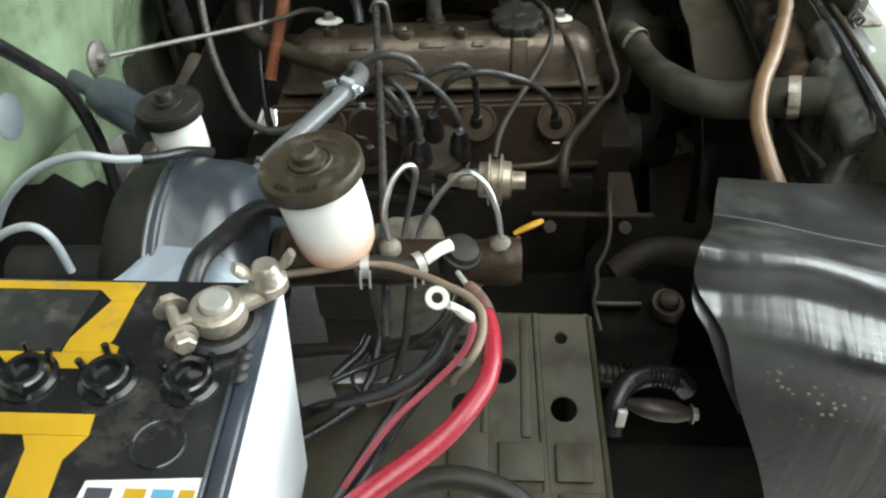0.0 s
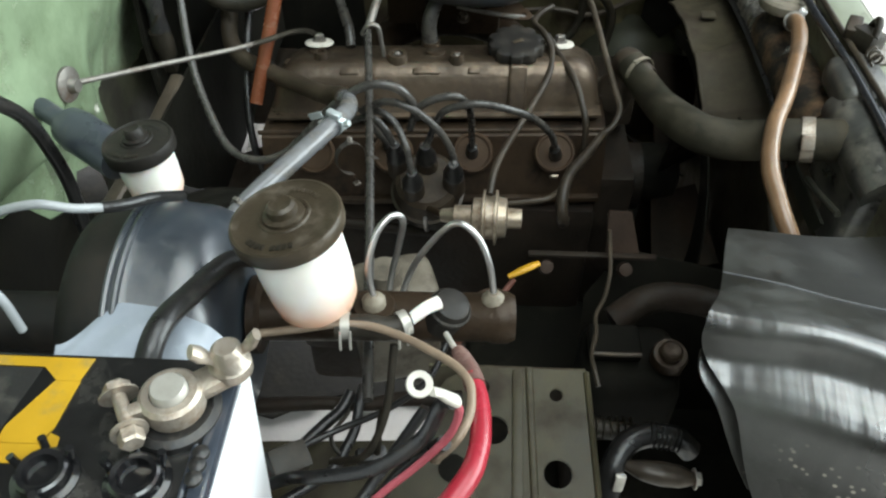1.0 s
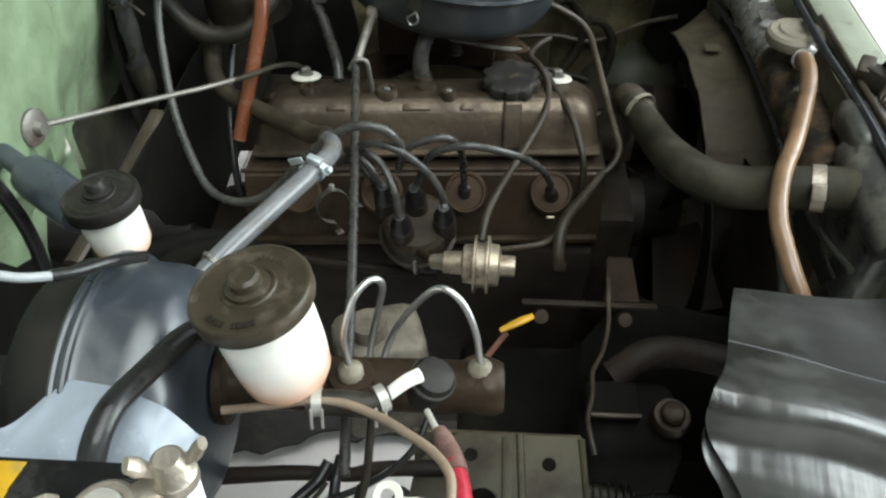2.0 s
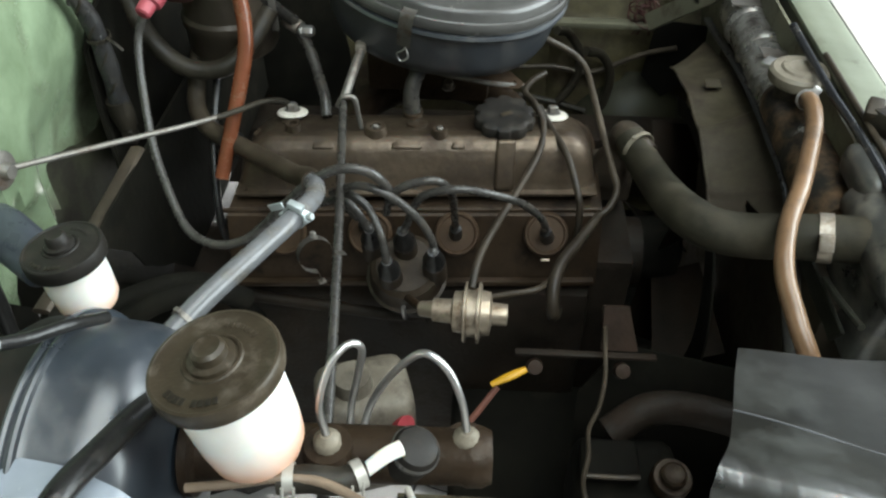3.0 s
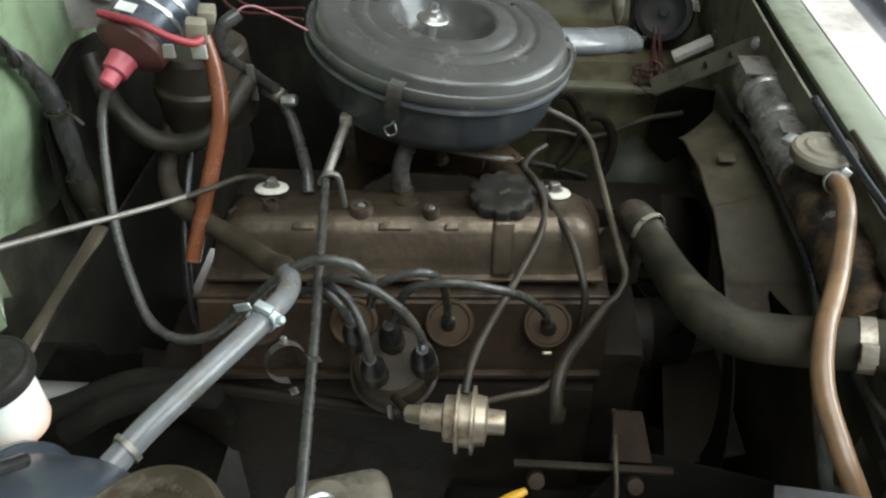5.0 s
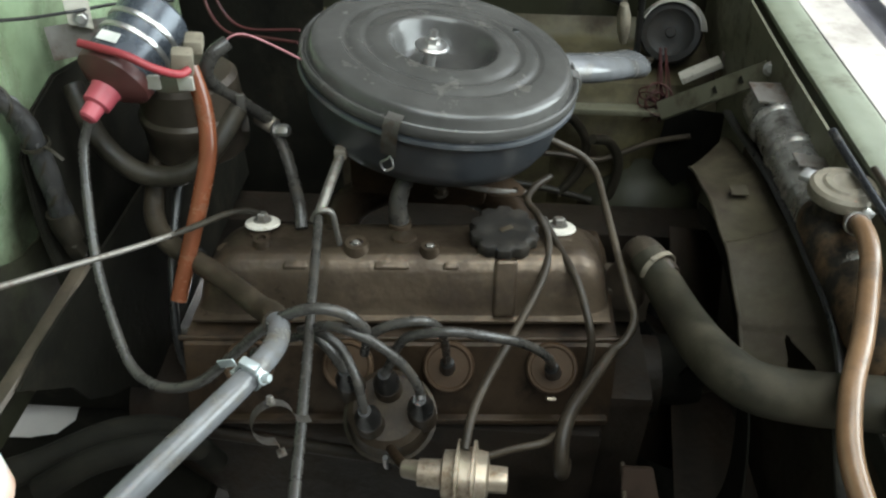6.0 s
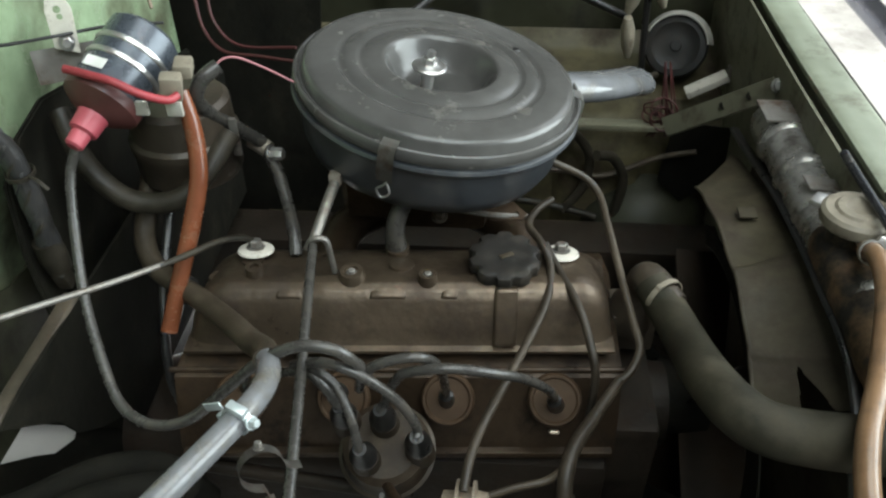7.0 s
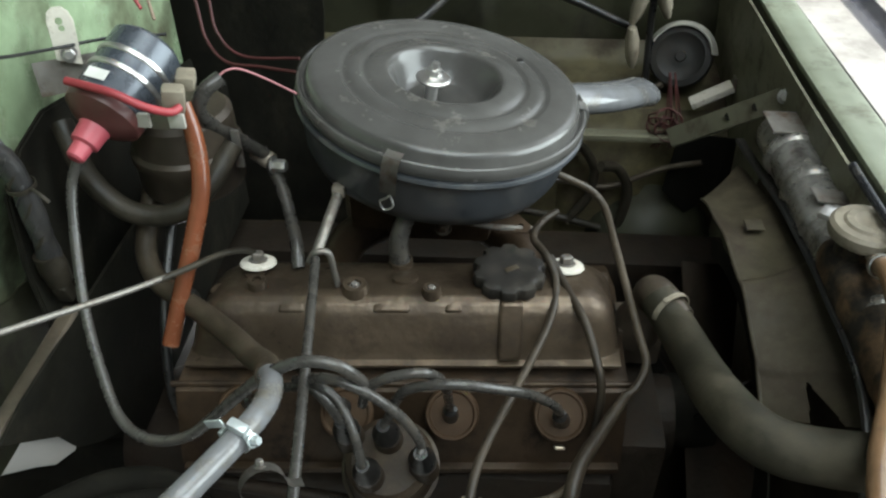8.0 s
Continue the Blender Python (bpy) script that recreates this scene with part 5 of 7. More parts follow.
def shroud():
    e = thing("fan_shroud", (0.40, 1.0, 0.60), "dusty grey-brown sheet metal fan shroud", "fan shroud")
    def edge(u, side):
        """Points of the two edges of the band, from the far end to the near one and down."""
        k = u
        if side == 0:
            p = Vector((0.362, 1.16 - 0.29 * k, 0.790 - 0.13 * (k - 0.42) ** 2))
        else:
            p = Vector((0.4235, 1.25 - 0.42 * k, 0.800 - 0.12 * (k - 0.60) ** 2))
        return p

    def f(u, v):
        u2 = u * 0.985
        p = edge(u2, 0).lerp(edge(u2, 1), v)
        step = 0.004 * smooth01((u2 - 0.875) / 0.015) - 0.003 * smooth01((u2 - 0.56) / 0.02)
        return p + Vector((0, 0, -0.004 * math.sin(v * math.pi) + 0.0015 * math.sin(u2 * 23) - step))

    band = surface(f, 180, 56)
    gap = []
    for face in band.faces:
        c = face.calc_center_median()
        v = (c.x - 0.362) / 0.0615
        k = (1.16 + 0.09 * v - c.y) / (0.29 + 0.13 * v)
        if k > 0.89 and 0.53 - 0.3 * (k - 0.89) < v < 0.55 + 3.0 * (k - 0.89):
            gap.append(face)
    bmesh.ops.delete(band, geom=gap, context="FACES")
    bmesh.ops.solidify(band, geom=band.faces[:], thickness=0.0015)
    part("band", band, SHROUD, e)
    part("lip", tube([f(u / 30, 0.0) for u in range(31)], 0.0018, None, 6, 1), SHROUD, e)
    part("back_plate", surface(lambda u, v: Vector((0.364 + 0.01 * u, 1.0 + 0.16 * math.cos(radians(60 + 230 * u)) * (1 + 0.25 * v), 0.62 + 0.148 * math.sin(radians(60 + 230 * u)) * (1 + 0.1 * v))), 40, 3, 0.002), SHADEBLACK, e)
    part("edge_strip", tube([(0.424, 1.265, 0.782), (0.424, 1.20, 0.790), (0.422, 1.10, 0.808), (0.420, 1.0, 0.816), (0.420, 0.94, 0.815), (0.420, 0.86, 0.808), (0.42, 0.80, 0.77)], 0.006, None, 8, 8, 0.6), RUBBER, e, "black edge strip")
    part("tab", box(0.018, 0.016, 0.002, Matrix.Translation((0.392, 1.075, 0.795)) @ Matrix.Rotation(radians(4), 4, "X"), None, 0.0005), SHROUD, e)


# ---- brake and clutch hydraulics ----
def reservoir(x, y, ztop, r, body_r, zbot, label, amber, lean):
    e = thing("fluid_reservoir", (x, y, zbot), label, "fluid reservoir", "hydraulic fluid reservoirs")
    h = ztop - zbot
    m = Matrix.Translation((x, y, ztop)) @ Matrix.Rotation(radians(-lean), 4, "Y")
    low = m @ Matrix.Translation((0, 0, -h))
    if amber:
        part("body", lathe([(0, 0), (body_r * 0.55, 0), (body_r * 0.80, h * 0.05), (body_r * 0.93, h * 0.15), (body_r * 0.98, h * 0.32), (body_r, h * 0.5), (body_r * 1.01, h * 0.9), (body_r * 0.9, h)], low, None, 48), FLUIDPL, e, "milky plastic stained amber below")
    else:
        part("body", lathe([(0, 0), (body_r * 0.85, 0), (body_r * 0.95, h * 0.1), (body_r * 0.97, h * 0.25), (body_r, h * 0.5), (body_r, h)], low, None, 40), CLEANPL, e)
    k = r / 0.036
    cap = lathe([(r * 0.80, -0.006), (r * 0.985, -0.0065), (r, -0.004), (r, 0.002), (r * 0.975, 0.0042), (r * 0.93, 0.0045), (r * 0.90, 0.0038), (r * 0.46, 0.0050), (r * 0.44, 0.0060), (r * 0.40, 0.0060)], m, None, 56)
    lathe([(r * 0.42, 0.0052), (r * 0.37, 0.0052), (r * 0.36, 0.0075), (0.0095 * k, 0.0085), (0.0092 * k, 0.0135), (0.0072 * k, 0.0155), (0.005 * k, 0.0150), (0, 0.0150)], m, cap, 40)
    capmat = BROWNCAP if amber else OILCAP
    c = part("cap", cap, capmat, e, ("brown-black" if amber else "dark grey") + " screw cap with moulded lettering")
    for i in range(9):
        a = radians(228 + i * 7.5)
        part("letter_bar", box(0.0028 * k, 0.0042 * k, 0.0008, m @ Matrix.Rotation(a, 4, "Z") @ Matrix.Translation((r * 0.76, 0, 0.0039)) @ Matrix.Rotation(radians(90), 4, "Z"), None, 0.0002), DUSTY, c) if i != 4 else None
    for i in range(7):
        a = radians(40 + i * 8)
        part("letter_bar", box(0.0022 * k, 0.0036 * k, 0.0008, m @ Matrix.Rotation(a, 4, "Z") @ Matrix.Translation((r * 0.66, 0, 0.0041)) @ Matrix.Rotation(radians(90), 4, "Z"), None, 0.0002), capmat, c)
    return e


def booster():
    c = Vector((-0.128, 0.521, 0.825))
    e = thing("brake_booster", (-0.16, 0.555, 0.71), "glossy black round brake booster on the firewall", "brake booster")
    m = frame_of(c, (1, 0, 0))
    R = 0.0985
    part("rear_shell", lathe([(0, -0.15), (0.022, -0.15), (0.024, -0.060), (R * 0.70, -0.050), (R * 0.90, -0.040), (R * 0.97, -0.028), (R * 0.99, -0.012), (R, -0.006), (R, 0.0)], m, None, 64), REARSHELL, e, "dull black rear shell")
    part("rim", lathe([(R, -0.006), (R + 0.0028, -0.005), (R + 0.0036, -0.0032), (R + 0.0028, -0.0014), (R + 0.0012, -0.0006), (R + 0.0012, 0.0006), (R + 0.0026, 0.0014), (R + 0.0032, 0.003), (R + 0.0022, 0.0046), (R - 0.003, 0.005)], m, None, 64), BOOSTERPAINT, e)
    part("front_shell", lathe([(R, 0.002), (R * 0.985, 0.005), (R * 0.972, 0.010), (R * 0.955, 0.032), (R * 0.945, 0.038), (R * 0.915, 0.046), (R * 0.85, 0.055), (R * 0.76, 0.061), (R * 0.66, 0.0635), (R * 0.3, 0.066), (0, 0.067)], m, None, 64), BOOSTERPAINT, e)
    return e


def master_cylinder():
    e = thing("master_cylinder", (0.05, 0.535, 0.80), "dusty cast brake master cylinder with two outlets", "master cylinder")
    m = frame_of((-0.06, 0.530, 0.832), (1, 0.03, 0))
    part("barrel", lathe([(0.0, 0), (0.030, 0), (0.030, 0.006), (0.020, 0.008), (0.0185, 0.178), (0.020, 0.182), (0.020, 0.192), (0.017, 0.198), (0, 0.199)], m, None, 36), HEADIRON, e)
    for x, y, z in ((0.033, 0.527, 0.842), (0.121, 0.538, 0.836)):
        p = frame_of((x, y, z), (0, 0, 1))
        f = part("outlet", lathe([(0.017, -0.012), (0.0165, 0.008), (0.015, 0.010), (0, 0.010)], p, None, 24), HEADIRON, e)
        part("pipe_nut", lathe([(0.009, 0.009), (0.009, 0.015), (0.0075, 0.017), (0.004, 0.021), (0, 0.021)], p, None, 12), TAN, f, "tarnished pale pipe nut")
    part("plug", lathe([(0, -0.02), (0.0145, -0.02), (0.0150, 0.002), (0.0130, 0.007), (0.007, 0.009), (0, 0.009)], frame_of((0.089, 0.524, 0.854), (0.35, -0.15, 1)), None, 28), OILCAP, e, "round black rubber port plug")
    part("plug_rim", lathe([(0.0150, -0.002), (0.0162, -0.001), (0.0164, 0.0015), (0.0150, 0.003)], frame_of((0.089, 0.524, 0.854), (0.35, -0.15, 1)), None, 28), GREYWIRE, e, "worn grey rim")
    part("port_hose", tube([(0.062, 0.500, 0.868), (0.073, 0.508, 0.872), (0.082, 0.514, 0.872)], [0.0044, 0.0048, 0.0050], None, 16), WHITEPL, e, "short white elbow")
    part("feed_hose", tube([(0.012, 0.488, 0.872), (0.030, 0.490, 0.872), (0.048, 0.492, 0.868), (0.062, 0.499, 0.866)], 0.0085, None, 16), DUSTY, e, "dusty brown feed hose")
    for at, ax in (((0.019, 0.489, 0.873), (1, 0.1, 0)), ((0.058, 0.497, 0.868), (0.8, 0.5, 0))):
        k = frame_of(at, ax)
        cl = lathe([(0.0086, -0.0032), (0.0093, -0.0032), (0.0093, 0.0032), (0.0086, 0.0032), (0.0086, -0.0032)], k, None, 20)
        for s in (-0.0034, 0.0034):
            q = k @ Vector((0.0, 0.0, s))
            tube([q + Vector((0.001, -0.0085, 0.004)), q + Vector((0.001, -0.012, -0.005)), q + Vector((0.001, -0.0130, -0.010))], 0.0010, cl, 6, 4)
        part("spring_clip", cl, CLIPMETAL, e, "cream spring hose clip")
    return e


def brake_pipe(pts, label):
    e = thing("brake_pipe", pts[0], label, "pipe", "brake pipes")
    part("pipe", tube(pts, 0.0025, None, 12, 10), STEEL, e)


def clutch_cylinder():
    e = thing("clutch_cylinder", (-0.2, 0.65, 0.87), "grey clutch master cylinder on the green firewall", "clutch cylinder")
    part("barrel", tube([(-0.236, 0.671, 0.898), (-0.225, 0.663, 0.898), (-0.203, 0.647, 0.898), (-0.180, 0.630, 0.896)], [0.017, 0.0185, 0.018, 0.0165], None, 28), BLUEGREY, e)
    part("push_rod", tube([(-0.272, 0.697, 0.898), (-0.236, 0.671, 0.898)], 0.009, None, 14, 2), BLUEGREY, e)


# ---- battery ----
def battery():
    zt = 0.965
    x1, x0, y0, y1 = -0.012, -0.275, 0.245, 0.390
    e = thing("battery", ((x0 + x1) / 2, (y0 + y1) / 2, 0.755), "white car battery with black lid and yellow graphics", "battery")
    cx, cy = (x0 + x1) / 2, (y0 + y1) / 2
    m = Matrix.Translation((cx, cy, 0.755))
    case = box(x1 - x0 + 0.004, y1 - y0 + 0.002, zt - 0.755 - 0.005, m, None, 0.004)
    for v in case.verts:
        if v.co.z < 0.80:
            v.co.x -= 0.014 * (1 if v.co.x > cx else -1)
    part("case", case, BATTWHITE, e, "glossy white case")
    lid = box(x1 - x0 - 0.002, y1 - y0 - 0.002, 0.020, Matrix.Translation((cx, cy, zt - 0.020)), None, 0.002)
    L1 = part("lid", lid, BATTBLACK, e, "scuffed black lid")
    rail = box(0.0085, y1 - y0 - 0.004, 0.010, Matrix.Translation((x1 - 0.0035, cy, zt - 0.007)), None, 0.002)
    part("edge_rail", rail, RAILNAVY, L1, "glossy navy edge rail")
    part("edge_rail", tube([(x1 - 0.0105, y0 + 0.004, zt + 0.0006), (x1 - 0.0105, y1 - 0.004, zt + 0.0006)], 0.0016, None, 8, 3), RAILNAVY, L1)
    for dy in (-0.007, 0.0, 0.006):
        part("stud", lathe([(0.0042, -0.002), (0.004, 0.004), (0.002, 0.0055), (0, 0.0055)], Matrix.Translation((x1 - 0.006, 0.327 + dy, zt + 0.001)), None, 14), PLASTIC, L1)
    # yellow graphics, thin films on the lid
    zf = zt + 0.0003
    film = lambda pts: slab(pts, 0.0006, Matrix.Translation((0, 0, zf)))
    part("decal", film([(-0.262, 0.386), (-0.088, 0.386), (-0.091, 0.372), (-0.103, 0.372), (-0.112, 0.380), (-0.262, 0.380)]), YELLOW, L1, "yellow graphic")
    part("decal", film([(-0.0905, 0.3718), (-0.1033, 0.3718), (-0.117, 0.345), (-0.118, 0.336), (-0.097, 0.336), (-0.093, 0.345)]), YELLOW, L1, "yellow graphic")
    part("decal", film([(-0.262, 0.3357), (-0.0962, 0.3357), (-0.0935, 0.342), (-0.0885, 0.340), (-0.0872, 0.3255), (-0.262, 0.3255)]), YELLOW, L1, "yellow graphic")
    part("decal", film([(-0.262, 0.298), (-0.0865, 0.298), (-0.0855, 0.286), (-0.262, 0.286)]), YELLOW, L1, "yellow graphic")
    part("decal", film([(-0.118, 0.2857), (-0.0857, 0.2857), (-0.0935, 0.273), (-0.0925, 0.248), (-0.112, 0.248), (-0.1135, 0.278)]), YELLOW, L1, "yellow graphic")
    part("recess", slab([(-0.262, 0.3795), (-0.113, 0.3795), (-0.120, 0.3365), (-0.262, 0.3365)], 0.0003, Matrix.Translation((0, 0, zt + 0.0001))), PLASTIC, L1)
    lab = part("label", slab([(-0.080, 0.248), (-0.024, 0.248), (-0.024, 0.2655), (-0.078, 0.2625)], 0.0006, Matrix.Translation((0, 0, zf))), PAPER, L1, "white paper label")
    for i, (x, w, mt) in enumerate(((-0.070, 0.012, INK), (-0.053, 0.010, YELLOW), (-0.040, 0.010, BLUEINK), (-0.029, 0.007, YELLOW))):
        part("label_bar", box(w, 0.006, 0.0004, Matrix.Translation((x, 0.256, zf + 0.0007))), mt, lab)
    for x in (-0.044, -0.0865, -0.129, -0.171, -0.214, -0.256):
        k = Matrix.Translation((x, 0.319, zt))
        cap = lathe([(0.0155, -0.001), (0.0155, 0.0015), (0.0125, 0.0025), (0.0118, 0.0075), (0.0105, 0.0085), (0.008, 0.0080), (0.0075, 0.0035), (0, 0.0035)], k, None, 28)
        for a in (40, 105, 165, 285):
            q = k @ Matrix.Rotation(radians(a), 4, "Z") @ Matrix.Translation((0.0125, 0, 0.004))
            tube([q @ Vector((0, 0, 0)), q @ Vector((0.002, 0, 0.008))], 0.002, cap, 8, 2)
        part("vent_cap", cap, CAPBLACK, L1, "glossy black vent plug")
    part("moulded_ring", lathe([(0.0135, 0), (0.0135, 0.0008), (0.0128, 0.0012), (0.0121, 0.0008), (0.0121, 0)], Matrix.Translation((-0.050, 0.283, zt)), None, 32), BATTBLACK, L1)
    # terminal collar, clamp and wing nut
    base = lathe([(0.023, 0), (0.0225, 0.004), (0.019, 0.006), (0.018, 0.004), (0, 0.004)], Matrix.Translation((-0.037, 0.356, zt)), None, 36)
    part("terminal_collar", base, PLASTIC, L1)
    t = thing("battery_clamp", (-0.035, 0.36, zt + 0.004), "worn brass battery clamp with a wing nut", "battery clamp")
    k = Matrix.Translation((-0.036, 0.356, zt + 0.004))
    part("post", lathe([(0.0095, 0), (0.0088, 0.0175), (0.0078, 0.019), (0, 0.019)], k, None, 28), CLIPMETAL, t, "pale lead post top")
    clamp = lathe([(0.0098, 0.003), (0.0150, 0.003), (0.0155, 0.006), (0.0150, 0.013), (0.0130, 0.015), (0.0095, 0.015), (0.0098, 0.003)], k, None, 32)
    box(0.028, 0.015, 0.009, Matrix.Translation((-0.020, 0.368, zt + 0.008)) @ Matrix.Rotation(radians(38), 4, "Z"), clamp, 0.004)
    box(0.016, 0.008, 0.010, Matrix.Translation((-0.050, 0.347, zt + 0.008)) @ Matrix.Rotation(radians(30), 4, "Z"), clamp, 0.003)
    part("clamp_body", clamp, BRASS, t)
    part("clamp_bolt", tube([(-0.062, 0.357, zt + 0.016), (-0.048, 0.334, zt + 0.014)], 0.0036, None, 12, 2), BRASS, t)
    part("clamp_nut", hexbolt((-0.050, 0.337, zt + 0.014), (0.5, -0.85, 0), 0.0058, 0.008), BRASS, t)
    part("clamp_nut", hexbolt((-0.060, 0.354, zt + 0.016), (-0.5, 0.85, 0.2), 0.0062, 0.007), BRASS, t)
    s = Vector((-0.012, 0.375, zt + 0.012))
    part("stud", lathe([(0.0105, 0.0), (0.0105, 0.006), (0.0085, 0.008), (0.0075, 0.016), (0.0055, 0.018), (0, 0.018)], Matrix.Translation(s), None, 24), BRASS, t)
    for d in (1, -1):
        w = [s + Vector((0.004 * d, 0.003 * d, 0.010)), s + Vector((0.010 * d, 0.004 * d, 0.015)), s + Vector((0.0145 * d, 0.006 * d, 0.021))]
        part("wing", tube(w, [0.0032, 0.0036, 0.0050, 0.004], None, 12, 6, 0.6), BRASS, t)


# ---- loose cables near the battery ----
def cables():
    e = thing("battery_cable", (0.05, 0.30, 0.80), "thick red battery cable with a frayed end", "cable")
    part("insulation", tube([(0.1065, 0.449, 0.875), (0.1115, 0.430, 0.878), (0.1130, 0.410, 0.881), (0.1115, 0.390, 0.883), (0.1045, 0.370, 0.884), (0.081, 0.338, 0.882), (0.038, 0.303, 0.876), (0.0, 0.27, 0.862), (-0.03, 0.24, 0.84)], [0.0062, 0.0064, 0.0066, 0.0070, 0.0074, 0.0076], None, 20, 10), REDINS, e)
    part("taped_end", tube([(0.0965, 0.475, 0.869), (0.1005, 0.466, 0.870), (0.1055, 0.454, 0.873), (0.1090, 0.441, 0.876)], [0.0045, 0.0062, 0.0066, 0.0070, 0.0072], None, 14), TAPEPINK, e, "dusty brown-pink tape wrap")
    part("strand", tube([(0.088, 0.490, 0.867), (0.092, 0.481, 0.869), (0.098, 0.470, 0.870)], 0.0022, None, 8), CLIPMETAL, e)
    r = thing("ring_terminal", (0.08, 0.38, 0.955), "white crimped ring terminal on thin wires", "cable lug")
    k = frame_of((0.0800, 0.3775, 0.967), (0.15, -0.45, 0.85)) @ Matrix.Scale(0.86, 4)
    part("ring", lathe([(0.0038, -0.001), (0.0076, -0.0012), (0.0081, 0.0), (0.0076, 0.0014), (0.0038, 0.001), (0.0038, -0.001)], k, None, 32), WASHER, r)
    part("barrel", tube([(0.0860, 0.377, 0.962), (0.0900, 0.380, 0.956), (0.093, 0.383, 0.949), (0.098, 0.386, 0.941)], [0.0030, 0.0034, 0.0044, 0.0046], None, 14, 8, 0.7), WASHER, r)
    part("wire", tube([(0.097, 0.386, 0.942), (0.100, 0.386, 0.930), (0.094, 0.384, 0.908), (0.075, 0.380, 0.880), (0.052, 0.376, 0.850), (0.033, 0.370, 0.820), (0.005, 0.36, 0.77)], 0.0024, None, 8), PINK, r, "faded red wire")
    b = thing("brown_wire", (0.07, 0.42, 0.80), "tan-brown wire looping past the cables", "wire")
    part("wire", tube([(-0.040, 0.480, 0.872), (-0.012, 0.482, 0.876), (0.015, 0.486, 0.878), (0.038, 0.485, 0.878), (0.062, 0.473, 0.882), (0.082, 0.458, 0.887), (0.0955, 0.446, 0.891), (0.104, 0.434, 0.893), (0.1065, 0.424, 0.893), (0.1055, 0.408, 0.892), (0.0985, 0.394, 0.888), (0.088, 0.392, 0.872), (0.085, 0.403, 0.850), (0.070, 0.415, 0.838), (0.045, 0.42, 0.81), (0.02, 0.43, 0.78)], 0.0029, None, 10), BROWNWIRE, b)
    paths = [([(0.097, 0.386, 0.941), (0.090, 0.396, 0.922), (0.078, 0.389, 0.895), (0.048, 0.386, 0.865), (0.009, 0.398, 0.830), (-0.020, 0.417, 0.790), (-0.06, 0.41, 0.77)], 0.0046, RUBBER),
             ([(0.092, 0.385, 0.90), (0.070, 0.40, 0.850), (0.046, 0.40, 0.80), (0.028, 0.380, 0.775), (0.012, 0.352, 0.77), (0.0, 0.31, 0.76), (-0.01, 0.26, 0.74)], 0.0044, RUBBER),
             ([(0.075, 0.46, 0.82), (0.050, 0.435, 0.79), (0.028, 0.400, 0.78), (0.010, 0.365, 0.775), (-0.008, 0.330, 0.77), (-0.02, 0.28, 0.75)], 0.0042, RUBBER),
             ([(0.05, 0.50, 0.84), (0.045, 0.47, 0.80), (0.030, 0.45, 0.77), (0.0, 0.46, 0.74)], 0.0030, DUSTY),
             ([(0.010, 0.515, 0.756), (0.003, 0.502, 0.75), (-0.008, 0.492, 0.745), (-0.025, 0.474, 0.74), (-0.039, 0.46, 0.737), (-0.055, 0.435, 0.735), (-0.085, 0.40, 0.74)], 0.0050, RUBBER),
             ([(0.020, 0.515, 0.765), (0.018, 0.50, 0.76), (0.016, 0.484, 0.75), (0.010, 0.468, 0.745), (0.003, 0.455, 0.74), (-0.02, 0.435, 0.738), (-0.07, 0.40, 0.738)], 0.0042, RUBBER),
             ([(0.010, 0.50, 0.752), (0.006, 0.493, 0.75), (-0.001, 0.481, 0.75), (0.0, 0.47, 0.75), (0.007, 0.464, 0.745), (0.016, 0.462, 0.735)], 0.0018, DUSTY),
             ([(0.043, 0.472, 0.80), (0.039, 0.465, 0.78), (0.036, 0.466, 0.75), (0.034, 0.464, 0.722)], 0.0028, DUSTY),
             ([(-0.04, 0.44, 0.77), (0.0, 0.47, 0.765), (0.045, 0.485, 0.78), (0.075, 0.50, 0.80), (0.09, 0.53, 0.82)], 0.0026, RUBBER)]
    for pts, rr, mt in paths:
        c = thing("loose_cable", pts[-1], "black rubber cable hanging loose beside the battery", "cable", "loose cables")
        part("cable", tube(pts, rr, None, 10), mt, c)
    g = thing("wire_connector", (-0.03, 0.44, 0.76), "dusty grey plug connector on loose cables", "connector")
    part("plug", box(0.024, 0.012, 0.010, Matrix.Translation((0.029, 0.466, 0.738)) @ Euler((0.2, 0.25, 0.35)).to_matrix().to_4x4(), None, 0.003), RUBBER, g)
    part("shell", box(0.030, 0.022, 0.018, Matrix.Translation((-0.028, 0.440, 0.770)) @ Euler((0.4, 0.2, 0.6)).to_matrix().to_4x4(), None, 0.004), DUSTY, g)
    part("cap", box(0.014, 0.020, 0.016, Matrix.Translation((-0.050, 0.430, 0.765)) @ Euler((0.3, 0.2, 0.5)).to_matrix().to_4x4(), None, 0.003), WHITEPL, g)


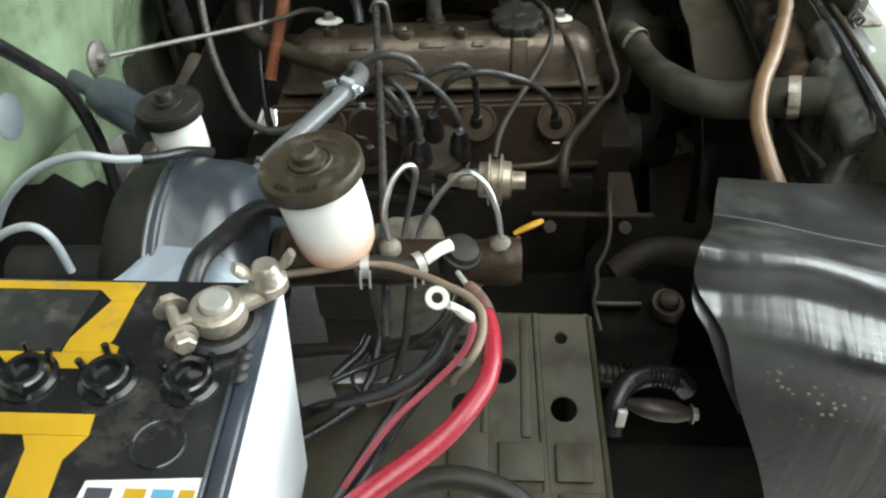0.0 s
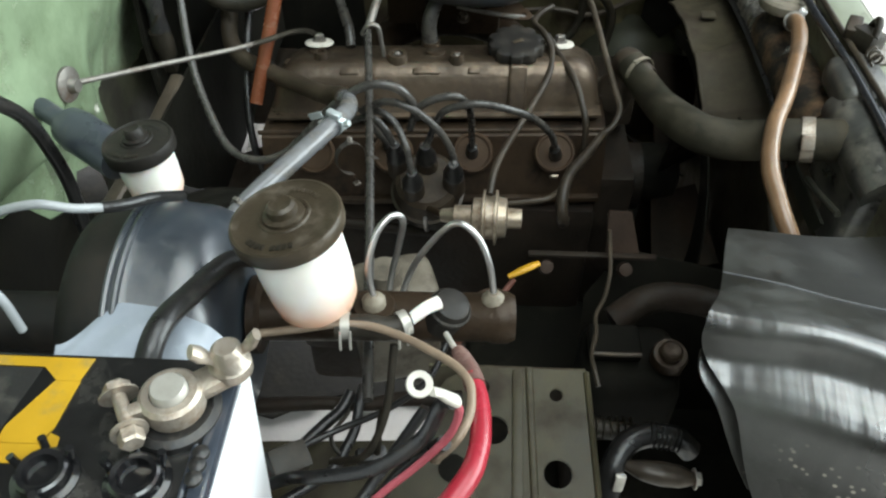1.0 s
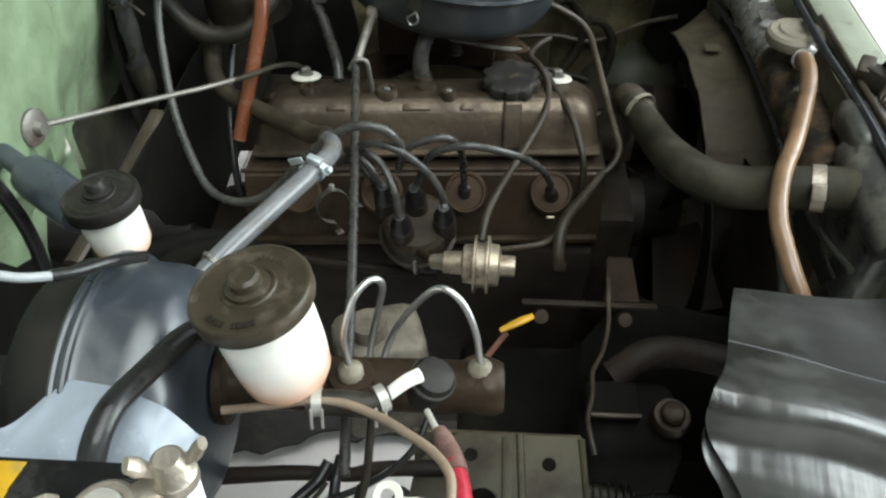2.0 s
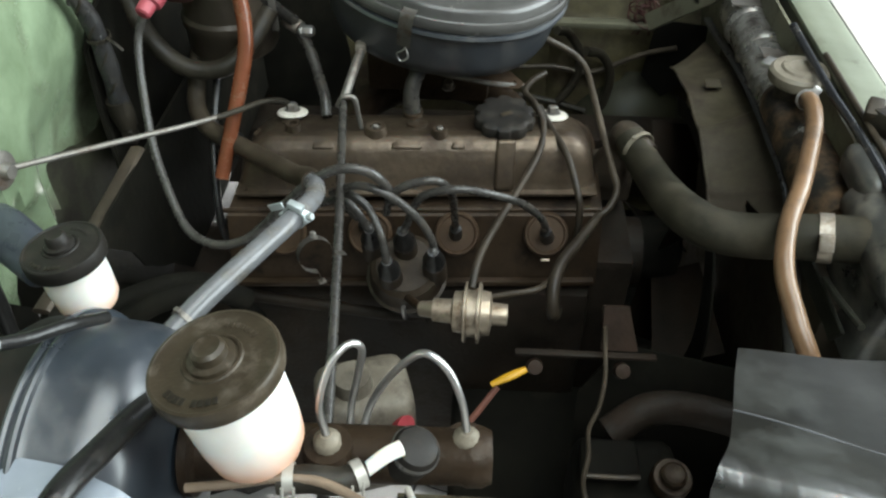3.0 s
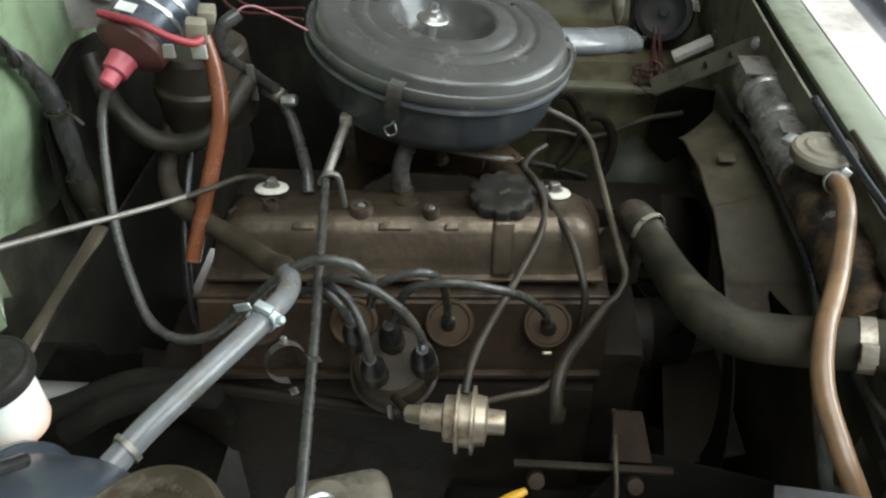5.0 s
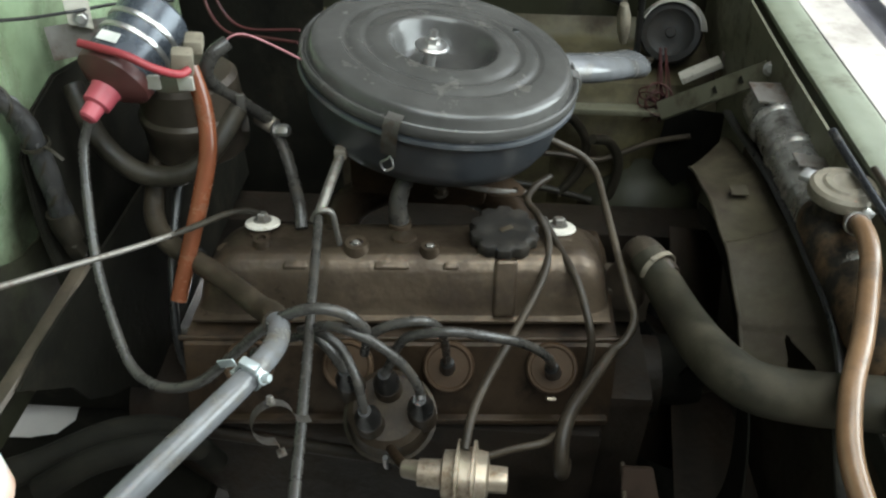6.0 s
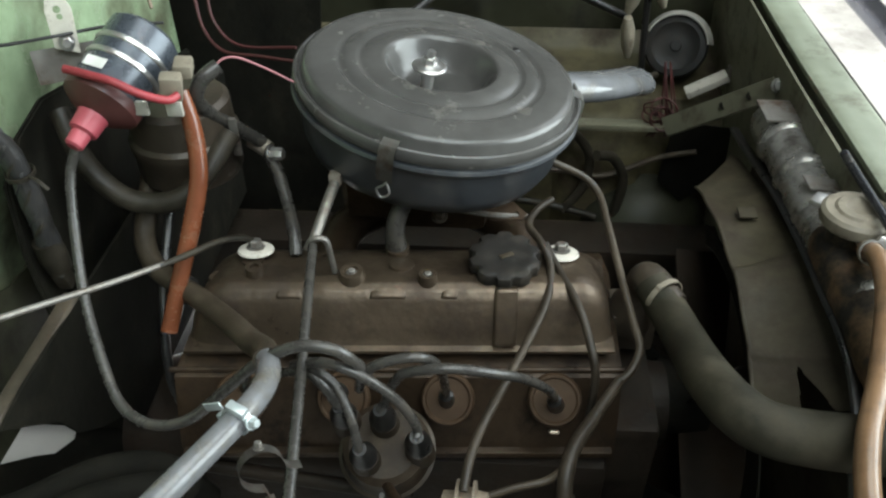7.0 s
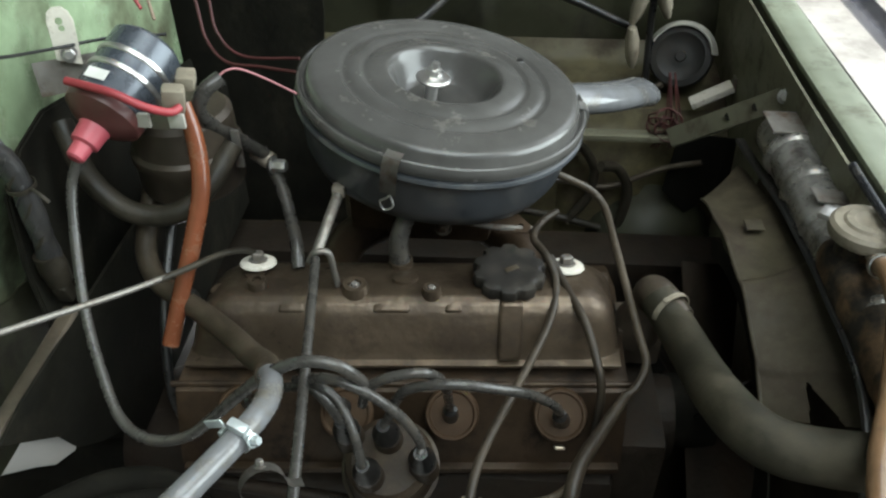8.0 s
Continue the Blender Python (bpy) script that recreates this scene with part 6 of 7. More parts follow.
# ---- rubber sheet over the front corner ----
def rubber_sheet():
    prof = [(0.622, 0.848), (0.590, 0.857), (0.556, 0.870), (0.530, 0.8835), (0.516, 0.8900), (0.5070, 0.8910), (0.5000, 0.8865), (0.4955, 0.8765), (0.4900, 0.8675), (0.4800, 0.8625), (0.4700, 0.8570), (0.461, 0.842), (0.451, 0.79), (0.444, 0.72), (0.440, 0.62)]
    left = [0.312, 0.300, 0.288, 0.278, 0.271, 0.266, 0.263, 0.262, 0.265, 0.271, 0.278, 0.287, 0.302, 0.328, 0.36]

    def at(lst, v):
        s = v * (len(lst) - 1)
        i = min(int(s), len(lst) - 2)
        k = s - i
        a, b, c, d = lst[max(i - 1, 0)], lst[i], lst[i + 1], lst[min(i + 2, len(lst) - 1)]
        return b + 0.5 * k * (c - a + k * (2 * a - 5 * b + 4 * c - d + k * (3 * (b - c) + d - a)))

    def f(u, v):
        y, z, x0 = at([p[0] for p in prof], v), at([p[1] for p in prof], v), at(left, v)
        x = x0 + u * (0.62 - x0)
        d = (x - 0.26)
        bend = smooth01(v / 0.27)
        y -= bend * d * 0.40
        z += bend * (0.017 * smooth01(d / 0.080) - 0.008)
        z += 0.004 * math.sin(d * 22 + v * 5) * (0.3 + v)
        y += 0.003 * math.sin(d * 37 + v * 9)
        return Vector((x, y, z))

    e = thing("rubber_sheet", (0.42, 0.50, 0.62), "black rubber sheet draped over the front corner", "rubber sheet")
    part("sheet", surface(f, 70, 84, 0.003), SHEET, e)
    part("thread_line", tube([f(u / 24, 0.135 + 0.03 * math.sin(u / 24 * 3.1)) + Vector((0, 0, 0.0004)) for u in range(25)], 0.0008, None, 6, 1), GREYTUBE, e, "thin grey-green line across the rubber")
    part("back_fold", surface(lambda u, v: f(0, 0.58 + 0.30 * v) + Vector((-0.012 * math.sin(v * math.pi) + 0.05 * u, 0.010 + 0.012 * u, -0.004)), 8, 16, 0.002), SHEET, e)


def steering_box():
    e = thing("steering_box", (0.27, 0.6, 0.60), "black greasy steering box with a filler plug", "steering box")
    part("housing", box(0.092, 0.085, 0.10, Matrix.Translation((0.260, 0.620, 0.585)), None, 0.020, 3), SHADEBLACK, e)
    part("cover", box(0.050, 0.038, 0.014, Matrix.Translation((0.243, 0.626, 0.686)), None, 0.006, 3), SHADEBLACK, e)
    # thin paler tube paints the highlight along the cover's front rim
    part("rim_highlight", tube([(0.219, 0.6065, 0.700), (0.232, 0.6055, 0.701), (0.250, 0.6055, 0.701), (0.266, 0.607, 0.700)], 0.0022, None, 8, 4), CANISTER, e, "paler tube for the highlight on the cover's rim")
    part("filler_plug", lathe([(0.0165, -0.02), (0.0170, 0.002), (0.0155, 0.005), (0.0115, 0.005), (0.0105, 0.0058), (0.0105, 0.011), (0.0085, 0.0125), (0.005, 0.0115), (0, 0.0115)], frame_of((0.293, 0.610, 0.696), (0, -0.2, 1)), None, 28), HEADIRON, e)
    part("boot", tube([(0.215, 0.55, 0.665), (0.232, 0.548, 0.664), (0.262, 0.545, 0.662)], 0.009, None, 14), DUSTY, e)
    for i in range(7):
        part("boot_ring", lathe([(0.009, -0.0012), (0.0108, 0), (0.009, 0.0012)], frame_of((0.216 + i * 0.0065, 0.549, 0.6645), (1, 0, 0)), None, 16), DUSTY, e)
    part("hose", tube([(0.227, 0.480, 0.665), (0.230, 0.497, 0.685), (0.242, 0.514, 0.695), (0.263, 0.523, 0.697), (0.286, 0.522, 0.694), (0.30, 0.52, 0.68)], 0.0105, None, 18), RUBBER, e, "glossy black elbow hose")
    for i in range(7):
        part("coil_ring", lathe([(0.0104, -0.0010), (0.0116, 0), (0.0104, 0.0010)], frame_of((0.262 + i * 0.0042, 0.5233 - i * 0.0003, 0.6972 - i * 0.0005), (1, -0.07, -0.1)), None, 18), RUBBER, e)
    part("clip", box(0.009, 0.005, 0.024, Matrix.Translation((0.232, 0.478, 0.682)), None, 0.002), CLIPMETAL, e)
    part("pad", tube([(0.240, 0.497, 0.690), (0.258, 0.492, 0.690), (0.280, 0.490, 0.688), (0.298, 0.489, 0.686)], [0.0045, 0.0085, 0.0105, 0.0095, 0.005], None, 18), CANISTER, e, "brown tapered rubber boot")
    part("cap", hexbolt((0.297, 0.489, 0.686), (1, 0, 0), 0.006, 0.006), CLIPMETAL, e)


for f in (radiator, top_hose, overflow_hose, fan, shroud, booster, master_cylinder, clutch_cylinder, battery, cables, rubber_sheet, steering_box):
    f()
reservoir(-0.014, 0.508, 0.952, 0.0372, 0.0307, 0.868, "white brake fluid reservoir with amber-stained base", True, 9)
reservoir(-0.155, 0.621, 0.921, 0.0275, 0.022, 0.872, "small white clutch fluid reservoir with black cap", False, 5)
brake_pipe([(0.033, 0.527, 0.862), (0.030, 0.533, 0.885), (0.036, 0.548, 0.905), (0.046, 0.559, 0.912), (0.053, 0.565, 0.902), (0.048, 0.570, 0.87), (0.040, 0.575, 0.83), (0.034, 0.58, 0.78)], "bright steel brake pipe bent in a hairpin")
brake_pipe([(0.121, 0.538, 0.858), (0.117, 0.545, 0.88), (0.108, 0.553, 0.899), (0.094, 0.560, 0.906), (0.080, 0.563, 0.892), (0.062, 0.565, 0.86), (0.05, 0.57, 0.82), (0.04, 0.575, 0.76)], "bright steel brake pipe arched to one side")


# ---- hoses, rods and wiring round the engine ----
def hose(name, pts, r, mat, label, category="hose", steps=8, hollow=0.0, flat=1.0):
    e = thing(name, pts[-1], label, category)
    part("tube", tube(pts, r, None, 16, steps, flat, True, hollow), mat, e)
    return e


def heater_hose():
    e = thing("heater_hose", (-0.075, 0.63, 0.84), "grey vinyl hose joined to dusty rubber with a plated clamp", "hose")
    low = [(-0.031, 0.814, 0.836), (-0.023, 0.794, 0.845), (-0.020, 0.768, 0.853), (-0.027, 0.735, 0.861), (-0.049, 0.690, 0.862), (-0.077, 0.640, 0.859), (-0.094, 0.608, 0.854)]
    part("grey_section", tube(low, 0.0089, None, 20, 10), GREYTUBE, e)
    up = [(-0.205, 1.05, 0.83), (-0.203, 1.02, 0.812), (-0.199, 0.993, 0.794), (-0.181, 0.968, 0.784), (-0.150, 0.945, 0.783), (-0.116, 0.918, 0.787), (-0.084, 0.885, 0.798), (-0.056, 0.851, 0.813), (-0.037, 0.827, 0.829), (-0.029, 0.808, 0.839)]
    part("rubber_section", tube(up, 0.0102, None, 18, 8), OLDHOSE, e)
    part("band", lathe([(0.0102, -0.008), (0.0125, -0.007), (0.0125, 0.007), (0.0102, 0.008)], frame_of((-0.148, 0.944, 0.783), (0.8, -0.55, 0.06)), None, 20), RUBBER, e)
    part("nozzle", tube([(-0.094, 0.608, 0.854), (-0.100, 0.596, 0.851), (-0.106, 0.585, 0.845)], [0.0095, 0.0085, 0.0085], None, 16, 4), CLIPMETAL, e, "pale pipe stub")
    cl = ring_clamp((-0.027, 0.735, 0.861), (-0.4, -0.9, 0.05), 0.0094, 0.0065, PALEZINC, e, 0.006, 200, label="pale plated worm-drive hose clamp")
    part("screw", hexbolt((-0.016, 0.729, 0.866), (0.85, -0.35, 0.4), 0.0032, 0.006), PALEZINC, cl)
    part("housing", box(0.014, 0.007, 0.006, Matrix.Translation((-0.026, 0.734, 0.8695)) @ Euler((0, 0.15, -0.4)).to_matrix().to_4x4(), None, 0.0015), PALEZINC, cl)
    part("tail", box(0.014, 0.0012, 0.0065, Matrix.Translation((-0.043, 0.741, 0.862)) @ Euler((0, -0.4, -0.2)).to_matrix().to_4x4(), None, 0.0004), PALEZINC, cl)
    ring_clamp((-0.087, 0.621, 0.856), (-0.5, -0.85, -0.12), 0.0092, 0.004, DULLSTEEL, e, 0.004, 100)
    c = thing("open_clamp", (-0.009, 0.723, 0.82), "open steel c-shaped hose clamp hanging free", "clamp")
    n = Vector((0.45, -0.85, 0.32)).normalized()
    ex = (Vector((1, 0.0, 0.0)) - n * n.x).normalized()
    ey = n.cross(ex)
    mid = Vector((-0.010, 0.715, 0.838))
    ring = lambda deg, r: mid + (ex * math.cos(radians(deg)) + ey * math.sin(radians(deg))) * r
    line = [ring(-6, 0.026), ring(-6, 0.0195), ring(2, 0.0155)] + [ring(d, 0.0148) for d in range(18, 265, 18)] + [ring(276, 0.0155), ring(280, 0.020), ring(282, 0.0255)]
    bm = bmesh.new()
    rows = [(bm.verts.new(p - n * 0.005), bm.verts.new(p + n * 0.005)) for p in line]
    for a, b in zip(rows, rows[1:]):
        bm.faces.new((a[0], a[1], b[1], b[0]))
    bmesh.ops.solidify(bm, geom=bm.faces[:], thickness=0.002)
    part("band", bm, DULLSTEEL, c)
    part("screw", hexbolt(ring(95, 0.0150), ey, 0.0026, 0.005), DULLSTEEL, c)
    part("foot", box(0.006, 0.0085, 0.0018, Matrix.Translation(ring(281, 0.0265)) @ n.to_track_quat("Y", "Z").to_matrix().to_4x4(), None, 0.0004), DULLSTEEL, c)
    return e


def linkage_rod():
    e = thing("linkage_rod", (0.03, 0.48, 0.78), "long straight steel linkage rod with a strap at the top", "rod")
    part("rod", tube([(-0.023, 0.951, 0.832), (0.005, 0.72, 0.816), (0.030, 0.48, 0.797)], 0.0042, None, 12, 6), GREYWIRE, e)
    part("strap", tube([(-0.030, 0.955, 0.826), (-0.023, 0.953, 0.838), (-0.012, 0.955, 0.836), (-0.009, 0.956, 0.815), (-0.007, 0.956, 0.798)], 0.003, None, 8), DULLSTEEL, e)
    part("upper_rod", tube([(-0.022, 0.955, 0.836), (-0.016, 0.98, 0.850), (-0.010, 1.01, 0.862)], 0.005, None, 10), DULLSTEEL, e)
    part("knuckle", box(0.012, 0.012, 0.012, Matrix.Translation((-0.010, 1.012, 0.858)), None, 0.003), BRASS, e)


def small_lines():
    hose("choke_cable", [(-0.266, 0.748, 0.889), (-0.215, 0.818, 0.866), (-0.170, 0.880, 0.845), (-0.145, 0.918, 0.833)], 0.0027, DULLSTEEL, "thin bright choke cable from the firewall grommet", "cable")
    hose("choke_sheath", [(-0.148, 0.913, 0.834), (-0.131, 0.940, 0.827), (-0.115, 0.965, 0.821), (-0.100, 0.984, 0.812), (-0.090, 0.993, 0.800)], 0.0030, DUSTY, "dusty brown choke sheath over the valve cover", "cable")
    hose("crossover_hose", [(-0.262, 1.03, 0.915), (-0.240, 1.005, 0.878), (-0.212, 0.995, 0.850), (-0.185, 0.995, 0.840), (-0.155, 1.000, 0.844), (-0.132, 1.02, 0.862), (-0.115, 1.05, 0.885)], 0.0102, DUSTY, "dusty black rubber hose in a deep sag")
    hose("orange_hose", [(-0.140, 1.018, 0.945), (-0.131, 1.006, 0.912), (-0.128, 0.988, 0.877), (-0.135, 0.966, 0.840), (-0.145, 0.940, 0.801), (-0.156, 0.912, 0.757)], [0.0074, 0.0080, 0.0082, 0.0081, 0.0079, 0.0077], ORANGE, "orange-brown rubber hose hanging open-ended", hollow=0.6)
    hose("vacuum_line", [(0.196, 1.082, 0.799), (0.180, 1.060, 0.801), (0.171, 1.030, 0.804), (0.181, 1.000, 0.808), (0.190, 0.975, 0.799), (0.184, 0.930, 0.791), (0.156, 0.860, 0.784), (0.134, 0.810, 0.778), (0.124, 0.780, 0.772), (0.120, 0.757, 0.762)], 0.0037, LINE, "thin dusty vacuum line draped over the valve cover")
    hose("vacuum_line", [(0.186, 1.003, 0.803), (0.196, 0.980, 0.796), (0.213, 0.932, 0.792), (0.223, 0.905, 0.775), (0.229, 0.886, 0.752), (0.229, 0.882, 0.70)], 0.0038, LINE, "thin dusty vacuum line beside the valve cover")
    hose("fuel_line", [(0.185, 1.09, 0.842), (0.200, 1.09, 0.836), (0.229, 1.098, 0.816), (0.244, 1.085, 0.804), (0.249, 1.04, 0.799), (0.256, 0.99, 0.787), (0.264, 0.94, 0.772), (0.269, 0.912, 0.762), (0.261, 0.894, 0.753), (0.249, 0.885, 0.746)], 0.0038, OLDHOSE, "thin metal fuel line bent round the engine")
    hose("fuel_line_sleeve", [(0.251, 0.887, 0.747), (0.227, 0.850, 0.742), (0.208, 0.818, 0.741), (0.200, 0.795, 0.733), (0.200, 0.779, 0.712), (0.204, 0.79, 0.695), (0.208, 0.81, 0.68)], [0.0046, 0.0062, 0.0066, 0.0064, 0.0062], LINE, "thick rubber sleeve on the fuel line")
    hose("pcv_hose", [(0.045, 1.005, 0.785), (0.043, 1.006, 0.802), (0.045, 1.012, 0.820), (0.056, 1.024, 0.838), (0.074, 1.036, 0.848), (0.092, 1.045, 0.852)], [0.0108, 0.0092, 0.0088, 0.0088, 0.0086], GREYWIRE, "grey breather hose rising from the valve cover")
    hose("fuel_hose", [(-0.110, 1.040, 0.959), (-0.123, 1.030, 0.951), (-0.132, 1.030, 0.932), (-0.128, 1.045, 0.908), (-0.114, 1.068, 0.880), (-0.098, 1.085, 0.855)], 0.0068, GREYWIRE, "grey fuel hose with an open pale end", hollow=0.6)
    hose("fuel_hose", [(-0.095, 1.085, 0.846), (-0.080, 1.065, 0.832), (-0.066, 1.035, 0.815), (-0.054, 1.003, 0.806), (-0.050, 0.985, 0.792)], 0.0062, GREYWIRE, "grey fuel hose down to the valve cover")
    hose("vacuum_pipe", [(0.135, 0.765, 0.742), (0.160, 0.785, 0.728), (0.185, 0.795, 0.726), (0.200, 0.80, 0.738)], 0.0032, OLDHOSE, "thin dusty vacuum pipe beside the distributor", "pipe")
    e = thing("fuel_joint", (-0.095, 1.085, 0.84), "plated brass fuel joint with a hex end", "pipe fitting")
    part("body", tube([(-0.110, 1.092, 0.853), (-0.092, 1.083, 0.847)], 0.0088, None, 12, 2), BRASS, e)
    part("hex", hexbolt((-0.087, 1.072, 0.850), (1, -0.2, 0.1), 0.006, 0.014), STEEL, e)
    g = thing("grommet", (-0.27, 0.748, 0.88), "pale round cable grommet on the firewall", "grommet")
    part("disc", lathe([(0, 0.0), (0.0165, 0.0), (0.0165, 0.003), (0.012, 0.005), (0.008, 0.0055), (0.006, 0.012), (0, 0.012)], frame_of((-0.272, 0.746, 0.889), (1, -0.15, 0)), None, 28), DULLSTEEL, g)
    hose("sump_wire", [(0.252, 0.79, 0.71), (0.247, 0.735, 0.715), (0.244, 0.70, 0.712), (0.236, 0.668, 0.712), (0.224, 0.640, 0.716), (0.221, 0.612, 0.722), (0.214, 0.585, 0.728), (0.2135, 0.565, 0.734), (0.2165, 0.548, 0.730)], 0.0021, OLDHOSE, "thin dusty wire hanging from the engine bracket", "wire")
    hose("lower_hose", [(0.245, 0.655, 0.69), (0.28, 0.672, 0.705), (0.32, 0.672, 0.708), (0.38, 0.66, 0.70), (0.44, 0.65, 0.68)], 0.015, IRON, "black lower radiator hose")
    d = thing("dipstick", (0.15, 0.68, 0.70), "oil dipstick with a yellow-orange tip", "dipstick")
    part("blade", tube([(0.146, 0.672, 0.728), (0.12, 0.650, 0.70), (0.09, 0.64, 0.66)], 0.003, None, 8), REDBROWN, d)
    part("grip", tube([(0.140, 0.670, 0.733), (0.156, 0.677, 0.737), (0.170, 0.684, 0.739)], [0.0026, 0.0038, 0.0042, 0.003], None, 10, 6, 0.7), TIP, d, "yellow-orange grip")
    hose("heater_pipe", [(-0.26, 0.70, 0.755), (-0.22, 0.74, 0.735), (-0.18, 0.79, 0.715), (-0.145, 0.82, 0.68), (-0.12, 0.83, 0.62)], 0.012, SHADEBLACK, "black rubber pipe low beside the bellhousing")
    hose("heater_pipe", [(-0.21, 0.72, 0.73), (-0.17, 0.74, 0.745), (-0.13, 0.76, 0.74), (-0.11, 0.79, 0.70)], 0.011, SHADEBLACK, "dusty rubber pipe curving near the booster")
    hose("speedo_cable", [(-0.175, 1.06, 0.86), (-0.178, 1.00, 0.80), (-0.176, 0.95, 0.75), (-0.168, 0.91, 0.69), (-0.15, 0.90, 0.63)], 0.0045, RUBBER, "thin black speedometer cable", "cable")
    hose("vacuum_hose", [(-0.045, 0.545, 0.875), (-0.061, 0.520, 0.902), (-0.073, 0.472, 0.920), (-0.080, 0.432, 0.930), (-0.086, 0.405, 0.905), (-0.09, 0.40, 0.86)], 0.0078, RUBBER, "black rubber vacuum hose from the booster", "hose", 8, 0, 0.8)
    hose("grey_hose", [(-0.262, 0.500, 0.89), (-0.235, 0.500, 0.928), (-0.204, 0.502, 0.953), (-0.173, 0.504, 0.963), (-0.150, 0.508, 0.957), (-0.135, 0.515, 0.952)], 0.0031, PALETUBE, "pale grey plastic hose arching over the booster")
    hose("grey_hose", [(-0.23, 0.45, 0.925), (-0.210, 0.450, 0.941), (-0.190, 0.450, 0.947), (-0.180, 0.450, 0.935), (-0.178, 0.450, 0.905)], 0.0030, PALETUBE, "short pale hose beside the battery")
    hose("vacuum_hose", [(-0.136, 0.515, 0.952), (-0.126, 0.525, 0.946), (-0.115, 0.545, 0.935), (-0.108, 0.57, 0.915)], 0.0040, RUBBER, "short black hose joined to the pale tube", "hose")
    hose("rubber_conduit", [(-0.262, 0.56, 1.03), (-0.250, 0.578, 1.007), (-0.244, 0.605, 0.970), (-0.240, 0.627, 0.937), (-0.238, 0.637, 0.895), (-0.236, 0.638, 0.855), (-0.236, 0.63, 0.80)], 0.0058, RUBBER, "black rubber conduit down the green firewall", "conduit")


def rubber_plug():
    solo("rubber_plug", lathe([(0, 0.004), (0.016, 0.004), (0.019, 0.002), (0.0195, 0.0)], frame_of((-0.2745, 0.592, 0.931), (1, 0, 0)), None, 28), PALEPLUG, "pale blue-grey rubber plug in the green firewall", "plug")


def harness():
    e = thing("wiring_harness", (-0.265, 0.94, 0.79), "taped black wiring harness down the firewall", "wiring")
    pts = [(-0.270, 0.86, 1.035), (-0.268, 0.895, 0.998), (-0.266, 0.922, 0.964), (-0.263, 0.938, 0.936), (-0.260, 0.942, 0.908), (-0.260, 0.944, 0.870), (-0.261, 0.945, 0.838), (-0.262, 0.946, 0.815)]
    part("loom", tube(pts, [0.0034, 0.0036, 0.0042, 0.0060, 0.0085, 0.0100, 0.0088, 0.0105, 0.0090, 0.0110, 0.0095], None, 14), TAPE, e)
    part("branch", tube([(-0.271, 0.875, 1.035), (-0.269, 0.905, 0.995), (-0.267, 0.932, 0.955), (-0.267, 0.952, 0.915), (-0.266, 0.955, 0.86), (-0.265, 0.952, 0.82)], 0.0040, None, 10), TAPE, e)
    part("tie", lathe([(0.0112, -0.002), (0.0122, -0.002), (0.0122, 0.002), (0.0112, 0.002)], frame_of((-0.260, 0.943, 0.905), (0, -0.1, 1)), None, 18), DUSTY, e)
    part("tie_tail", tube([(-0.249, 0.938, 0.906), (-0.240, 0.934, 0.903), (-0.233, 0.932, 0.897)], 0.0018, None, 6, 4, 0.5), DUSTY, e)
    line = spline(pts, 6)
    for k in range(4):
        turn = [p + Vector((0.0, math.cos(i * 0.55 + k * 1.6), 0.0)) * (0.010 - 0.004 * (i < 12)) + Vector((0.007 * math.sin(i * 0.55 + k * 1.6), 0, 0)) for i, p in enumerate(line)]
        part("strand", tube(turn[::3], 0.0019, None, 6, 4), TAPE if k % 2 else DUSTY, e)
    part("sheath", tube([(-0.263, 0.944, 0.832), (-0.262, 0.945, 0.815), (-0.261, 0.946, 0.798)], [0.012, 0.013, 0.011], None, 14), DUSTY, e)
    part("plug", box(0.014, 0.014, 0.022, Matrix.Translation((-0.260, 0.948, 0.778)) @ Matrix.Rotation(0.3, 4, "X"), None, 0.003), DUSTY, e)


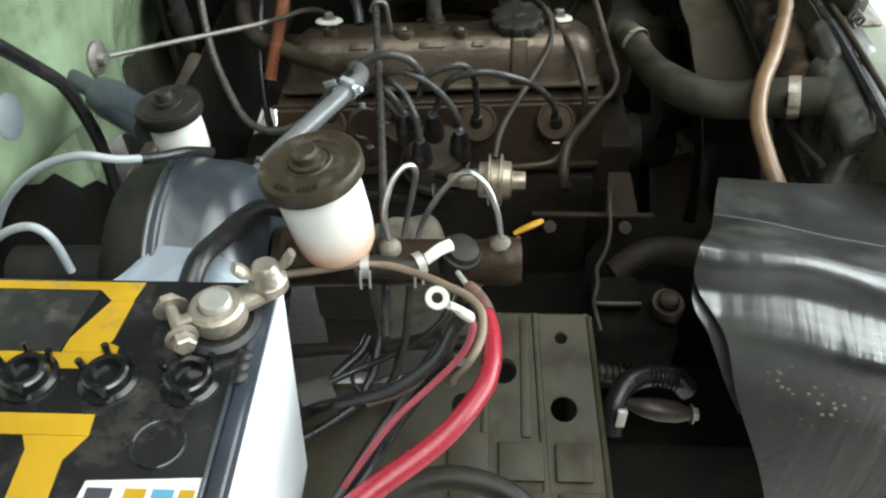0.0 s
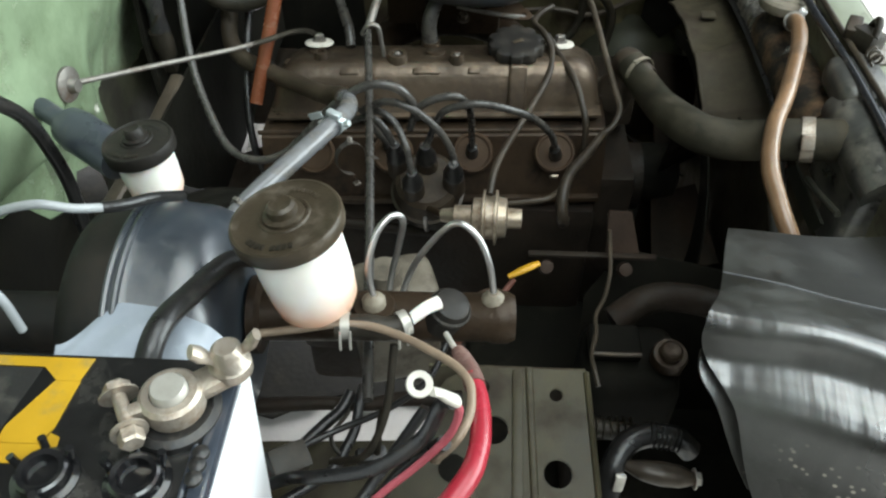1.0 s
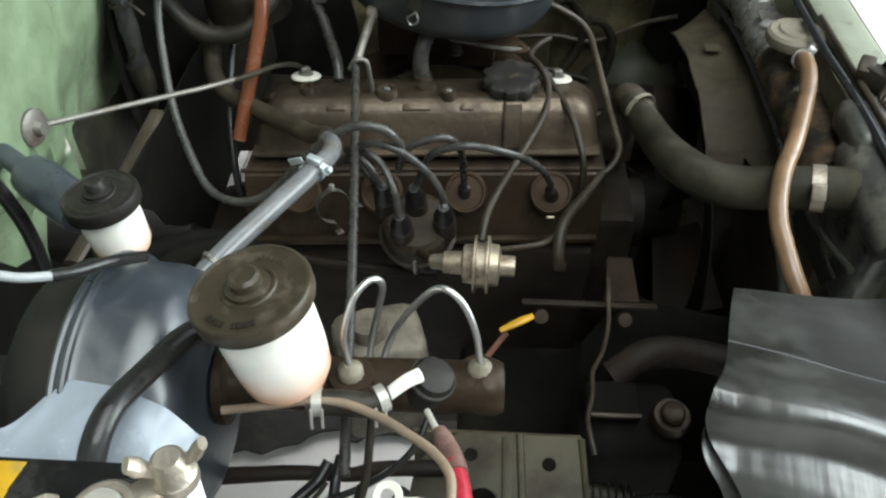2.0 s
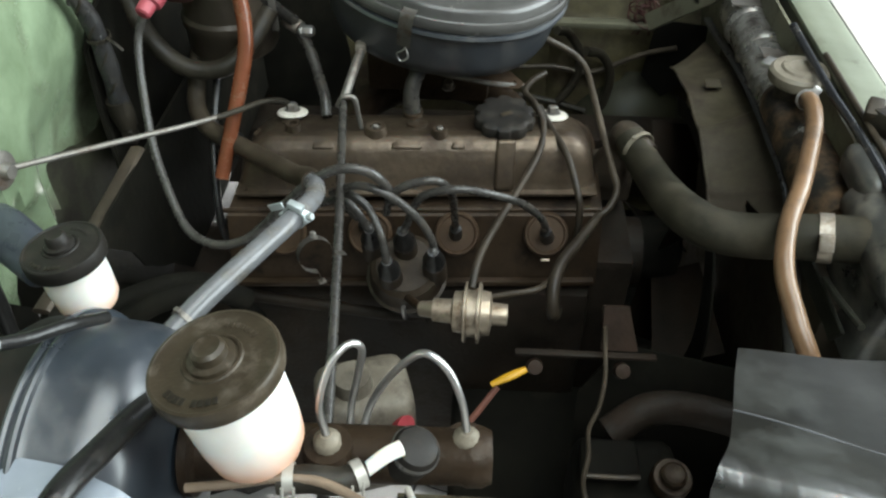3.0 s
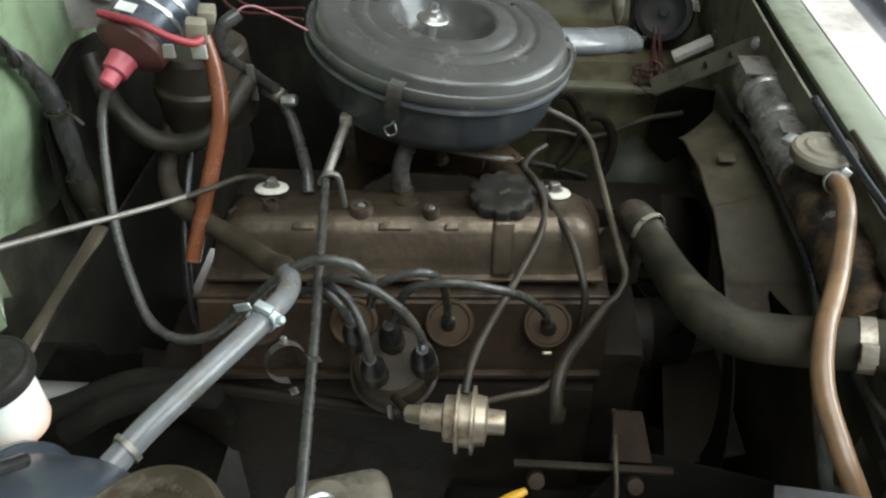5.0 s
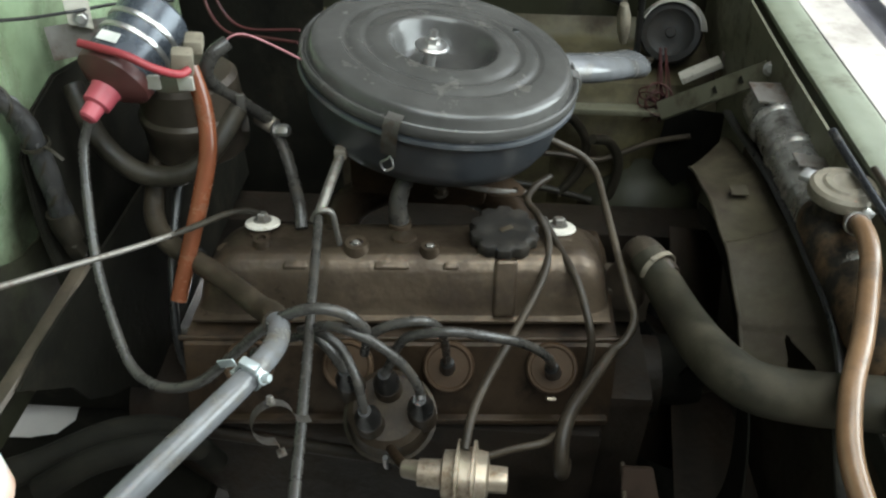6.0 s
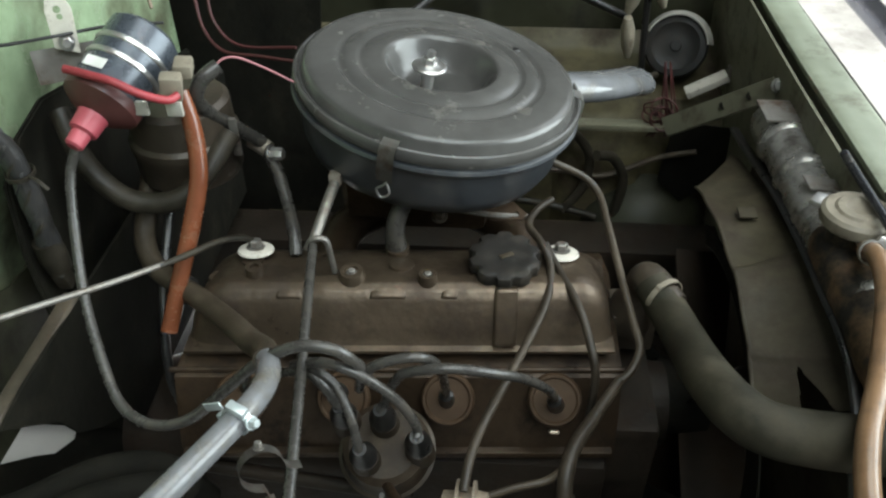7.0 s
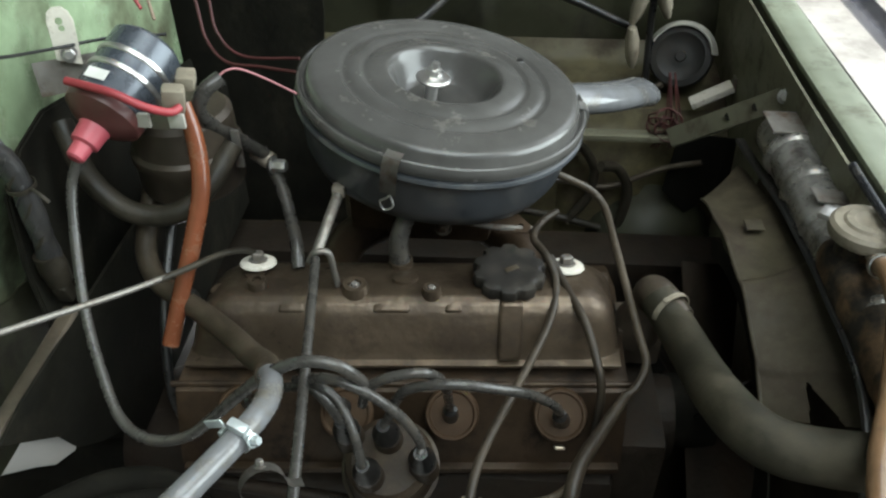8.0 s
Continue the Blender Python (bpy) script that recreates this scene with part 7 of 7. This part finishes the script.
def firewall_bits():
    t = thing("firewall_tab", (-0.245, 1.05, 0.97), "pale metal cable tab on the firewall", "bracket")
    part("plate", slab([(-0.010, -0.02), (0.010, -0.026), (0.011, 0.012), (0.008, 0.020), (0.003, 0.024), (-0.004, 0.024), (-0.009, 0.020), (-0.011, 0.012)], 0.002, Matrix.Translation((-0.246, 1.05, 0.99)) @ Euler((radians(75), 0, radians(18))).to_matrix().to_4x4(), None, [(-0.001, 0.012, 0.0032), (0.0, 0.006, 0.0026)], 0.0005), WASHER, t)
    part("bolt", hexbolt((-0.243, 1.045, 0.975), (0.4, -0.9, 0.2), 0.005, 0.005), STEEL, t)
    hose("thin_cable", [(-0.275, 0.90, 1.035), (-0.262, 0.97, 1.005), (-0.247, 1.035, 0.985), (-0.215, 1.07, 0.980), (-0.17, 1.085, 0.978)], 0.0015, RUBBER, "thin black cable over the coil", "cable")
    c = thing("coil_connector", (-0.14, 1.0, 0.945), "tan dusty terminal block beside the coil", "connector")
    part("block", box(0.019, 0.016, 0.024, Matrix.Translation((-0.143, 1.005, 0.944)) @ Euler((0.1, 0.15, 0.3)).to_matrix().to_4x4(), None, 0.004), TAN, c)
    part("block", box(0.016, 0.020, 0.013, Matrix.Translation((-0.136, 1.025, 0.958)) @ Euler((0.1, 0.1, 0.2)).to_matrix().to_4x4(), None, 0.003), TAN, c)
    for dx in (-0.018, 0.012):
        part("lug", box(0.014, 0.004, 0.013, Matrix.Translation((-0.150 + dx, 0.995, 0.934)), None, 0.001), CLIPMETAL, c)
    hose("red_wire", [(-0.220, 0.989, 0.978), (-0.204, 0.986, 0.976), (-0.179, 0.981, 0.972), (-0.157, 0.981, 0.961), (-0.140, 0.989, 0.952), (-0.134, 0.998, 0.952)], 0.0036, REDWIRE, "red wire across the coil", "wire")
    hose("red_wire", [(-0.116, 1.046, 0.956), (-0.108, 1.05, 0.961), (-0.097, 1.055, 0.960), (-0.077, 1.06, 0.949), (-0.051, 1.062, 0.934)], 0.0010, PALEPINK, "faded red wire to the air cleaner", "wire")
    hose("red_wire", [(-0.235, 1.13, 1.06), (-0.215, 1.115, 1.02), (-0.195, 1.10, 0.995)], 0.0016, REDWIRE, "thin red wire above the coil", "wire")
    hose("red_wire", [(-0.215, 1.15, 1.05), (-0.20, 1.125, 1.015), (-0.185, 1.10, 0.985)], 0.0016, BROWNWIRE, "thin brown wire above the coil", "wire")
    hose("red_wire", [(-0.262, 1.37, 0.96), (-0.247, 1.36, 0.904), (-0.231, 1.33, 0.866), (-0.200, 1.30, 0.850), (-0.152, 1.28, 0.854), (-0.103, 1.26, 0.858)], 0.0020, DARKRED, "dark red wire behind the engine", "wire")
    hose("red_wire", [(-0.255, 1.41, 0.95), (-0.245, 1.40, 0.889), (-0.234, 1.38, 0.852), (-0.199, 1.36, 0.830), (-0.119, 1.34, 0.838)], 0.0020, DARKRED, "dark red wire behind the engine", "wire")
    f = thing("round_canister", (-0.16, 1.04, 0.83), "dusty brown canister below the coil", "canister")
    part("can", lathe([(0, 0), (0.040, 0), (0.042, 0.004), (0.042, 0.030), (0.044, 0.034), (0.044, 0.042), (0.041, 0.046), (0.040, 0.075), (0.036, 0.080), (0, 0.081)], Matrix.Translation((-0.166, 1.066, 0.835)) @ Matrix.Diagonal((1.2, 1.2, 1, 1)), None, 40), CANISTER, f)
    part("strap", box(0.008, 0.004, 0.04, Matrix.Translation((-0.112, 1.052, 0.86)), None, 0.001), DULLSTEEL, f)


def far_side():
    s = thing("support_stay", (0.42, 1.38, 0.68), "olive steel stay bar with holes across the corner", "stay bar")
    a, b = Vector((0.366, 1.362, 0.728)), Vector((0.459, 1.262, 0.842))
    d = (b - a)
    m = frame_of(a, d, 0)
    eye_side = d.cross(Vector((-0.25, -0.85, 0.5))).normalized()
    part("bar", surface(lambda u, v: a + d * u + eye_side * (v - 0.5) * 0.024, 8, 3, 0.003), STAY, s)
    part("lip", tube([a + eye_side * 0.012, b + eye_side * 0.012], 0.0025, None, 8, 3), STAY, s)
    for k in (0.55, 0.78):
        part("hole", lathe([(0.0, 0.0), (0.005, 0.0), (0.005, 0.0006), (0, 0.0006)], frame_of(a + d * k + Vector((-0.25, -0.85, 0.5)) * 0.0035, (-0.25, -0.85, 0.5)), None, 14), SHADEBLACK, s)
    part("bolt", hexbolt((0.458, 1.256, 0.846), (-0.3, -0.9, 0.3), 0.006, 0.006), STEEL, s)
    hn = thing("horn", (0.43, 1.53, 0.70), "black round horn with a bright bracket", "horn")
    c = Vector((0.398, 1.52, 0.772))
    m = frame_of(c, (-0.25, -0.85, 0.45))
    part("drum", lathe([(0, -0.04), (0.034, -0.04), (0.044, -0.03), (0.046, 0.0), (0.043, 0.005), (0.034, 0.006), (0.030, 0.003), (0.014, 0.003), (0.008, 0.0035), (0.007, 0.006), (0, 0.006)], m, None, 40), REARSHELL, hn)
    nrm = Vector((-0.25, -0.85, 0.45)).normalized()
    side = Vector((0.85, -0.25, 0)).normalized()
    up = side.cross(nrm)
    up = up if up.z > 0 else -up

    def strap(u, v):
        a = radians(10 + 150 * u)
        return c + nrm * (0.012 - 0.030 * v) + (side * math.cos(a) + up * math.sin(a)) * (0.0485 - 0.004 * math.cos(v * 3.1))

    part("rim", surface(strap, 30, 4, 0.0015), CLIPMETAL, hn, "pale metal strap over the drum")
    p0, p1 = Vector((0.413, 1.470, 0.722)), Vector((0.466, 1.470, 0.752))
    part("bracket", box(0.024, 0.010, (p1 - p0).length, frame_of(p0, p1 - p0), None, 0.002), WASHER, hn, "pale bracket arm")
    part("bracket_end", box(0.010, 0.014, 0.024, Matrix.Translation((0.470, 1.47, 0.742)), None, 0.002), DULLSTEEL, hn)
    h2 = thing("relay_box", (0.36, 1.57, 0.80), "dusty pale relay hanging in the far corner", "relay")
    leaf = [(0, 0), (0.008, 0.002), (0.016, 0.02), (0.017, 0.045), (0.010, 0.062), (0, 0.066)]
    part("body", lathe(leaf, frame_of((0.330, 1.52, 0.752), (-0.12, 0, 1)), None, 20, 360, 0.6), TAN, h2)
    part("body", lathe(leaf, frame_of((0.322, 1.53, 0.815), (0.25, 0, 1)), None, 20, 360, 0.6), TAN, h2)
    part("body", lathe(leaf, frame_of((0.372, 1.53, 0.825), (-0.3, 0, 1)), None, 20, 360, 0.6), TAN, h2)
    part("stem", tube([(0.350, 1.53, 0.90), (0.349, 1.53, 0.83), (0.352, 1.525, 0.76), (0.356, 1.52, 0.70)], 0.005, None, 8), RUBBER, h2)
    random.seed(5)
    for i in range(6):
        cx, cz, r = 0.374 + random.uniform(-0.010, 0.010), 0.712 + random.uniform(-0.012, 0.012), random.uniform(0.010, 0.020)
        turn = random.uniform(0, 6)
        pts = [Vector((0.376 + random.uniform(-0.008, 0.008), 1.46, 0.775))]
        pts += [Vector((cx + r * math.cos(turn + k * 0.9), 1.43 + random.uniform(-0.008, 0.008), cz + 0.8 * r * math.sin(turn + k * 0.9))) for k in range(8)]
        pts.append(Vector((cx + random.uniform(-0.02, 0.02), 1.44, 0.665)))
        hose("thin_red_wire", pts, 0.0012, DARKRED if i % 3 else MAROON, "tangled thin dark red wire by the horn", "wire", 6)
    hose("far_cable", [(-0.30, 1.55, 0.80), (-0.15, 1.56, 0.85), (0.05, 1.565, 0.87), (0.2, 1.56, 0.85), (0.33, 1.55, 0.80)], 0.006, RUBBER, "black cable along the far inner fender", "cable")
    hose("far_cable", [(-0.05, 1.42, 0.80), (0.05, 1.48, 0.86), (0.12, 1.55, 0.93), (0.16, 1.58, 0.99)], 0.006, RUBBER, "black cable rising behind the air cleaner", "cable")
    hose("far_cable", [(0.20, 1.35, 0.80), (0.28, 1.37, 0.79), (0.33, 1.41, 0.77), (0.36, 1.45, 0.76)], 0.005, DUSTY, "dusty cable beside the air cleaner", "cable")
    hose("brake_hose", [(0.236, 1.40, 0.690), (0.258, 1.425, 0.672), (0.281, 1.428, 0.633), (0.276, 1.425, 0.583), (0.247, 1.42, 0.540)], 0.007, DUSTY, "dusty rubber brake hose on the far fender")
    hose("brake_hose", [(0.286, 1.40, 0.655), (0.315, 1.42, 0.638), (0.335, 1.424, 0.595), (0.325, 1.418, 0.525)], 0.0075, DUSTY, "dusty rubber brake hose beside the wheel arch")
    hose("fender_pipe", [(0.12, 1.43, 0.60), (0.232, 1.428, 0.610), (0.302, 1.426, 0.603), (0.378, 1.424, 0.638), (0.43, 1.41, 0.66)], 0.0045, CANISTER, "thin brown pipe along the far fender", "pipe")
    hose("fender_pipe", [(0.02, 1.43, 0.565), (0.089, 1.428, 0.566), (0.165, 1.426, 0.556), (0.232, 1.42, 0.549), (0.30, 1.42, 0.53)], 0.006, DUSTY, "dusty pipe low on the far fender", "pipe")
    part_ledge = thing("fender_ledge", (0.32, 1.43, 0.68), "olive pressed ledge along the far fender", "car panel", kind="structure")
    part("ledge", box(0.30, 0.022, 0.010, Matrix.Translation((0.27, 1.437, 0.680)), None, 0.003), STAY, part_ledge)
    ml = thing("hood_latch", (0.49, 0.885, 0.883), "black hood latch on the front panel", "latch")
    part("body", box(0.024, 0.030, 0.020, Matrix.Translation((0.478, 0.852, 0.884)) @ Matrix.Rotation(0.5, 4, "Z") @ Matrix.Rotation(0.15, 4, "Y"), None, 0.005), DUSTY, ml)
    part("jaw", box(0.014, 0.022, 0.013, Matrix.Translation((0.470, 0.866, 0.893)) @ Matrix.Rotation(-0.4, 4, "Z") @ Matrix.Rotation(0.3, 4, "X"), None, 0.003), OLDHOSE, ml)
    part("hook", tube([(0.486, 0.866, 0.890), (0.487, 0.860, 0.908), (0.484, 0.848, 0.912), (0.480, 0.838, 0.902)], [0.0055, 0.0045, 0.0040, 0.003], None, 10), DUSTY, ml)
    part("spring", tube([(0.478 + 0.006 * math.cos(k * 1.3), 0.832 - 0.0014 * k, 0.892 + 0.006 * math.sin(k * 1.3)) for k in range(14)], 0.0014, None, 6, 3), OLDHOSE, ml)
    part("base", box(0.034, 0.058, 0.003, Matrix.Translation((0.486, 0.850, 0.8830)) @ Matrix.Rotation(0.1, 4, "Z"), None, 0.001), DULLSTEEL, ml)
    pr = thing("prop_rod", (0.50, 0.9, 0.85), "black painted hood prop rod lying along the panel", "rod")
    part("rod", tube([(0.452, 1.05, 0.884), (0.451, 1.0, 0.885), (0.451, 0.913, 0.886), (0.455, 0.827, 0.886), (0.453, 0.70, 0.886), (0.45, 0.60, 0.884)], 0.0042, None, 12), BLACK, pr)
    part("second_rod", tube([(0.464, 0.98, 0.889), (0.465, 0.80, 0.889), (0.464, 0.65, 0.889)], 0.0032, None, 10), OLDHOSE, pr)


def pale_sheet():
    """Pale plastic cover beside the battery, below the booster."""
    def f(u, v):
        x = -0.153 + u * 0.112
        y = 0.474 - v * 0.080 - 0.034 * (1 - smooth01(u / 0.30)) * (1 - v) - 0.024 * u * u * (1 - v)
        fold = abs(math.sin(u * 5 + v * 4)) * 0.002 + noise.noise(Vector((u * 5, v * 4, 3))) * 0.003
        return Vector((x, y, 0.902 + 0.010 * math.sin(u * 2.8 + 0.2) - 0.045 * v * v - fold - 0.012 * smooth01((u - 0.8) / 0.2)))
    solo("plastic_cover", surface(f, 60, 40, 0.0015), BAG, "smooth pale blue-grey plastic cover by the battery", "plastic cover")


def arc_hose():
    hose("coolant_hose", [(0.02, 0.32, 0.80), (0.046, 0.335, 0.815), (0.064, 0.343, 0.82), (0.086, 0.347, 0.822), (0.108, 0.345, 0.82), (0.130, 0.337, 0.815), (0.15, 0.32, 0.80)], 0.008, DUSTY, "dusty black hose lying across the apron")


def washer_bottle():
    e = thing("washer_bottle", (0.02, 0.66, 0.55), "grimy beige plastic bottle low beside the engine", "bottle")
    part("body", box(0.085, 0.07, 0.13, Matrix.Translation((0.028, 0.668, 0.60)) @ Matrix.Rotation(0.3, 4, "Z"), None, 0.02, 4), BOTTLE, e)
    part("neck", lathe([(0.018, 0), (0.016, 0.014), (0, 0.014)], Matrix.Translation((0.02, 0.665, 0.73)), None, 20), BOTTLE, e)
    part("cap", lathe([(0.009, 0), (0.009, 0.01), (0, 0.01)], frame_of((0.062, 0.645, 0.705), (0.6, -0.5, 0.5)), None, 16), REDWIRE, e, "red plug")


for f in (heater_hose, linkage_rod, small_lines, rubber_plug, harness, firewall_bits, far_side, pale_sheet, arc_hose, washer_bottle):
    f()
